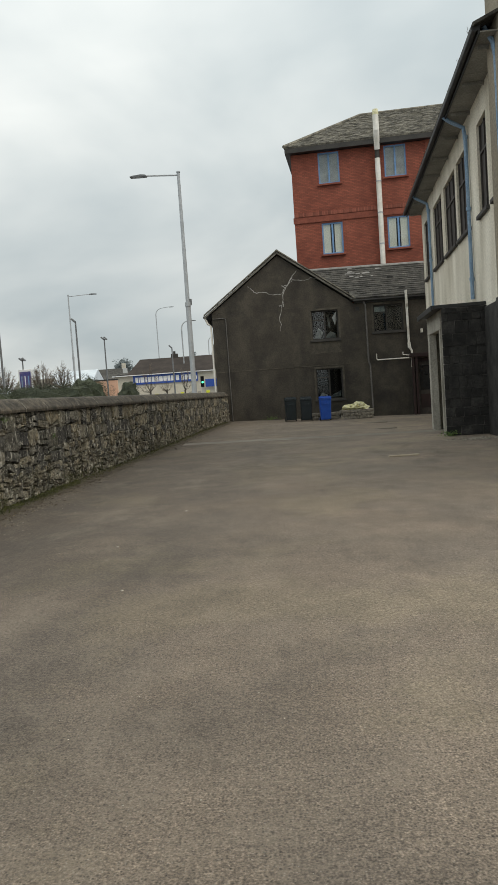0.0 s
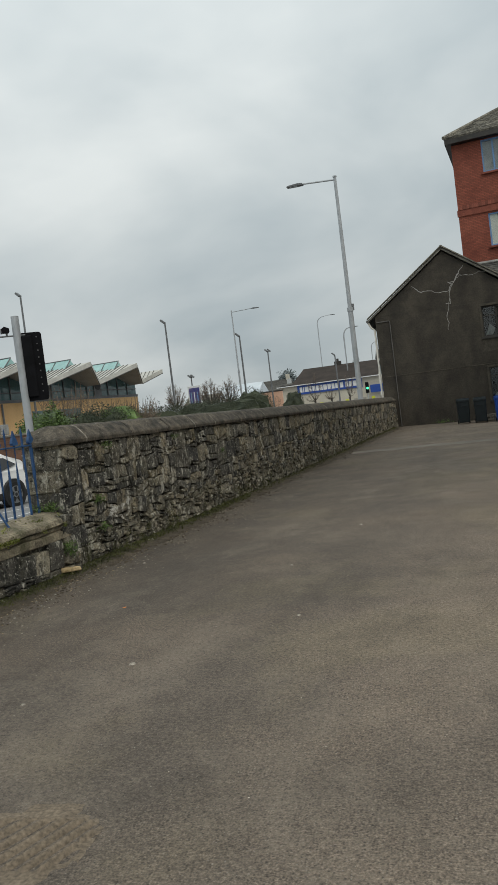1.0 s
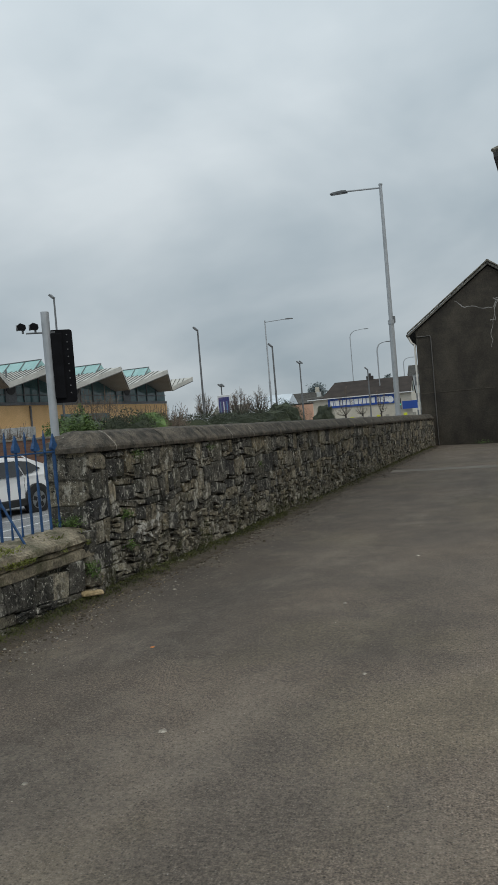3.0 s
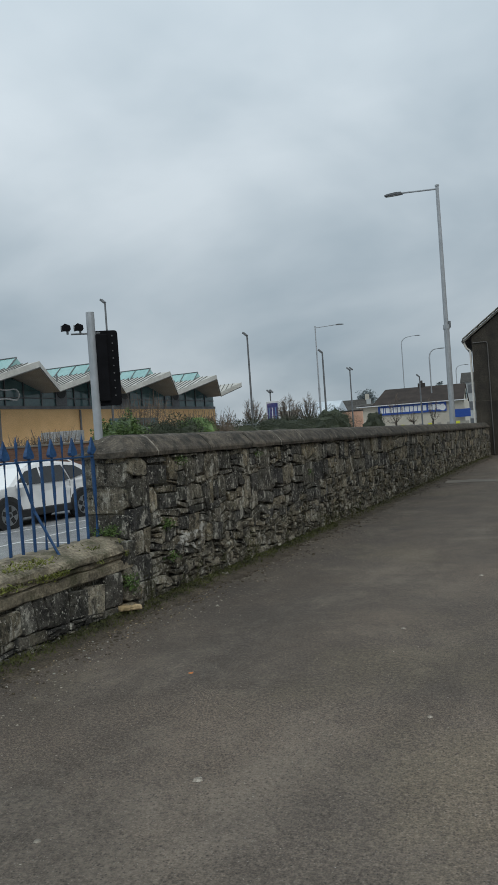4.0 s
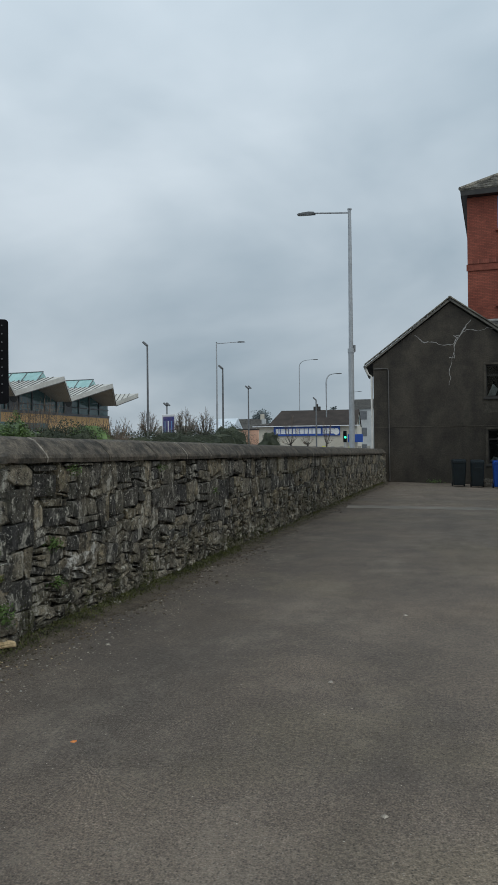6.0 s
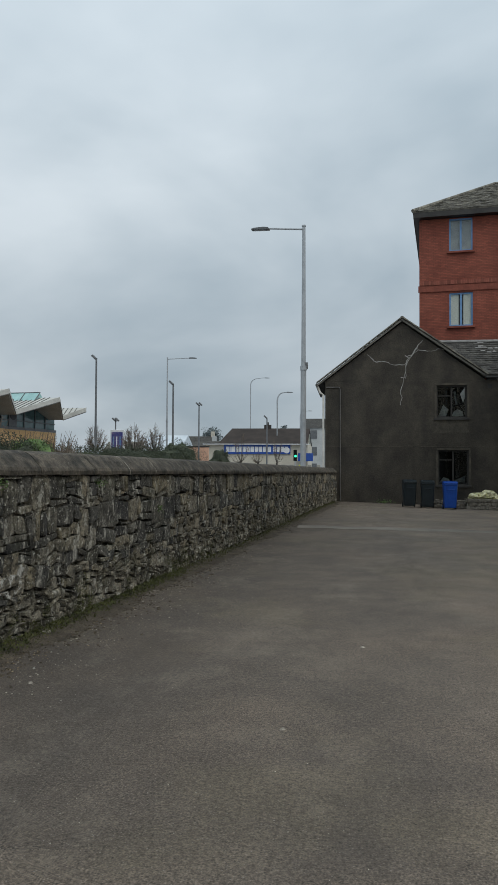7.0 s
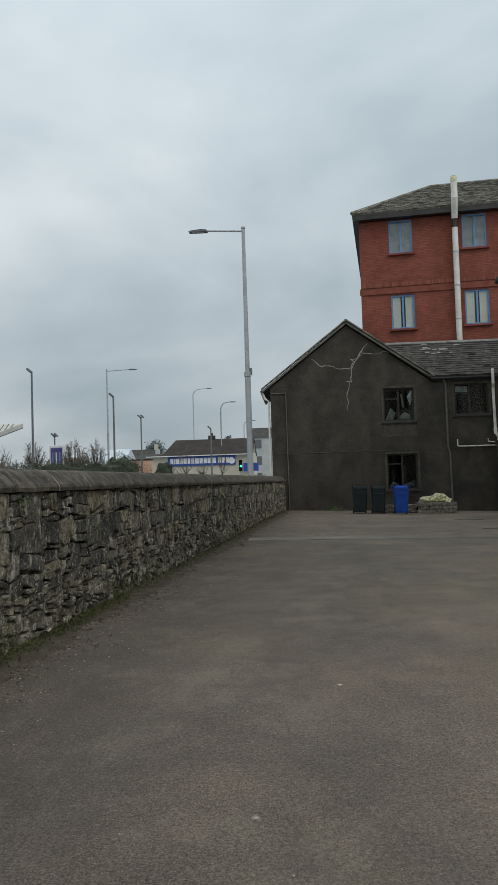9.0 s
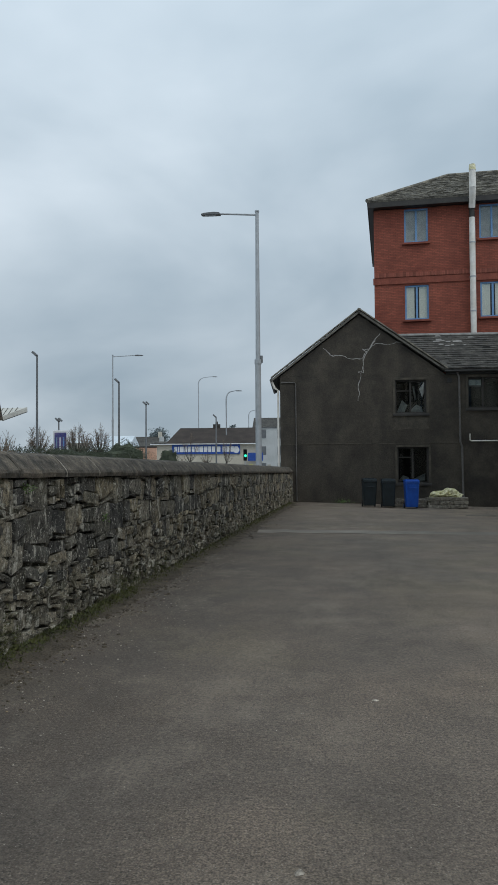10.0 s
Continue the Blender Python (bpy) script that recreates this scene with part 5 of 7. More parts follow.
bm = slates(bmesh.new(), (E0, EY0, 14.005), (15.0, 0, 0), (0, RYM - EY0, RZ - 14.0), 58, 32, rng, 0.016, red_ok)
part("slate_cover", rd(bm), M_SLATE2, rroof, kind="stuff")
part("hip_ridge", rd(tubed([(E0, EY0, 14.04), (RXL, RYM, RZ + 0.02), (RX1, RYM, RZ + 0.02)], 0.09, 8)), M_SLATE2, rroof)
part("roof_vent", rd(tubed([(14.3, RYM, RZ), (14.3, RYM, RZ + 0.55)], 0.09, 8)), M_GUTTER, rroof)
# tall flue
fl = part("flue", rd(tubed([(9.36, RY - 0.2, 7.0), (9.36, RY - 0.2, 13.0)], 0.135, 14)), M_PIPE, red, "tall white metal flue")
part("flue_collar", rd(tubed([(9.36, RY - 0.2, 13.0), (9.36, RY - 0.2, 13.45)], 0.12, 14)), M_FASCIA, fl)
part("flue_top", rd(tubed([(9.36, RY - 0.24, 13.45), (9.36, RY - 0.62, 14.3), (9.36, RY - 0.62, 15.05)], 0.15, 14)), M_PIPE, fl)
part("flue_cowl", rd(tubed([(9.36, RY - 0.62, 15.051), (9.36, RY - 0.62, 15.32)], 0.16, 14, 0.14)), M_BAG, fl, "yellowed cowl")
for z in (8.6, 10.2, 11.8):
    part("flue_band", rd(tubed([(9.36, RY - 0.2, z), (9.36, RY - 0.2, z + 0.06)], 0.148, 14)), M_GALV, fl)

# ---- white building on the other side of the yard ----
TURN = -math.degrees(math.atan(0.1))
white = root("white_building", (7.2, 0, 0), TURN, "cream painted two storey building with boarded windows and deep eaves", "building")
KS = math.hypot(1, 0.1)


def wy(y):
    return y * KS


W_TOP = 8.5
wins = [(23.75, 25.75), (20.4, 22.75), (17.3, 19.75), (14.85, 16.95), (12.3, 13.5), (10.9, 11.7)]
whole = [(wy(a), wy(b), 5.6, 7.85) for a, b in wins] + [(wy(22.7), wy(25.45), 1.5, 3.3)]
part("wall", pierced(wy(9.0), wy(26.5), -0.3, W_TOP, whole, 0.0, 0.35, "x"), M_WHITEWALL, white, "cream masonry paint with grey streaks")
part("plinth", boxed(-0.06, -0.003, wy(9.0), wy(13.3), -0.3, 3.25, 0.015), M_SOOT, white, "sooty black stone plinth")
part("end_wall", boxed(0.352, 5.0, wy(26.5) - 0.35, wy(26.5), -0.3, W_TOP), M_WHITEWALL, white)
part("inner_wall", boxed(2.0, 2.1, wy(9.0), wy(26.5) - 0.36, -0.3, W_TOP - 0.02), M_UNLIT_ROOM, white)
for a, b, z0, z1 in whole[:6]:
    bm = boxed(0.10, 0.14, a + 0.004, b - 0.004, z0 + 0.004, z1 - 0.004)
    wi = part("window", bm, M_BOARDED, white, "dark brown boarded window")
    n = max(2, int((b - a) / 0.62))
    for k in range(n + 1):
        c = a + 0.03 + (b - a - 0.06) * k / n
        part("mullion", boxed(0.06, 0.098, c - 0.03, c + 0.03, z0 + 0.01, z1 - 0.01, 0.004), M_DARKWOOD, wi)
    part("transom", boxed(0.055, 0.096, a + 0.06, b - 0.06, z1 - 0.75, z1 - 0.68, 0.004), M_DARKWOOD, wi)
    part("sill", boxed(-0.09, 0.098, a - 0.08, b + 0.08, z0 - 0.1, z0, 0.012), M_FASCIA, wi)
a, b, z0, z1 = whole[6]
bm = bmesh.new()
for u0, u1, v0, v1 in ((a + 0.004, a + 0.08, z0, z1), (b - 0.08, b - 0.004, z0, z1), (a + 0.08, b - 0.08, z0, z0 + 0.08), (a + 0.08, b - 0.08, z1 - 0.08, z1), ((a + b) / 2 - 0.04, (a + b) / 2 + 0.04, z0 + 0.08, z1 - 0.08), (a + 0.08, b - 0.08, 2.7, 2.76)):
    box(bm, 0.08, 0.15, u0, u1, v0 + 0.004, v1 - 0.004)
wi = part("window", bm, M_PALEBLUE, white, "pale blue-grey framed window")
part("blind", boxed(0.125, 0.135, a + 0.06, b - 0.06, z0 + 0.06, z1 - 0.06), M_BLIND, wi)
# opaque sheets added instead of glass, so the panes look as pale as a blind
for u0, u1 in ((a + 0.08, (a + b) / 2 - 0.04), ((a + b) / 2 + 0.04, b - 0.08)):
    part("pane", boxed(0.095, 0.101, u0, u1, z0 + 0.08, z1 - 0.08), M_PALEROOF, wi, "opaque pale grey-blue sheet in place of glass")
part("sill", boxed(-0.1, 0.07, a - 0.1, b + 0.1, z0 - 0.1, z0, 0.012), M_FASCIA, wi)
# eaves
bm = bmesh.new()
bm.free()
for k in range(8):
    y0 = wy(9.6 + 17.1 * k / 8)
    y1 = wy(9.6 + 17.1 * (k + 1) / 8) - 0.012
    part("soffit_board", boxed(-0.56, 0.34, y0, y1, W_TOP + 0.002, W_TOP + 0.03, 0.003), M_SOFFIT, white)
part("fascia", boxed(-0.6, -0.562, wy(9.6), wy(26.75), W_TOP - 0.03, W_TOP + 0.17, 0.004), M_GUTTER, white)
gt = part("gutter", tubed([(-0.66, wy(9.6), W_TOP + 0.1), (-0.66, wy(20), W_TOP + 0.07), (-0.66, wy(26.8), W_TOP + 0.1)], 0.075, 10), M_GUTTER, white, "sagging black gutter with weeds")
rng = random.Random(31)
for k in range(9):
    y = wy(rng.uniform(10, 26))
    bm = bmesh.new()
    for q in range(6):
        tube(bm, [(-0.66, y, W_TOP + 0.15), (-0.66 + rng.uniform(-0.08, 0.08), y + rng.uniform(-0.12, 0.12), W_TOP + rng.uniform(0.2, 0.36))], 0.008, 4, 0.003)
    part("weed", bm, M_TWIG, gt)
bm = bmesh.new()
slab(bm, [(-0.72, wy(9.5), W_TOP + 0.18), (-0.72, wy(26.85), W_TOP + 0.18), (5.0, wy(26.85), W_TOP + 2.6), (5.0, wy(9.5), W_TOP + 2.6)], 0.06)
part("roof", bm, M_SLATE, white)
for k in range(9):
    y = wy(10.2 + 2.02 * k)
    bm = boxed(-0.5, 0.0, y, y + 0.05, W_TOP - 0.09, W_TOP, 0.004)
    part("eave_bracket", bm, M_SOFFIT, white)
# blue downpipes
for y, z1 in ((23.4, 0.1), (14.65, 3.6)):
    bm = tubed([(-0.64, wy(y), W_TOP + 0.05), (-0.5, wy(y), W_TOP - 0.08), (-0.12, wy(y), W_TOP - 0.3), (-0.08, wy(y), W_TOP - 0.6), (-0.08, wy(y), z1)], 0.055, 10)
    dp = part("downpipe", bm, M_PALEBLUE, white, "faded blue downpipe")
    for z in (7.9, 6.0, 4.1):
        part("bracket", tubed([(-0.08, wy(y), z), (-0.08, wy(y), z + 0.09)], 0.07, 10), M_PALEBLUE, dp)
# nearer bay
bay = root("bay_wall", (7.95, 10.0, 0), 0, "tall stained beige rendered wall of the near bay", "wall", kind="structure")
part("wall", boxed(0, 6.0, 0, 0.4, 3.2, 13.0), M_BEIGE, bay)
part("side", boxed(0, 0.4, -8.0, -0.002, 3.2, 13.0), M_BEIGE, bay)
part("plinth", boxed(-0.05, 6.0, -0.06, 0.4, -0.3, 3.199, 0.02), M_SOOT, bay, "sooty black stone plinth")
part("side_plinth", boxed(-0.05, 0.4, -8.0, -0.062, -0.3, 3.199, 0.02), M_SOOT, bay)
bm = tubed([(-0.18, -0.02, 8.75), (-0.02, -0.1, 8.4), (0.03, -0.1, 8.1), (0.03, -0.1, 3.3)], 0.055, 10)
part("downpipe", bm, M_PALEBLUE, bay, "faded blue downpipe")

# ---- block lean-to with a doorway ----
shed = root("block_shed", (7.38 - 0.0, 13.33, 0), TURN, "sooty concrete block lean-to with a pale framed doorway", "shed")
SH = 3.3
part("front_core", boxed(0.035, 1.5, 0.008, 0.2, -0.2, SH), M_BLOCKJOINT, shed)
part("side_core", pierced(0.205, 3.5, -0.2, SH, [(0.5, 2.75, -0.3, 2.78)], 0.035, 0.19, "x"), M_CONCRETE, shed, "pale rendered side")
part("end_wall", boxed(0.2, 1.2, 3.32, 3.5, -0.2, SH), M_CONCRETE, shed)
part("back_wall", boxed(1.0, 1.15, 0.21, 3.31, -0.2, SH - 0.02), M_CONCRETE, shed)
part("lintel", boxed(0.0, 0.033, 0.3, 3.1, 2.785, 3.1, 0.006), M_CONCRETE, shed, "pale concrete lintel")
part("jamb", boxed(-0.012, 0.033, 0.37, 0.496, 0.0, 2.783, 0.006), M_CONCRETE, shed)
part("jamb", boxed(-0.012, 0.033, 2.752, 2.9, 0.0, 2.783, 0.006), M_CONCRETE, shed)
bm = bmesh.new()
slab(bm, [(-0.2, 0.03, SH + 0.09), (-0.2, 3.6, SH + 0.09), (1.2, 3.6, SH + 0.1), (1.2, 0.03, SH + 0.1)], 0.085)
part("roof", bm, M_GUTTER, shed, "black felt roof")
part("roof_edge", boxed(-0.25, -0.202, 0.02, 3.62, SH - 0.05, SH + 0.09, 0.008), M_GUTTER, shed)
BLOCK = bmesh.new()
box(BLOCK, -0.5, 0.5, -0.5, 0.5, -0.5, 0.5)
bmesh.ops.bevel(BLOCK, geom=BLOCK.edges[:], offset=0.03, segments=1, affect="EDGES")
block_me = bpy.data.meshes.new("block")
BLOCK.to_mesh(block_me)
BLOCK.free()
block_me.materials.append(M_SOOT)
block_jobs = []
z = 0.0
k = 0
while z < SH - 0.05:
    h = min(rng.choice((0.2, 0.24, 0.33)), SH - z)
    x = -rng.uniform(0, 0.25)
    while x < 1.48:
        w = rng.uniform(0.2, 0.46)
        a, b = max(x, 0.0), min(x + w, 1.5)
        if b - a > 0.05:
            block_jobs.append(Matrix.Translation(((a + b) / 2, 0.015 + rng.uniform(-0.015, 0.012), z + h / 2)) @ Euler((0, rng.uniform(-0.03, 0.03), 0)).to_matrix().to_4x4() @ Matrix.Diagonal((b - a - 0.015, 0.06, h - rng.uniform(0.012, 0.025), 1)))
        x += w
    z += h
    k += 1

# ---- wheelie bins ----
def wheelie_bin(material, label):
    b = root("wheelie_bin", (0, 0, 0), 0, label, "bin", "bins by the house")
    bm = bmesh.new()
    rings = []
    for z, w, d, yo in ((0.06, 0.235, 0.23, 0.03), (0.12, 0.245, 0.24, 0.02), (0.5, 0.262, 0.27, 0.0), (0.9, 0.278, 0.3, -0.02), (0.93, 0.295, 0.32, -0.02), (0.98, 0.295, 0.32, -0.02)):
        pts = []
        for sx, sy in ((-1, -1), (1, -1), (1, 1), (-1, 1)):
            for q in range(3):
                a = math.atan2(sy, sx) + (q - 1) * 0.5
                pts.append(bm.verts.new((sx * (w - 0.05) + 0.05 * math.cos(a) * 1.2, yo + sy * (d - 0.05) + 0.05 * math.sin(a) * 1.2, z)))
        rings.append(pts)
    for a, c in zip(rings, rings[1:]):
        for q in range(12):
            bm.faces.new((a[q], a[(q + 1) % 12], c[(q + 1) % 12], c[q]))
    bm.faces.new(rings[0])
    bm.faces.new(rings[-1])
    part("body", bm, material, b)
    bm = bmesh.new()
    prism(bm, [(-0.37, 0.985), (-0.36, 1.02), (-0.2, 1.055), (0.15, 1.065), (0.31, 1.04), (0.33, 0.985)], "x", -0.285, 0.285)
    bmesh.ops.bevel(bm, geom=[e for e in bm.edges if e.calc_length() > 0.5], offset=0.012, segments=2, affect="EDGES")
    lid = part("lid", bm, material, b)
    part("lid_ridge", boxed(-0.2, 0.2, -0.15, 0.15, 1.06, 1.075, 0.006), material, lid)
    part("handle", tubed([(-0.25, 0.35, 0.97), (0.25, 0.35, 0.97)], 0.018, 8), material, b)
    part("front_rib", boxed(-0.16, 0.16, -0.335, -0.31, 0.74, 0.78, 0.006), material, b)
    for s in (-1, 1):
        wh = part("wheel", tubed([(s * 0.24, 0.22, 0.1), (s * 0.29, 0.22, 0.1)], 0.1, 16), M_RUBBER, b)
        part("hub", tubed([(s * 0.291, 0.22, 0.1), (s * 0.298, 0.22, 0.1)], 0.05, 12), material, wh)
    return b


for (x, y, rz), mm, lab in (((3.76, 26.9, 3), M_BINGREY, "dark grey plastic wheelie bin with closed lid"), ((4.44, 26.75, -2), M_BINGREY, "dark grey plastic wheelie bin with closed lid"), ((5.26, 26.55, 1), M_BINBLUE, "bright blue plastic recycling bin with closed lid")):
    b = wheelie_bin(mm, lab)
    b.matrix_basis = pose(x, y, yard_z(x, y), 0, 0, rz) @ Matrix.Diagonal((0.86, 0.95, 1.0, 1))

# ---- stone planter with bags and leaves ----
px, py = 6.68, 27.5
planter = root("planter", (px, py, yard_z(px, py)), 0, "rough stone planter against the house wall", "planter")
part("core", boxed(-0.68, 0.68, -0.33, 0.4, 0, 0.40), M_MORTAR, planter)
pl_jobs = []
for row in range(3):
    x = -0.72 + 0.1 * (row % 2)
    while x < 0.68:
        w = rng.uniform(0.16, 0.34)
        pl_jobs.append((rng.choice(M_FACES_PLANTER), Matrix.Translation((min(x + w / 2, 0.62), -0.33, 0.075 + 0.14 * row)) @ Matrix.Diagonal((w - 0.01, 0.05, 0.13, 1))))
        x += w


def lump(bm, c, r, rng, squash=0.6):
    g = bmesh.ops.create_icosphere(bm, subdivisions=3, radius=1.0)
    o = Vector((rng.uniform(0, 50), rng.uniform(0, 50), 0))
    for v in g["verts"]:
        k = 1 + 0.5 * noise.noise(v.co * 1.6 + o) + 0.3 * noise.noise(v.co * 4 + o) + 0.12 * noise.noise(v.co * 11 + o)
        v.co = Vector((v.co.x * r * k, v.co.y * r * k, v.co.z * r * squash * k)) + Vector(c)


for x, y, z, r in ((px - 0.3, py - 0.02, 0.50, 0.27), (px + 0.12, py - 0.05, 0.56, 0.3), (px + 0.4, py, 0.46, 0.24)):
    bm = bmesh.new()
    lump(bm, (0, 0, 0), r, rng)
    bag = part("rubbish_bag", bm, M_BAG)
    bag.location = (x, y, z + yard_z(px, py))
    tagged(bag, "crumpled pale yellow-green plastic bag on the planter", "bag", "bags on the planter")


def leaf_cloud(bm, c, sx, sy, sz, n, size, rng, shell=0.55, ragged=0.45):
    """Small leaves scattered through an uneven ellipsoid."""
    o = Vector((rng.uniform(0, 90), rng.uniform(0, 90), 0))
    for _ in range(n):
        d = Vector((rng.gauss(0, 1), rng.gauss(0, 1), rng.gauss(0, 1))).normalized()
        k = (shell + (1 - shell) * rng.random()) * (1 + ragged * noise.noise(d * 2.2 + o))
        p = Vector((c[0] + d.x * sx * k, c[1] + d.y * sy * k, c[2] + d.z * sz * k))
        a = Vector((rng.uniform(-1, 1), rng.uniform(-1, 1), rng.uniform(-0.6, 0.6))).normalized() * size * rng.uniform(0.6, 1.3)
        b = a.cross(Vector((rng.uniform(-1, 1), rng.uniform(-1, 1), rng.uniform(-1, 1)))).normalized() * size * 0.45
        bm.faces.new([bm.verts.new(q) for q in (p - a, p + b, p + a, p - b)])
    return bm


bm = bmesh.new()
box(bm, -0.75, 0.75, -0.12, 0.2, 0, 0.3)
edging = root("rubble_edging", (5.15, 27.55, yard_z(5.15, 27.55)), 0, "low rough stone edging behind the bins", "edging")
part("core", bm, M_MORTAR, edging)
edge_jobs = []
for row in range(2):
    x = -0.78
    while x < 0.74:
        w = rng.uniform(0.14, 0.32)
        edge_jobs.append((rng.choice(M_FACES_PLANTER), Matrix.Translation((min(x + w / 2, 0.7), -0.12, 0.08 + 0.16 * row)) @ Matrix.Diagonal((w - 0.01, 0.05, rng.uniform(0.12, 0.17), 1))))
        x += w

# plants rooted in the walls
for u, w, z, n in ((0.62, 0.04, 0.77, 150), (0.7, 0.04, 0.42, 90), (-0.2, 0.09, 0.36, 80), (-0.16, 0.09, 0.27, 70), (0.98, 0.04, 1.43, 50), (-0.06, -0.15, 0.80, 90), (-0.05, -0.24, 0.76, 90), (-0.05, -0.36, 0.77, 70), (3.0, 0.04, 1.38, 40), (5.0, 0.04, 1.0, 24)):
    p = Vector(wl_pt(u, w, z)) + WO
    bm = leaf_cloud(bmesh.new(), (0, 0, 0), 0.11, 0.09, 0.075, int(n * 1.5), 0.016, rng, 0.1)
    pl = part("weed_tuft", bm, M_WEED)
    pl.location = p
    tagged(pl, "small green weed rooted in a wall joint", "weed", "weeds in the wall", "stuff")

# moss and soil along the foot of the walls
bm = bmesh.new()
prev = None
NS = 700
for k in range(NS + 1):
    y = -9 + 38 * k / NS
    x0 = wall_x(y) - 0.05
    wd = 0.22 + 0.26 * (0.5 + noise.noise(Vector((y * 0.9, 3, 0)))) + 0.10 * noise.noise(Vector((y * 6, 7, 0))) + 0.06 * noise.noise(Vector((y * 23, 2, 0)))
    cur = []
    for q, hgt in ((0, 0.045), (0.3, 0.022), (0.7, 0.009), (1.0, -0.004)):
        xx = x0 + max(wd, 0.08) * q + 0.05
        cur.append(bm.verts.new((xx, y, yard_z(xx, y) + hgt * (1 + 0.6 * noise.noise(Vector((y * 7, q * 5, 1)))))))
    if prev:
        for q in range(3):
            bm.faces.new((prev[q], prev[q + 1], cur[q + 1], cur[q]))
    prev = cur
tagged(part("soil_strip", bm, M_SOIL, smooth=True), "dark soil and moss along the foot of the wall", "soil", kind="stuff")
bm = bmesh.new()
for _ in range(20000):
    y = rng.uniform(-4, 28) if rng.random() < 0.6 else rng.uniform(-1, 8)
    x = wall_x(y) + abs(rng.gauss(0.03, 0.09)) + 0.02
    s = rng.uniform(0.008, 0.022)
    p = Vector((x, y, yard_z(x, y) + 0.06 - 0.25 * (x - wall_x(y))))
    a, b = Vector((rng.uniform(-1, 1), rng.uniform(-1, 1), rng.uniform(0, 1.2))) * s, Vector((rng.uniform(-1, 1), rng.uniform(-1, 1), 0.3)) * s
    bm.faces.new([bm.verts.new(q) for q in (p - b * 0.5, p + a * 0.6 + b * 0.3, p + a * 1.5, p + a * 0.5 - b * 0.6)])
# moss climbing the lowest courses in patches
for _ in range(26000):
    u, z = rng.uniform(0, 24) if rng.random() < 0.5 else rng.uniform(0, 8), abs(rng.gauss(0, 0.17)) + 0.02
    if noise.noise(Vector((u * 1.7, z * 3.0, 4))) + 0.5 * noise.noise(Vector((u * 6, z * 6, 9))) < 0.12 + 0.5 * z:
        continue
    p = Vector(wl_pt(u, 0.022 + rng.uniform(0, 0.02), z)) + WO
    s = rng.uniform(0.006, 0.016)
    a, b = Vector((rng.uniform(0, 1), rng.uniform(-1, 1), rng.uniform(-0.5, 1.2))) * s, Vector((rng.uniform(0, 0.5), rng.uniform(-1, 1), rng.uniform(-1, 1))) * s
    bm.faces.new([bm.verts.new(q) for q in (p - b * 0.5, p + a * 0.6 + b * 0.3, p + a * 1.5, p + a * 0.5 - b * 0.6)])
tagged(part("moss", bm, M_MOSS), "dark green moss and weeds at the wall foot", "moss", kind="stuff")


def chip(bm, p, s, rng, flat=0.5):
    n = rng.randint(4, 6)
    base = [p + Vector((math.cos(2 * math.pi * k / n) * s * rng.uniform(0.6, 1.2), math.sin(2 * math.pi * k / n) * s * rng.uniform(0.5, 1.1), -0.003)) for k in range(n)]
    lo = [bm.verts.new(q) for q in base]
    hi = [bm.verts.new(p + (q - p) * 0.6 + Vector((0, 0, s * flat * rng.uniform(0.7, 1.2)))) for q in base]
    bm.faces.new(hi)
    for k in range(n):
        bm.faces.new((lo[k], lo[(k + 1) % n], hi[(k + 1) % n], hi[k]))


bm = bmesh.new()
for _ in range(7000):
    near = rng.random()
    if near < 0.45:
        y = rng.uniform(-3, 12)
        x = wall_x(y) + abs(rng.gauss(0.3, 0.4))
        s = rng.uniform(0.003, 0.012)
    else:
        y = rng.uniform(-4.5, 7) if near < 0.9 else rng.uniform(7, 26)
        x = rng.uniform(wall_x(y) + 0.2, 6.5)
        s = rng.uniform(0.002, 0.0075)
    chip(bm, Vector((x, y, yard_z(x, y))), s, rng)
tagged(part("grit", bm, M_GRIT), "loose pale grit scattered over the tarmac", "grit", kind="stuff")

bm = bmesh.new()
for k in range(5200):
    y = rng.uniform(-4, 9) if rng.random() < 0.7 else rng.uniform(9, 27)
    x = wall_x(y) + 0.06 + abs(rng.gauss(0.0, 0.22 + 0.14 * noise.noise(Vector((y * 0.9, 3, 0)))))
    chip(bm, Vector((x, y, yard_z(x, y) + 0.002)), rng.uniform(0.004, 0.018) if k % 12 else rng.uniform(0.015, 0.03), rng)
tagged(part("soil_crumbs", bm, M_SOIL), "crumbs of dark soil and dead leaves by the wall", "soil", kind="stuff")
bm = bmesh.new()
for _ in range(9000):
    u = rng.uniform(-4.0, 1.85)
    k = rng.random()
    if noise.noise(Vector((u * 2.2, 5, k * 2))) < 0.0:
        continue
    w, z = ((0.085, 0.585) if k < 0.5 else (0.07 - 0.3 * rng.random() ** 2, 0.69))
    p = Vector(wl_pt(u, w, z)) + LO + Vector((rng.gauss(0, 0.012), 0, rng.gauss(0, 0.014) + (0.02 if k > 0.45 else 0)))
    a, b = Vector((rng.uniform(-1, 1), rng.uniform(-1, 1), rng.uniform(0, 1))) * 0.024, Vector((rng.uniform(-1, 1), rng.uniform(-1, 1), 0.3)) * 0.02
    bm.faces.new([bm.verts.new(q) for q in (p - b * 0.5, p + a * 0.6 + b * 0.3, p + a * 1.3, p + a * 0.5 - b * 0.6)])
tagged(part("cap_moss", bm, M_CAPMOSS), "yellow-green moss on the low wall's cap", "moss", kind="stuff")

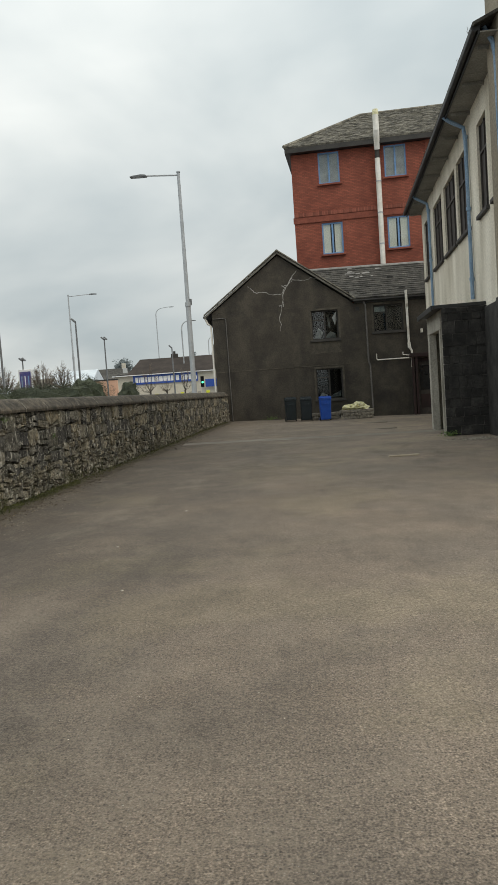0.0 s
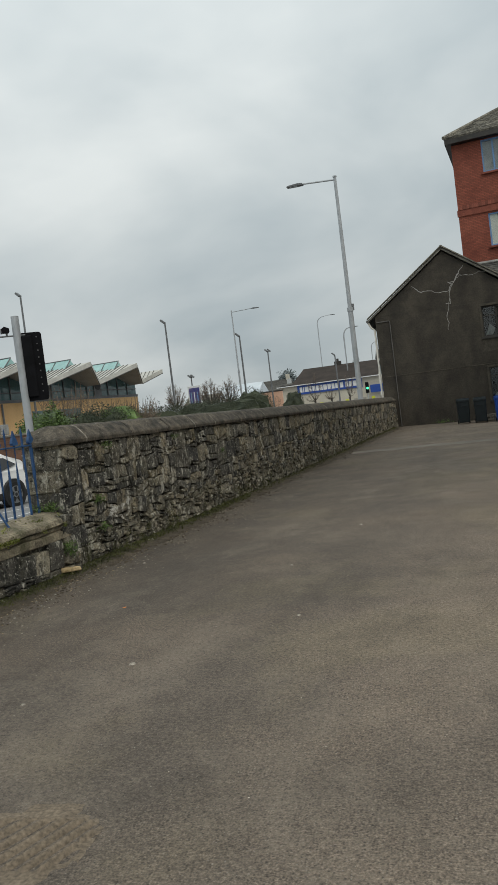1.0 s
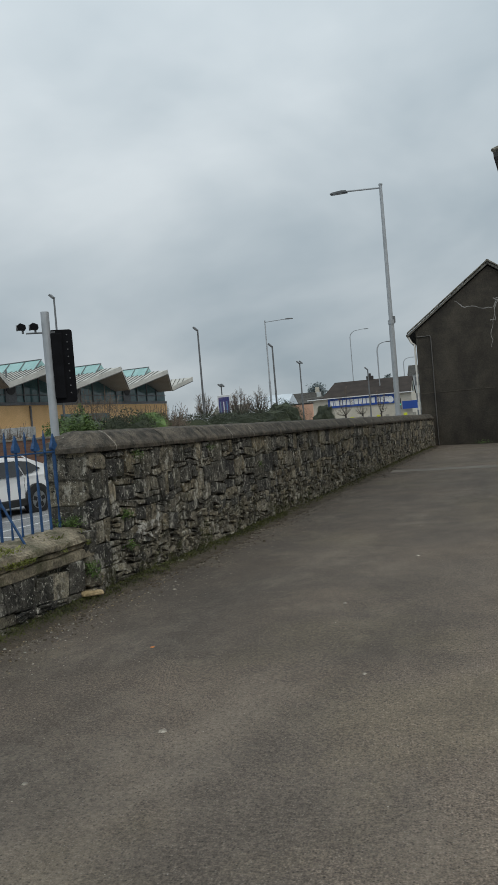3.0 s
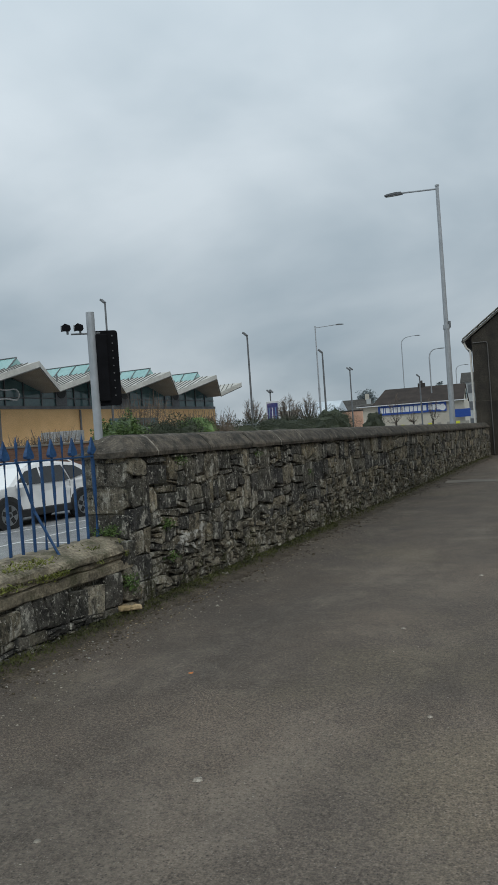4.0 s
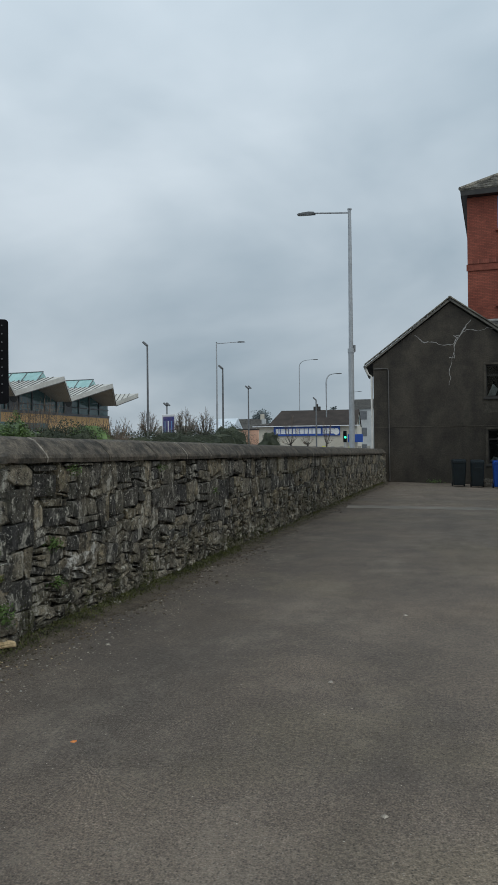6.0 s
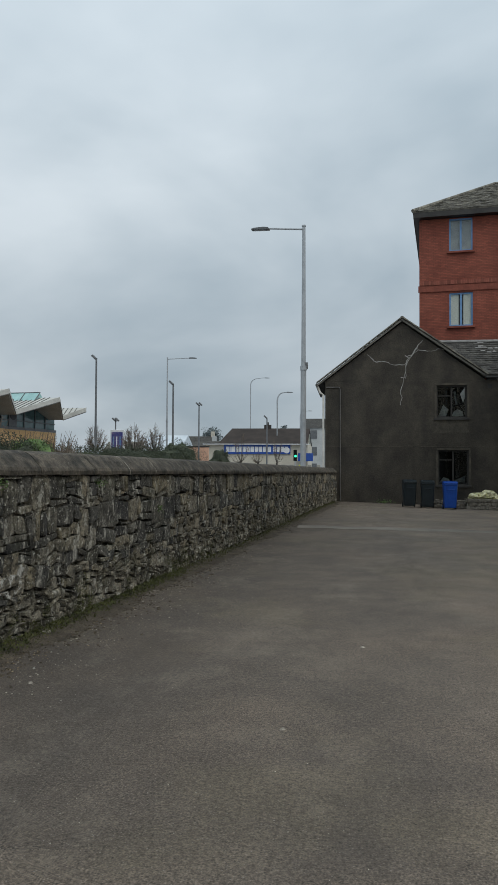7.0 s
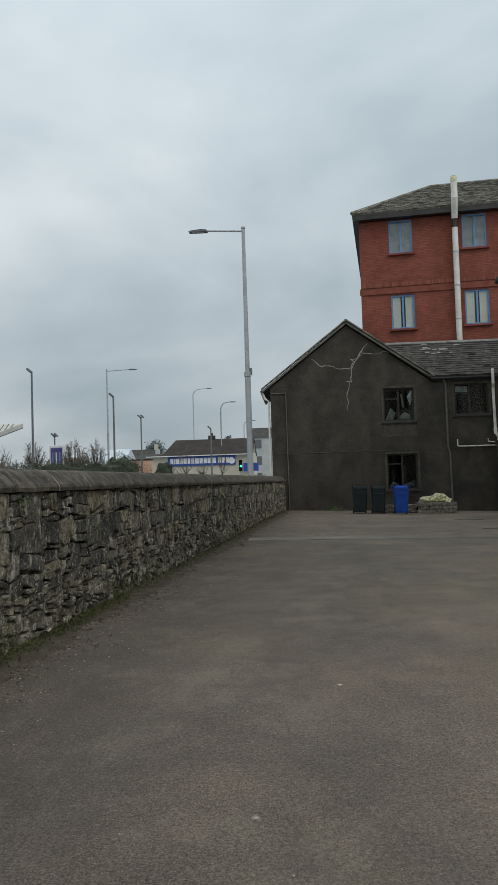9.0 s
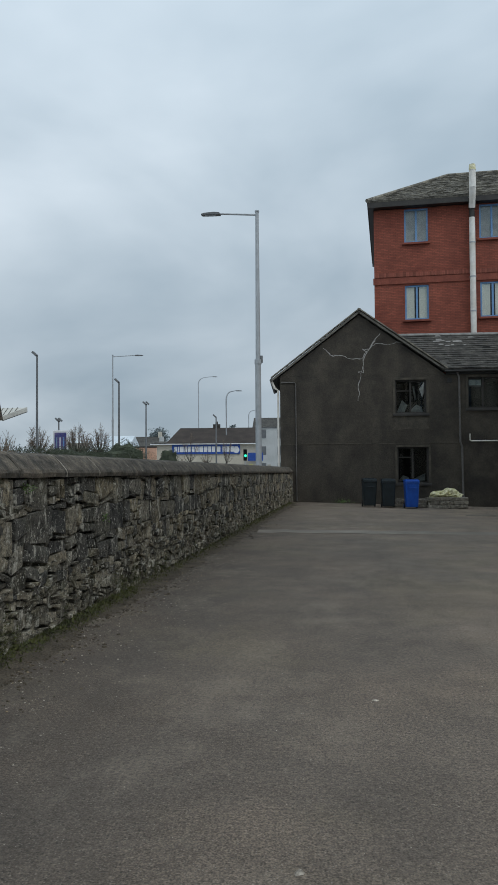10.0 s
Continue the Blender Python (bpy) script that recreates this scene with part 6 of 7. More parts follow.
bm = bmesh.new()
for _ in range(520):
    y = rng.uniform(-3.5, 3.2) if rng.random() < 0.75 else rng.uniform(3.2, 14)
    x = wall_x(y) + 0.12 + abs(rng.gauss(0.0, 0.28))
    chip(bm, Vector((x, y, yard_z(x, y) + 0.012)), rng.uniform(0.004, 0.013), rng, 0.25)
tagged(part("dead_leaves", bm, M_DEADLEAF), "small dry buff leaves and chips by the wall", "leaves", kind="stuff")

bm = bmesh.new()
for _ in range(30):
    y = rng.gauss(1.1, 0.9)
    x = wall_x(y) + 0.2 + abs(rng.gauss(0.0, 0.25))
    chip(bm, Vector((x, y, yard_z(x, y) + 0.01)), rng.uniform(0.005, 0.015), rng, 0.35)
tagged(part("pale_chips", bm, M_CONCRETE), "scattered white chips and paper scraps by the pier", "litter", kind="stuff")

# single stones and scraps lying about
for x, y, s, mm, lab, flat in ((-0.84, 2.26, 0.03, M_GRIT, "flat pale stone chip on the tarmac", 0.4), (0.467, -1.207, 0.035, M_GRIT, "flat pale stone chip on the tarmac", 0.25), (1.454, -0.246, 0.022, M_GRIT, "flat pale stone chip on the tarmac", 0.3), (1.566, 3.717, 0.025, M_GRIT, "flat pale stone chip on the tarmac", 0.3), (-0.245, 0.304, 0.024, M_ORANGELEAF, "small orange scrap on the tarmac", 0.15), (1.052, 1.582, 0.03, M_GRIT, "flat pale stone chip on the tarmac", 0.2), (0.015, -1.855, 0.022, M_PALE, "flat pale stone chip on the tarmac", 0.3)):
    bm = bmesh.new()
    chip(bm, Vector((0, 0, 0.002)), s, rng, flat)
    ob = part("stone_chip" if mm is M_GRIT else "scrap", bm, mm)
    ob.location = (x, y, yard_z(x, y))
    tagged(ob, lab, "stone" if mm is M_GRIT else "litter", "stones lying about" if mm is M_GRIT else "")
bm = boxed(-0.14, 0.14, -0.05, 0.05, 0, 0.025, 0.008)
for v in bm.verts:
    v.co += Vector((noise.noise(v.co * 11), noise.noise(v.co * 11 + Vector((4, 0, 0))), 0)) * 0.03
ob = part("flat_stone", bm, M_PALE)
ob.matrix_basis = pose(-1.42, 3.72, 0.012, 3, 0, 48)
tagged(ob, "flat pale grey stone lying at the wall foot", "stone")
bm = boxed(-0.13, 0.13, -0.06, 0.06, 0, 0.05, 0.015)
for v in bm.verts:
    v.co += Vector((noise.noise(v.co * 9), noise.noise(v.co * 9 + Vector((5, 0, 0))), 0)) * 0.03
ob = part("loose_stone", bm, M_BUFFSTONE)
ob.matrix_basis = pose(-1.575, 1.83, 0.055, 0, 6, 74)
tagged(ob, "loose buff stone lying at the wall foot", "stone")
for x, y, ln, w, rz in ((5.47, 8.98, 0.6, 0.16, 4), (6.6, 18.5, 0.7, 0.2, 3), (6.9, 23.0, 0.9, 0.3, 2)):
    bm = boxed(-ln / 2, ln / 2, -w / 2, w / 2, 0.0, 0.03, 0.006)
    ob = part("plank", bm, M_PLANK if y < 10 else M_STRIP)
    ob.matrix_basis = pose(x, y, yard_z(x, y) - 0.002, 0, 0, rz)
    tagged(ob, "short weathered board lying on the tarmac" if y < 10 else "pale concrete slab set in the tarmac", "plank" if y < 10 else "slab")
bm = bmesh.new()
for _ in range(140):
    chip(bm, Vector((rng.gauss(7.75, 0.3), rng.gauss(11.9, 0.16), 0)), rng.uniform(0.015, 0.05), rng)
tagged(part("rubble_scatter", bm, M_PALE), "pale broken rubble on the tarmac by the wall", "rubble", kind="stuff")
bm = bmesh.new()
leaf_cloud(bm, (7.42, 13.2, 0.05), 0.3, 0.25, 0.1, 160, 0.03, rng, 0.1)
leaf_cloud(bm, (2.9, 28.9, 0.1), 0.5, 0.25, 0.12, 160, 0.03, rng, 0.1)
tagged(part("weeds", bm, M_WEED), "low green weeds at the foot of the walls", "weeds", kind="stuff")

# muddy tyre print
bm = bmesh.new()
NG = 44
tp = {}
for i in range(NG + 1):
    for j in range(NG + 1):
        u, v = i / NG * 2 - 1, j / NG * 2 - 1
        edge = 1 - math.hypot(u, v) + 0.35 * noise.noise(Vector((u * 2, v * 2, 3))) + 0.12 * noise.noise(Vector((u * 8, v * 8, 1)))
        hgt = min(max(edge * 0.03, -0.006), 0.005) + (0.016 * math.sin(30 * (u * 0.75 - v * 0.35 + 0.12 * u * u)) if abs(v) < 0.55 and edge > 0.12 else 0)
        tp[i, j] = bm.verts.new((0.86 + 0.30 * u, -3.28 + 0.30 * v, hgt))
for i in range(NG):
    for j in range(NG):
        q = (tp[i, j], tp[i + 1, j], tp[i + 1, j + 1], tp[i, j + 1])
        if max(p.co.z for p in q) > -0.004:
            bm.faces.new(q)
tagged(part("tyre_print", bm, M_DUST, smooth=True), "muddy tyre tread print on the tarmac", "tyre print", kind="stuff")

# ---- street lamps ----
def street_lamp(x, y, h, arm, side, base=-0.2, r=0.095, curved=False, group="street lamps", label="tall galvanised street lamp with a flat head"):
    ob = root("street_lamp", (x, y, base), 0, label, "street lamp", group)
    h = h - base
    if curved:
        pts = [(0, 0, 0), (0, 0, h - 1.0)] + [(side * arm * (1 - math.cos(a)) * 0.5, 0, h - 1.0 + 0.9 * math.sin(a)) for a in (0.4, 0.8, 1.2, 1.57)] + [(side * arm, 0, h)]
        part("pole", tubed(pts, r, 10, r * 0.5), M_GALV, ob)
    else:
        part("pole", tubed([(0, 0, 0), (0, 0, h * 0.5)], r, 12, r * 0.95), M_GALV, ob)
        part("upper_pole", tubed([(0, 0, h * 0.5), (0, 0, h)], r * 0.78, 12, r * 0.55), M_GALV, ob)
        part("collar", tubed([(0, 0, h * 0.495), (0, 0, h * 0.51)], r * 1.15, 12), M_GALV, ob)
        part("arm", tubed([(0, 0, h - 0.12), (side * arm, 0, h - 0.04)], 0.035, 8), M_GALV, ob)
        part("cap", tubed([(0, 0, h - 0.02), (0, 0, h + 0.03)], r * 0.75, 10), M_GALV, ob)
    bm = bmesh.new()
    prism(bm, [(side * (arm - 0.15), h - 0.09), (side * (arm - 0.1), h - 0.02), (side * (arm + 0.1), h + 0.0), (side * (arm + 0.45), h - 0.03), (side * (arm + 0.55), h - 0.065), (side * (arm + 0.5), h - 0.09)], "y", -0.12, 0.12)
    hd = part("head", bm, M_DARKSTEEL, ob)
    part("lens", boxed(min(side * (arm + 0.0), side * (arm + 0.42)), max(side * arm, side * (arm + 0.42)), -0.09, 0.09, h - 0.105, h - 0.091, 0.004), M_GALV, hd)
    return ob


sl = street_lamp(-0.265, 25.145, 10.62, 1.45, -1, r=0.11, label="tall galvanised street lamp behind the stone wall")
part("sensor", tubed([(0.12, 0, 5.4), (0.12, 0, 5.65)], 0.05, 8), M_DARKSTEEL, sl)
street_lamp(-13.99, 59.56, 10.74, 2.0, 1)
street_lamp(-6.5, 80, 9.75, 1.2, 1, curved=True, label="grey street lamp with a curved arm")
street_lamp(-12.8, 105, 14.3, 2.2, 1, curved=True, r=0.08, label="grey street lamp with a curved arm")
street_lamp(-7.2, 130, 11.3, 1.6, 1, curved=True, label="grey street lamp with a curved arm")


def floodlight(x, y, h, heads=1, base=-0.2):
    ob = root("floodlight_mast", (x, y, base), 0, "slim dark floodlight mast", "floodlight", "floodlight masts")
    h -= base
    part("pole", tubed([(0, 0, 0), (0, 0, h - 0.1)], 0.09, 10, 0.06), M_DARKSTEEL, ob)
    for k in range(heads):
        o = 0.28 * k
        bm = boxed(-0.22, 0.16, -0.16, 0.16, -0.08, 0.06, 0.02, Matrix.Translation((-0.12 + o, 0, h)) @ Euler((0, 0.75, 0)).to_matrix().to_4x4())
        part("head", bm, M_DARKSTEEL, ob)
        part("bracket", tubed([(0, 0, h - 0.2), (-0.1 + o, 0, h - 0.02)], 0.03, 6), M_DARKSTEEL, ob)


floodlight(-15.38, 45.4, 8.76)
floodlight(-11.5, 51.3, 7.65)
floodlight(-12.8, 67.4, 7.4, 2)
floodlight(-6.55, 70, 6.3)
floodlight(-23.4, 40, 11.3)
floodlight(-19.3, 62, 5.6, 2)

# ---- traffic signal seen from behind ----
sig = root("traffic_signal", (-4.31, 6.09, road_z(-4.31, 6.09)), 0, "grey traffic signal pole with a black backing board and two detectors", "traffic signal")
rzs = road_z(-4.31, 6.09)
part("pole", tubed([(0, 0, 0), (0, 0, 3.78 - rzs)], 0.068, 16), M_GALV, sig)
VA = Vector((0.86, 0.5, 0)).normalized()
VB = Vector((-VA.y, VA.x, 0))
SM = Matrix(((VA.x, VB.x, 0, 0), (VA.y, VB.y, 0, 0), (0, 0, 1, -rzs), (0, 0, 0, 1)))
outline = []
for cx, cz, a0 in ((0.36, 3.43, 0), (0.08, 3.43, 90), (0.08, 2.32, 180), (0.36, 2.32, 270)):
    outline += [(cx + 0.05 * math.cos(radians(a0 + q * 30)), cz + 0.05 * math.sin(radians(a0 + q * 30))) for q in range(4)]
bm = prism(bmesh.new(), outline, "y", 0.0, 0.03)
bmesh.ops.transform(bm, matrix=SM, verts=bm.verts)
bd = part("backing_board", bm, M_SIGNAL, sig)
part("signal_body", boxed(0.06, 0.24, -0.05, -0.003, 2.34, 3.42, 0.015, SM), M_SIGNAL, sig)
for k in range(9):
    part("rivet", boxed(0.31, 0.33, -0.012, -0.002, 2.42 + 0.12 * k, 2.44 + 0.12 * k, 0.004, SM), M_STEELDOT, bd)
for z in (2.4, 3.3):
    part("bracket", boxed(0.0, 0.12, -0.03, 0.03, z, z + 0.05, 0.006, SM), M_DARKSTEEL, sig)
part("cross_arm", tubed([SM @ Vector((-0.32, 0, 3.44)), SM @ Vector((0.14, 0, 3.44))], 0.014, 8), M_DARKSTEEL, sig)
for x in (-0.37, -0.17):
    bm = bmesh.new()
    prism(bm, [(-0.075, 3.50), (-0.085, 3.57), (-0.03, 3.61), (0.05, 3.575), (0.055, 3.53), (0.03, 3.495)], "y", -0.05, 0.05)
    bmesh.ops.transform(bm, matrix=SM @ Matrix.Translation((x, 0, 0)), verts=bm.verts)
    dt = part("detector", bm, M_SIGNAL, sig, "black detector head")
    part("detector_lens", tubed([SM @ Vector((x - 0.075, 0, 3.535)), SM @ Vector((x - 0.1, 0, 3.535))], 0.05, 10), M_DARKSTEEL, dt)
    part("detector_stem", tubed([SM @ Vector((x, 0, 3.44)), SM @ Vector((x, 0, 3.5))], 0.018, 8), M_DARKSTEEL, dt)

# ---- parked white car ----
def build_car():
    car = root("car", (0, 0, 0), 0, "parked white estate car with black wheel arches and roof rails", "car")
    prof = [(-2.2, 0.42), (-2.25, 0.62), (-2.15, 0.86), (-1.25, 1.04), (-0.65, 1.46), (-0.1, 1.56), (0.6, 1.57), (1.2, 1.5), (1.75, 1.3), (2.05, 1.02), (2.15, 0.8), (2.2, 0.42)]
    bm = bmesh.new()
    rings = []
    for f, zz in ((-1.0, 0), (-0.97, 1), (-0.5, 2), (0.5, 2), (0.97, 1), (1.0, 0)):
        ring = []
        for x, z in prof:
            w = 0.88 if z < 1.0 else 0.88 - (z - 1.0) * 0.42
            if abs(x) > 2.0:
                w -= 0.08
            top = 0.02 * (zz == 2) if z > 0.8 else 0
            ring.append(bm.verts.new((x, f * w, z + top)))
        rings.append(ring)
    n = len(prof)
    for a, b in zip(rings, rings[1:]):
        for q in range(n):
            bm.faces.new((a[q], a[(q + 1) % n], b[(q + 1) % n], b[q]))
    bm.faces.new(rings[0])
    bm.faces.new(rings[-1])
    part("body", bm, M_CARWHITE, car, smooth=False)
    part("sill_trim", boxed(-2.18, 2.18, -0.87, 0.87, 0.24, 0.44, 0.03), M_BLACKTRIM, car, "black lower trim")
    for s in (-1, 1):
        for pts in (((-1.05, 1.04), (-0.6, 1.38), (-0.16, 1.46), (-0.16, 1.05)), ((-0.09, 1.05), (-0.09, 1.465), (0.68, 1.47), (0.8, 1.07)), ((0.87, 1.08), (0.76, 1.465), (1.15, 1.42), (1.52, 1.2))):
            bm = bmesh.new()
            out, inn = [], []
            for x, z in pts:
                w = 0.88 - (z - 1.0) * 0.42
                out.append(bm.verts.new((x, s * (w + 0.006), z)))
                inn.append(bm.verts.new((x, s * (w - 0.02), z)))
            bm.faces.new(out)
            bm.faces.new(inn)
            for q in range(4):
                bm.faces.new((out[q], out[(q + 1) % 4], inn[(q + 1) % 4], inn[q]))
            part("side_window", bm, M_CARGLASS, car)
        part("roof_rail", tubed([(-0.5, s * 0.62, 1.5), (-0.3, s * 0.62, 1.61), (1.0, s * 0.62, 1.6), (1.3, s * 0.62, 1.46)], 0.018, 6), M_CARWHITE, car)
        part("mirror", boxed(-1.05, -0.85, s * 0.98 - 0.1, s * 0.98 + 0.1, 0.98, 1.12, 0.03), M_CARWHITE, car)
        for x in (-0.35, 0.65):
            part("door_handle", boxed(x, x + 0.16, s * 0.895 - 0.015, s * 0.895 + 0.015, 0.84, 0.87, 0.006), M_CARWHITE, car)
        for x in (-0.13, 0.78):
            part("door_seam", boxed(x, x + 0.012, s * 0.884 - 0.003, s * 0.884 + 0.003, 0.46, 1.03), M_BLACKTRIM, car)
        part("tail_lamp", boxed(2.0, 2.2, s * 0.72 - 0.08, s * 0.72 + 0.08, 0.8, 0.98, 0.02), M_TAIL, car)
        part("headlamp", boxed(-2.2, -1.95, s * 0.65 - 0.12, s * 0.65 + 0.12, 0.7, 0.82, 0.02), M_GALV, car)
        for x in (-1.29, 1.27):
            part("wheel_arch", tubed([(x, s * 0.70, 0.38), (x, s * 0.89, 0.38)], 0.43, 20), M_BLACKTRIM, car)
            wh = part("wheel", tubed([(x, s * 0.68, 0.35), (x, s * 0.895, 0.35)], 0.35, 24), M_RUBBER, car)
            part("rim", tubed([(x, s * 0.88, 0.35), (x, s * 0.902, 0.35)], 0.25, 20), M_ALLOY, wh)
            part("hub", tubed([(x, s * 0.9, 0.35), (x, s * 0.908, 0.35)], 0.05, 12), M_BLACKTRIM, wh)
            for q in range(5):
                a = 2 * math.pi * q / 5
                part("spoke_gap", boxed(-0.055, 0.055, -0.004, 0.004, 0.085, 0.225, 0.004, Matrix.Translation((x, s * 0.904, 0.35)) @ Euler((0, a, 0)).to_matrix().to_4x4()), M_RUBBER, wh)
    part("rear_window", boxed(1.66, 1.7, -0.6, 0.6, 1.02, 1.3, 0.005, Matrix.Translation((0.12, 0, 0)) @ Matrix.Translation((1.68, 0, 1.16)) @ Euler((0, -0.9, 0)).to_matrix().to_4x4() @ Matrix.Translation((-1.68, 0, -1.16))), M_CARGLASS, car)
    return car


car = build_car()
CAR_XY = (-10.35, 12.24)
car.matrix_basis = pose(*CAR_XY, road_z(*CAR_XY) - 0.01, 0, 0, 77.7)
car2 = copy_thing(car, pose(-16.5, 13.2, road_z(-16.5, 13.2) - 0.01, 0, 0, 68))
tagged(car2, "white estate car parked in the next bay")

# ---- leisure building with folded canopies ----
LB = Vector((-24.15, 35.05, 0))
LD = Vector((0.1415, 0.9899, 0)).normalized()
LN = Vector((LD.y, -LD.x, 0))
leis = root("leisure_building", tuple(LB - LN * 1.2), math.degrees(math.atan2(LD.y, LD.x)) - 90, "low buff brick hall with folded pale metal canopies and green skylights", "building")
# own frame: x out of the facade, y along it
BAY = 6.61
Y_A, Y_B = -3 * BAY, 3 * BAY + 0.95
part("brick_wall", boxed(-14, 0, Y_A, Y_B, -0.3, 4.15), M_BUFF, leis, "buff brick lower wall")
part("band", boxed(-0.01, 0.05, Y_A, Y_B, 4.155, 4.35), M_MULLION, leis)
part("clerestory", boxed(-14, -0.06, Y_A, Y_B - 0.1, 4.36, 5.3), M_TEAL, leis, "dark teal clerestory glazing")
for k in range(int((Y_B - Y_A) / 1.5)):
    y = Y_A + 1.5 * k
    part("mullion", boxed(-0.058, 0.02, y, y + 0.07, 4.36, 6.4), M_MULLION, leis)
part("transom", boxed(-0.058, 0.015, Y_A, Y_B - 0.1, 4.8, 4.86), M_MULLION, leis)
T_Z, P_Z = 5.15, 6.32
for k in range(-3, 4):
    y0 = k * BAY
    ym, y1 = y0 + BAY / 2, y0 + BAY
    last = k == 3
    # glazed gable under the fold
    if not last:
        bm = bmesh.new()
        prism(bm, [(y0 + 0.1, 5.31), (y1 - 0.1, 5.31), (ym, P_Z - 0.2)], "x", -0.4, -0.06)
        part("gable_glazing", bm, M_TEAL, leis)
        part("round_vent", tubed([(-0.05, y0 + 1.45, 5.25), (0.06, y0 + 1.45, 5.25)], 0.42, 20), M_GUTTER, leis)
        part("vent_panel", boxed(-0.055, 0.03, y0 + 0.95, y0 + 1.95, 4.37, 5.75), M_MULLION, leis)
    xt, xp = 1.2, 2.8
    for a, b, near in ((y0, ym, True), (y1, ym, False)):
        if last and not near:
            continue
        if last:
            b = y0 + BAY * 0.13
        zt = T_Z
        zp = P_Z if not last else T_Z + (P_Z - T_Z) * 0.6
        bm = bmesh.new()
        slab(bm, [(xt, a, zt + 0.3), (xp, b, zp + 0.3), (-14, b, zp + 0.3), (-14, a, zt + 0.3)], 0.1)
        rf = part("canopy_roof", bm, M_ROOFMETAL, leis, "pale ribbed metal roof fold")
        # edge board
        bm = bmesh.new()
        vs = [bm.verts.new(p) for p in ((xt + 0.02, a, zt - 0.02), (xp + 0.02, b, zp - 0.02), (xp + 0.02, b, zp + 0.33), (xt + 0.02, a, zt + 0.33))]
        vs2 = [bm.verts.new(v.co + Vector((-0.08, 0, 0))) for v in vs]
        bm.faces.new(vs)
        bm.faces.new(vs2)
        for q in range(4):
            bm.faces.new((vs[q], vs[(q + 1) % 4], vs2[(q + 1) % 4], vs2[q]))
        part("edge_board", bm, M_ROOFMETAL, rf)
        part("drip_trim", tubed([(xt + 0.03, a, zt - 0.03), (xp + 0.03, b, zp - 0.03)], 0.035, 6), M_ROOFRIB, rf)
        bm = bmesh.new()
        slab(bm, [(xt - 0.07, a, zt + 0.02), (xp - 0.07, b, zp + 0.02), (-0.2, b, zp + 0.02), (-0.2, a, zt + 0.02)], 0.04)
        part("soffit", bm, M_CANOPYSOFFIT, rf)
        if near:
            for q in range(2, 24):
                x = xp - 0.4 * q
                f = 0.0 if x < xt else (x - xt) / (xp - xt)
                p0 = Vector((x, a + (b - a) * f, zt + 0.33 + (zp - zt) * f))
                p1 = Vector((x, b, zp + 0.33))
                if (p1 - p0).length > 0.3:
                    part("rib", tubed([p0, p0 + (p1 - p0) * 0.97], 0.026, 6), M_ROOFRIB, rf)
    if not last:
        bm = bmesh.new()
        prism(bm, [(ym - 0.7, P_Z + 0.05), (ym + 0.7, P_Z + 0.05), (ym, P_Z + 0.7)], "x", -12, 1.1)
        sk = part("skylight", bm, M_SKYLIGHT, leis, "green glazed ridge skylight")
        for q in range(10):
            x = 1.13 - 1.3 * q
            part("glazing_bar", tubed([(x, ym - 0.72, P_Z + 0.08), (x, ym, P_Z + 0.72)], 0.035, 6), M_MULLION, sk)
        part("ridge_bar", tubed([(-12, ym, P_Z + 0.72), (1.13, ym, P_Z + 0.72)], 0.04, 6), M_MULLION, sk)
# script lettering, unreadable: plain wavy strokes
for y, z, ln in ((-6.4, 4.75, 2.2), (-6.4, 3.8, 2.4), (-6.2, 2.95, 1.6)):
    pts = [(0.09, y + ln * q / 24, z + 0.16 * math.sin(q * 1.7) + 0.06 * math.sin(q * 0.6)) for q in range(25)]
    part("sign_stroke", tubed(pts, 0.04, 6), M_SIGNWHITE, leis)
part("sign_outline", tubed([(0.12, -3.4 + 1.1 * math.cos(a), 5.0 + 0.35 * math.sin(a) + 0.1 * math.sin(3 * a)) for a in (2 * math.pi * q / 20 for q in range(21))], 0.05, 6), M_SIGNWHITE, leis)
part("service_door", boxed(0.002, 0.06, -8.2, -5.9, -0.2, 2.9), M_FASCIA, leis, "grey roller shutter")
for y in (-3.9, 3.1, 8.6):
    part("downpipe", tubed([(0.08, y, 4.1), (0.08, y, -0.2)], 0.07, 8), M_DARKSTEEL, leis)
part("dark_window", boxed(0.003, 0.05, 6.2, 12.0, 2.9, 3.5), M_TEAL, leis)

# low brick wall along the car park
gw = root("garden_wall", (-13.2, 19.6, -0.25), -6, "low brown brick wall along the car park", "wall", kind="structure")
part("wall", boxed(-6.0, 4.6, 0, 0.22, 0, 2.02), M_BROWNBRICK, gw)
part("cap", boxed(-6.03, 4.63, -0.04, 0.26, 2.022, 2.1, 0.012), M_STRIP, gw)

# stack of pale blocks by the hall
stk = root("block_stack", (-17.9, 25.6, -0.2), 12, "stack of pale wrapped building blocks behind the fence", "pallet stack")
for k in range(5):
    for q in range(3):
        part("block", boxed(-0.9 + 0.61 * q, -0.9 + 0.61 * q + 0.59, -0.4, 0.4, 0.15 + 0.5 * k, 0.15 + 0.5 * k + 0.48, 0.02), M_PALEBLOCK, stk)
part("pallet", boxed(-0.95, 0.95, -0.45, 0.45, 0.0, 0.149, 0.01), M_PLANK, stk)

# ---- planting across the road ----
rng = random.Random(77)


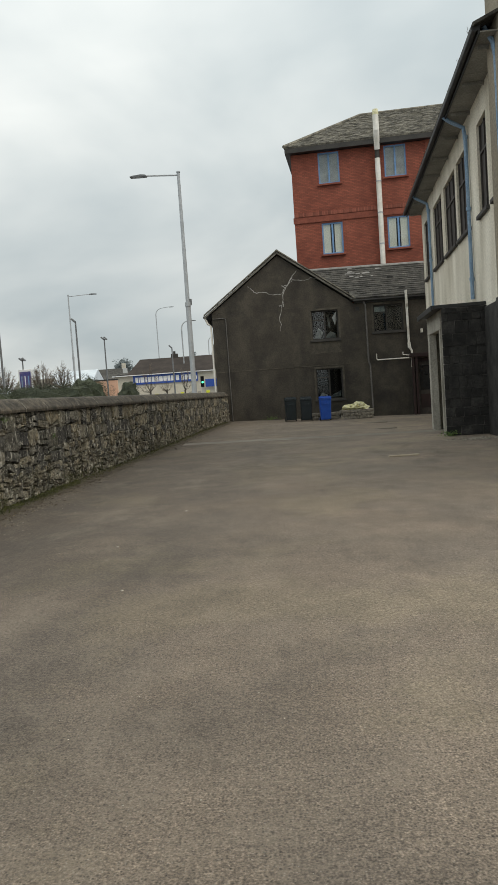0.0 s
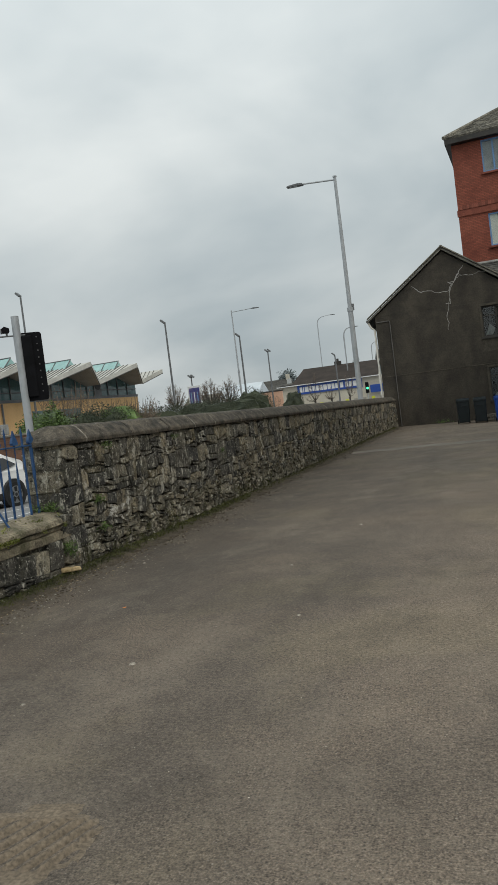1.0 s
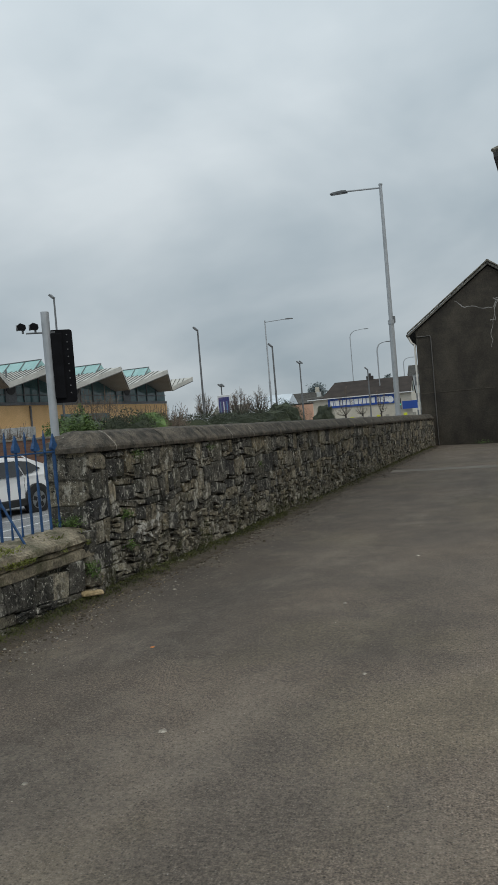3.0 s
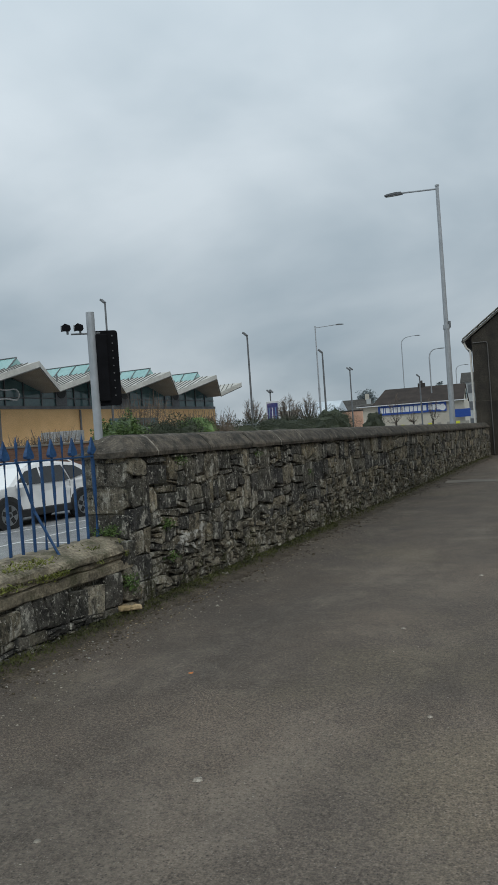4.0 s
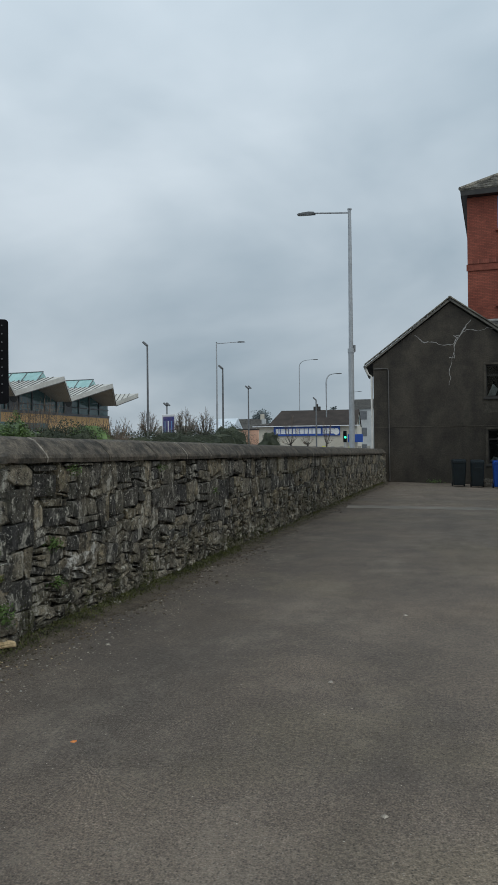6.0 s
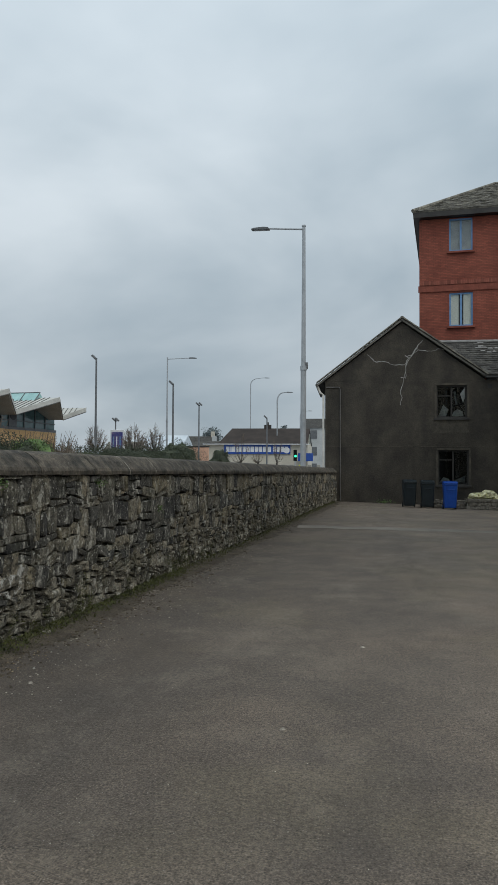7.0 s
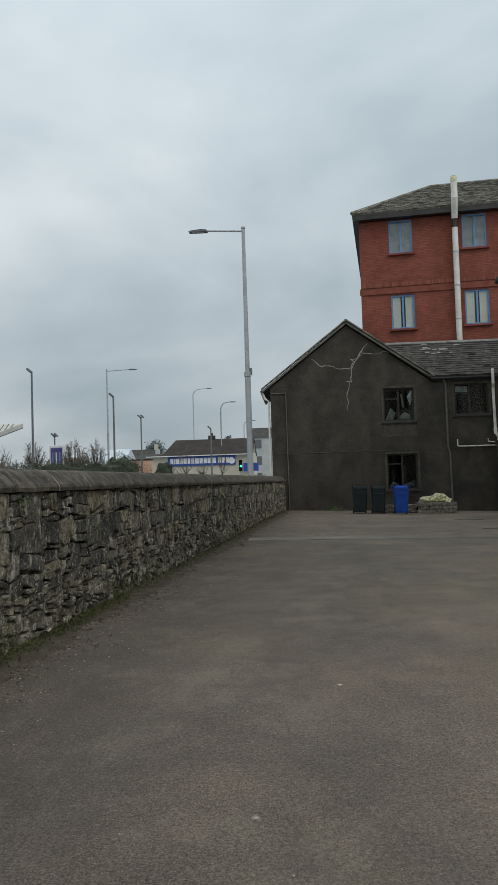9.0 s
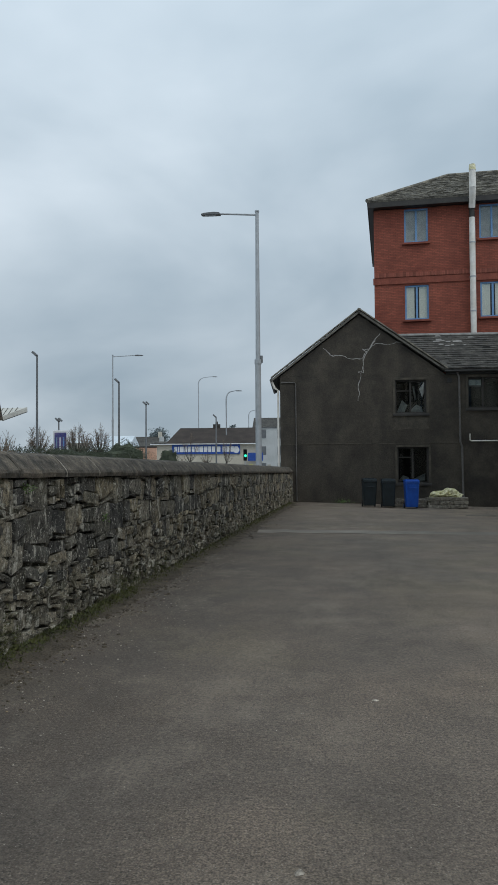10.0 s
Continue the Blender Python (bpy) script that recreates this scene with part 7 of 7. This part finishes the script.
def bush(x, y, w, d, h, material, n, size, label, base=-0.25, name="bush", group="bushes across the road", shell=0.6):
    ob = root(name, (x, y, base), 0, label, "bush", group)
    bm = bmesh.new()
    for _ in range(max(3, int(w * 1.6))):
        leaf_cloud(bm, (rng.uniform(-w, w) * 0.38, rng.uniform(-d, d) * 0.3, h * rng.uniform(0.45, 0.62)), w * 0.3, d * 0.4, h * 0.36, n // max(3, int(w * 1.6)), size, rng, shell, 0.15 if shell > 0.7 else 0.45)
    part("foliage", bm, material, ob)
    bm = bmesh.new()
    for _ in range(5):
        px0 = rng.uniform(-w, w) * 0.25
        tube(bm, [(px0, 0, 0), (px0 + rng.uniform(-0.2, 0.2), rng.uniform(-0.2, 0.2), h * 0.6)], 0.05, 6, 0.02)
    part("stems", bm, M_BARK, ob)
    # dense core, so that no light shines through
    bm = bmesh.new()
    lump(bm, (0, 0, h * 0.45), 1.0, rng, 0.8)
    for v in bm.verts:
        v.co = Vector((v.co.x * w * 0.42, v.co.y * d * 0.34, h * 0.44 + (v.co.z - h * 0.45) * h * 0.46))
    part("inner_foliage", bm, material, ob)
    return ob


for x, y, w, d, h, m, lab in ((-12.75, 21.5, 2.4, 2.0, 2.92, M_LEAF, "green laurel bush across the road"), (-11.9, 23.5, 4.2, 2.4, 2.8, M_HEDGE, "clipped dark grey-green hedge mound"), (-10.6, 24.6, 2.7, 2.2, 2.66, M_LEAF, "green laurel bush across the road"),
                              (-13.5, 33, 7, 3, 2.8, M_HEDGE, "clipped dark grey-green hedge mound"), (-12.6, 41, 6.5, 3, 2.95, M_HEDGE, "clipped dark grey-green hedge mound"), (-11.9, 47, 6, 3, 3.05, M_HEDGE, "clipped dark grey-green hedge mound"), (-10.7, 50, 3.0, 2.4, 3.6, M_HEDGE, "dark clipped round bush"),
                              (-10.4, 65, 2.1, 1.8, 3.4, M_HEDGE, "dark green clipped bush by the road"), (-16.5, 52, 7, 3, 2.6, M_HEDGE, "clipped dark grey-green hedge mound"), (-19, 26.5, 4, 2, 1.9, M_HEDGE, "clipped dark grey-green hedge mound")):
    bush(x, y, w, d, h * 1.12, m, int((5200 if y < 30 else 2600) * w), 0.06 if m is M_LEAF else 0.04, lab, shell=0.6 if m is M_LEAF else 0.82)


def bare_plant(name, x, y, h, spread, stems, label, category, group, trunk=0.0, base=-0.25, sub=3):
    """A leafless shrub or pollarded tree: a short trunk, limbs, and sheaves of fine twigs."""
    ob = root(name, (x, y, base), 0, label, category, group)
    tw, lm = bmesh.new(), bmesh.new()
    if trunk:
        part("trunk", tubed([(0, 0, 0), (rng.uniform(-0.05, 0.05), 0, trunk * 0.5), (0, 0, trunk)], 0.16, 8, 0.11), M_BARK, ob)
    for _ in range(stems):
        if trunk:
            # limbs fan out into a round head
            a, el = rng.uniform(0, 2 * math.pi), math.asin(rng.uniform(0.05, 1.0))
            c, rad = Vector((0, 0, trunk)), spread * rng.uniform(0.75, 1.0)
            d = Vector((math.cos(a) * math.cos(el), math.sin(a) * math.cos(el), math.sin(el) * (h - trunk) / spread))
            p1 = c + Vector((d.x * 0.72, d.y * 0.72, d.z * 0.42)) * rad
            p2 = c + d * rad + Vector((0, 0, 0.1))
            tube(lm, [c, p1, p2], 0.03, 5, 0.008, False)
            for _ in range(sub):
                q0 = p1 + (p2 - p1) * rng.uniform(0.1, 0.95)
                q1 = q0 + (Vector((rng.uniform(-1, 1), rng.uniform(-1, 1), rng.uniform(-0.5, 0.9))) + d * 0.3) * spread * 0.26
                tube(tw, [q0, (q0 + q1) / 2 + Vector((rng.uniform(-0.05, 0.05), rng.uniform(-0.05, 0.05), 0)), q1], 0.010, 4, 0.006, False)
            continue
        a, r = rng.uniform(0, 2 * math.pi), spread * math.sqrt(rng.random())
        p0 = Vector((r * 0.45 * math.cos(a), r * 0.45 * math.sin(a), 0))
        p1 = Vector((r * 0.6 * math.cos(a), r * 0.6 * math.sin(a), trunk + (h - trunk) * rng.uniform(0.35, 0.55)))
        p2 = Vector((r * math.cos(a), r * math.sin(a), trunk + (h - trunk) * rng.uniform(0.75, 1.0)))
        tube(lm, [p0, p1, p2], 0.014, 5, 0.008, False)
        for _ in range(sub):
            q0 = p1 + (p2 - p1) * rng.uniform(-0.2, 0.8)
            q1 = q0 + Vector((rng.uniform(-1, 1) * 0.55, rng.uniform(-1, 1) * 0.55, rng.uniform(0.0, 0.6))) * (h - trunk) * 0.26
            tube(tw, [q0, (q0 + q1) / 2 + Vector((rng.uniform(-0.06, 0.06), rng.uniform(-0.06, 0.06), 0)), q1], 0.009, 4, 0.004, False)
    part("branch_mass", lm, M_BARK if trunk else M_TWIG, ob)
    part("twig_mass", tw, M_TWIG, ob, kind="stuff")


for x, y, h, s in ((-16.6, 23.0, 2.9, 1.0), (-15.9, 30.0, 4.6, 1.7), (-10.9, 26.0, 3.3, 1.4), (-10.0, 25.2, 3.0, 1.1), (-12.4, 27.5, 3.4, 1.4), (-17.3, 22.0, 2.7, 0.8)):
    bare_plant("bare_shrub", x, y, h * 0.97, s, 54, "leafless brown shrub across the road", "shrub", "bare shrubs", sub=9)
for x, y, h, s in ((-19.75, 58, 5.1, 1.0), (-16.45, 58, 5.3, 1.15), (-14.65, 58, 5.1, 1.05)):
    bare_plant("pollarded_tree", x, y, h, s, 44, "leafless pollarded street tree with a dense round head", "tree", "pollarded trees", 2.9, sub=15)
for x, y, h, s in ((-9.6, 73.5, 5.0, 1.1), (-6.0, 74.5, 4.6, 0.9), (-7.9, 74, 3.4, 0.7)):
    bare_plant("street_tree", x, y, h, s, 13, "thin young street tree with few pale leaves", "tree", "young street trees", 2.1, sub=10)

# ---- advertising board ----
bd = root("advertising_board", (-18.45, 60, -0.3), -8, "advertising board with a dark blue poster in a pale frame", "billboard")
part("frame", boxed(-0.68, 0.62, -0.1, 0.1, 2.7, 4.9, 0.03), M_SIGNWHITE, bd)
poster = part("poster", boxed(-0.55, 0.5, -0.115, -0.102, 2.9, 4.7), M_BOARDART, bd)
for x, mm in ((-0.42, M_PALEBLUE), (-0.1, M_SIGNWHITE), (0.22, M_BLUE)):
    part("poster_shape", boxed(x, x + 0.1, -0.119, -0.116, 3.1, 4.3), mm, poster)
for x in (-0.6, 0.55):
    part("post", tubed([(x, 0, 0), (x, 0, 2.8)], 0.07, 8), M_DARKSTEEL, bd)

# ---- shop with the long blue sign ----
SY = 77.8
shop = root("shop", (-8.0, SY, -0.3), 0, "pale single storey shop with brown tiled roof and long blue sign", "shop")
part("wall", boxed(-6.1, 5.0, 0, 9.0, 0, 4.15), M_SHOPWALL, shop)
bm = bmesh.new()
prism(bm, [(0.0, 4.15), (9.0, 4.15), (4.5, 5.9)], "x", 4.6, 4.9)
part("gable", bm, M_SHOPWALL, shop)
bm = bmesh.new()
slab(bm, [(-4.75, -0.35, 4.22), (5.0, -0.35, 4.22), (5.0, 4.5, 6.1), (-3.9, 4.5, 6.1)], 0.12)
slab(bm, [(-4.75, 9.35, 4.22), (5.0, 9.35, 4.22), (5.0, 4.5, 6.1), (-3.9, 4.5, 6.1)], 0.12)
rf = part("roof", bm, M_BROWNROOF, shop)
part("fascia", boxed(-6.4, 5.2, -0.4, -0.05, 4.12, 4.21), M_SIGNWHITE, shop)
part("flat_roof", boxed(-6.3, -4.6, -0.2, 8.0, 4.155, 4.3), M_FASCIA, shop)
part("chimney", boxed(-0.2, 0.6, 4.3, 4.7, 5.9, 6.5, 0.03), M_DARKWOOD, rf)
part("chimney_pot", tubed([(0.2, 4.5, 6.5), (0.2, 4.5, 6.8)], 0.14, 8), M_DARKWOOD, rf)
sg = part("sign_board", boxed(-4.1, 3.15, -0.12, -0.01, 3.1, 4.11, 0.01), M_SIGNBLUE, shop, "long blue shop sign")
x = -3.85
for w in (0.3, 0.12, 0.42, 0.28, 0.34, 0.3, 0.36, 0.4, 0.38, 0.32, 0.32, 0, 0.36, 0, 0.34, 0.36, 0.34, 0.34):
    if w:
        part("sign_bar", boxed(x, x + w, -0.135, -0.122, 3.32, 3.9), M_SIGNWHITE, sg)
    x += w + 0.08 if w else 0.14
part("sign_disc", tubed([(2.75, -0.123, 3.52), (2.75, -0.14, 3.52)], 0.34, 20), M_SIGNWHITE, sg)
part("side_sign", boxed(4.0, 5.6, -0.5, -0.4, 2.35, 3.2, 0.01), M_SIGNBLUE, shop, "small blue sign")
part("gable_window", boxed(5.004, 5.03, 3.8, 5.2, 4.3, 5.4), M_TEAL, shop)
for k in range(12):
    ob = root("bollard", (-11.5 + 0.9 * k, 72.5, -0.3), 0, "short hazard marker post beside the road", "bollard", "hazard posts")
    part("post", boxed(-0.18, 0.18, -0.08, 0.08, 0, 1.95, 0.02), M_YELLOW if k % 3 == 0 else M_CONCRETE, ob)
# orange hoarding beside it
hd = root("hoarding", (-13.1, 68.2, -0.3), 0, "orange painted hoarding wall", "hoarding")
part("wall", boxed(-1.3, 1.1, 0, 0.3, 0, 3.6, 0.02), M_ORANGE, hd)
part("cap", boxed(-1.35, 1.15, -0.04, 0.34, 3.6, 3.72, 0.01), M_FASCIA, hd)

# far green signal by the road
fs = root("far_traffic_signal", (-4.1, 74.5, -0.3), 0, "traffic signal showing green far along the road", "traffic signal")
part("pole", tubed([(0, 0, 0), (0, 0, 2.4)], 0.06, 8), M_GALV, fs)
part("signal_box", boxed(-0.17, 0.19, -0.15, 0.1, 2.35, 3.5, 0.04), M_SIGNAL, fs)
part("lens", tubed([(0.05, -0.16, 2.85), (0.05, -0.2, 2.85)], 0.12, 16), M_GREENLIT, fs)

# ---- distant houses and trees ----
def far_house(x, y, w, d, h, roof_h, wall_m, roof_m, label, floors=2, base=-0.3, chimney=True):
    ob = root("far_house", (x, y, base), 0, label, "house", "distant houses")
    part("wall", boxed(-w / 2, w / 2, 0, d, 0, h), wall_m, ob)
    bm = bmesh.new()
    prism(bm, [(-0.2, h + 0.002), (d + 0.2, h + 0.002), (d / 2, h + roof_h)], "x", -w / 2 - 0.2, w / 2 + 0.2)
    rf = part("roof", bm, roof_m, ob)
    if chimney:
        part("chimney", boxed(w / 2 - 0.9, w / 2 - 0.2, d / 2 - 0.3, d / 2 + 0.3, h + roof_h - 0.3, h + roof_h + 0.9, 0.02), wall_m, rf)
    n = max(2, int(w / 2.6))
    for f in range(floors):
        for k in range(n):
            cx = -w / 2 + w * (k + 0.5) / n
            z = 0.9 + f * h / floors
            part("window", boxed(cx - 0.5, cx + 0.5, -0.06, -0.004, z, z + 1.3), M_MULLION, ob)


far_house(-2.6, 112, 5.4, 8, 7.6, 1.7, M_GREYHOUSE, M_SLATE, "grey rendered three storey house down the road", 3)
far_house(-24.5, 120, 7, 8, 4.2, 1.7, M_GREYHOUSE, M_SLATE, "grey distant house with slate roof")
far_house(-29.5, 135, 11, 8, 5.0, 2.4, M_SHOPWALL, M_SLATE, "pale distant house with slate roof")
far_house(-14.4, 90, 5, 7, 3.6, 1.4, M_GREYHOUSE, M_SLATE, "low grey shed beyond the hoarding", 1)
far_house(-23.6, 95, 5.2, 9, 3.9, 2.1, M_SIGNWHITE, M_PALEROOF, "pale blue-white shed with a light metal roof", 1, chimney=False)
far_house(-44, 150, 12, 8, 4.6, 2.2, M_GREYHOUSE, M_SLATE2, "grey distant house with slate roof")
bm = bmesh.new()
for k in range(60):
    x = -150 + 5.0 * k + rng.uniform(-2, 2)
    y = 230 + rng.uniform(-20, 40)
    leaf_cloud(bm, (x, y, rng.uniform(1, 4)), rng.uniform(4, 8), 5, rng.uniform(4, 8.0), 900, 0.5, rng, 0.2)
tagged(part("far_woods", bm, M_HAZED_TREE), "hazy distant belt of trees", "trees", kind="stuff")
for x, y, h, s in ((-35.3, 190, 12.6, 4.4), (-32, 195, 11, 3.5), (-42, 200, 9, 4), (-9.2, 120, 9.0, 1.4)):
    ob = root("far_tree", (x, y, -0.3), 0, "distant evergreen tree in a haze-paled colour", "tree", "distant trees")
    part("trunk", tubed([(0, 0, 0), (0, 0, h * 0.5)], 0.3, 8, 0.15), M_BARK, ob)
    bm = bmesh.new()
    for q in range(5):
        leaf_cloud(bm, (rng.uniform(-s, s) * 0.4, rng.uniform(-s, s) * 0.4, h * rng.uniform(0.45, 0.8)), s * 0.6, s * 0.6, h * 0.22, 500, 0.35, rng, 0.2)
    part("crown", bm, M_HAZED_TREE, ob)
# low walls along the far side of the road
bm = boxed(-0.3, 0.3, -16, 16, 0, 1.95, 0.02)
kw = part("road_wall", bm, M_STRIP)
kw.matrix_basis = pose(-14.2, 37, -0.3, 0, 0, -8)
tagged(kw, "low pale wall along the far side of the road", "wall", kind="structure")

# ---- stones of the walls, one by one ----
for jobs, owner in ((stone_jobs, wall), (low_jobs, low), (pl_jobs, planter), (edge_jobs, edging)):
    for me, m in jobs:
        own = me.copy()
        own.transform(m)
        piece("stone", own, owner, Matrix.Identity(4))
for m in block_jobs:
    own = block_me.copy()
    own.transform(m)
    piece("block", own, shed, Matrix.Identity(4))
for m in soldier_jobs:
    piece("brick", soldier_me, red, m)
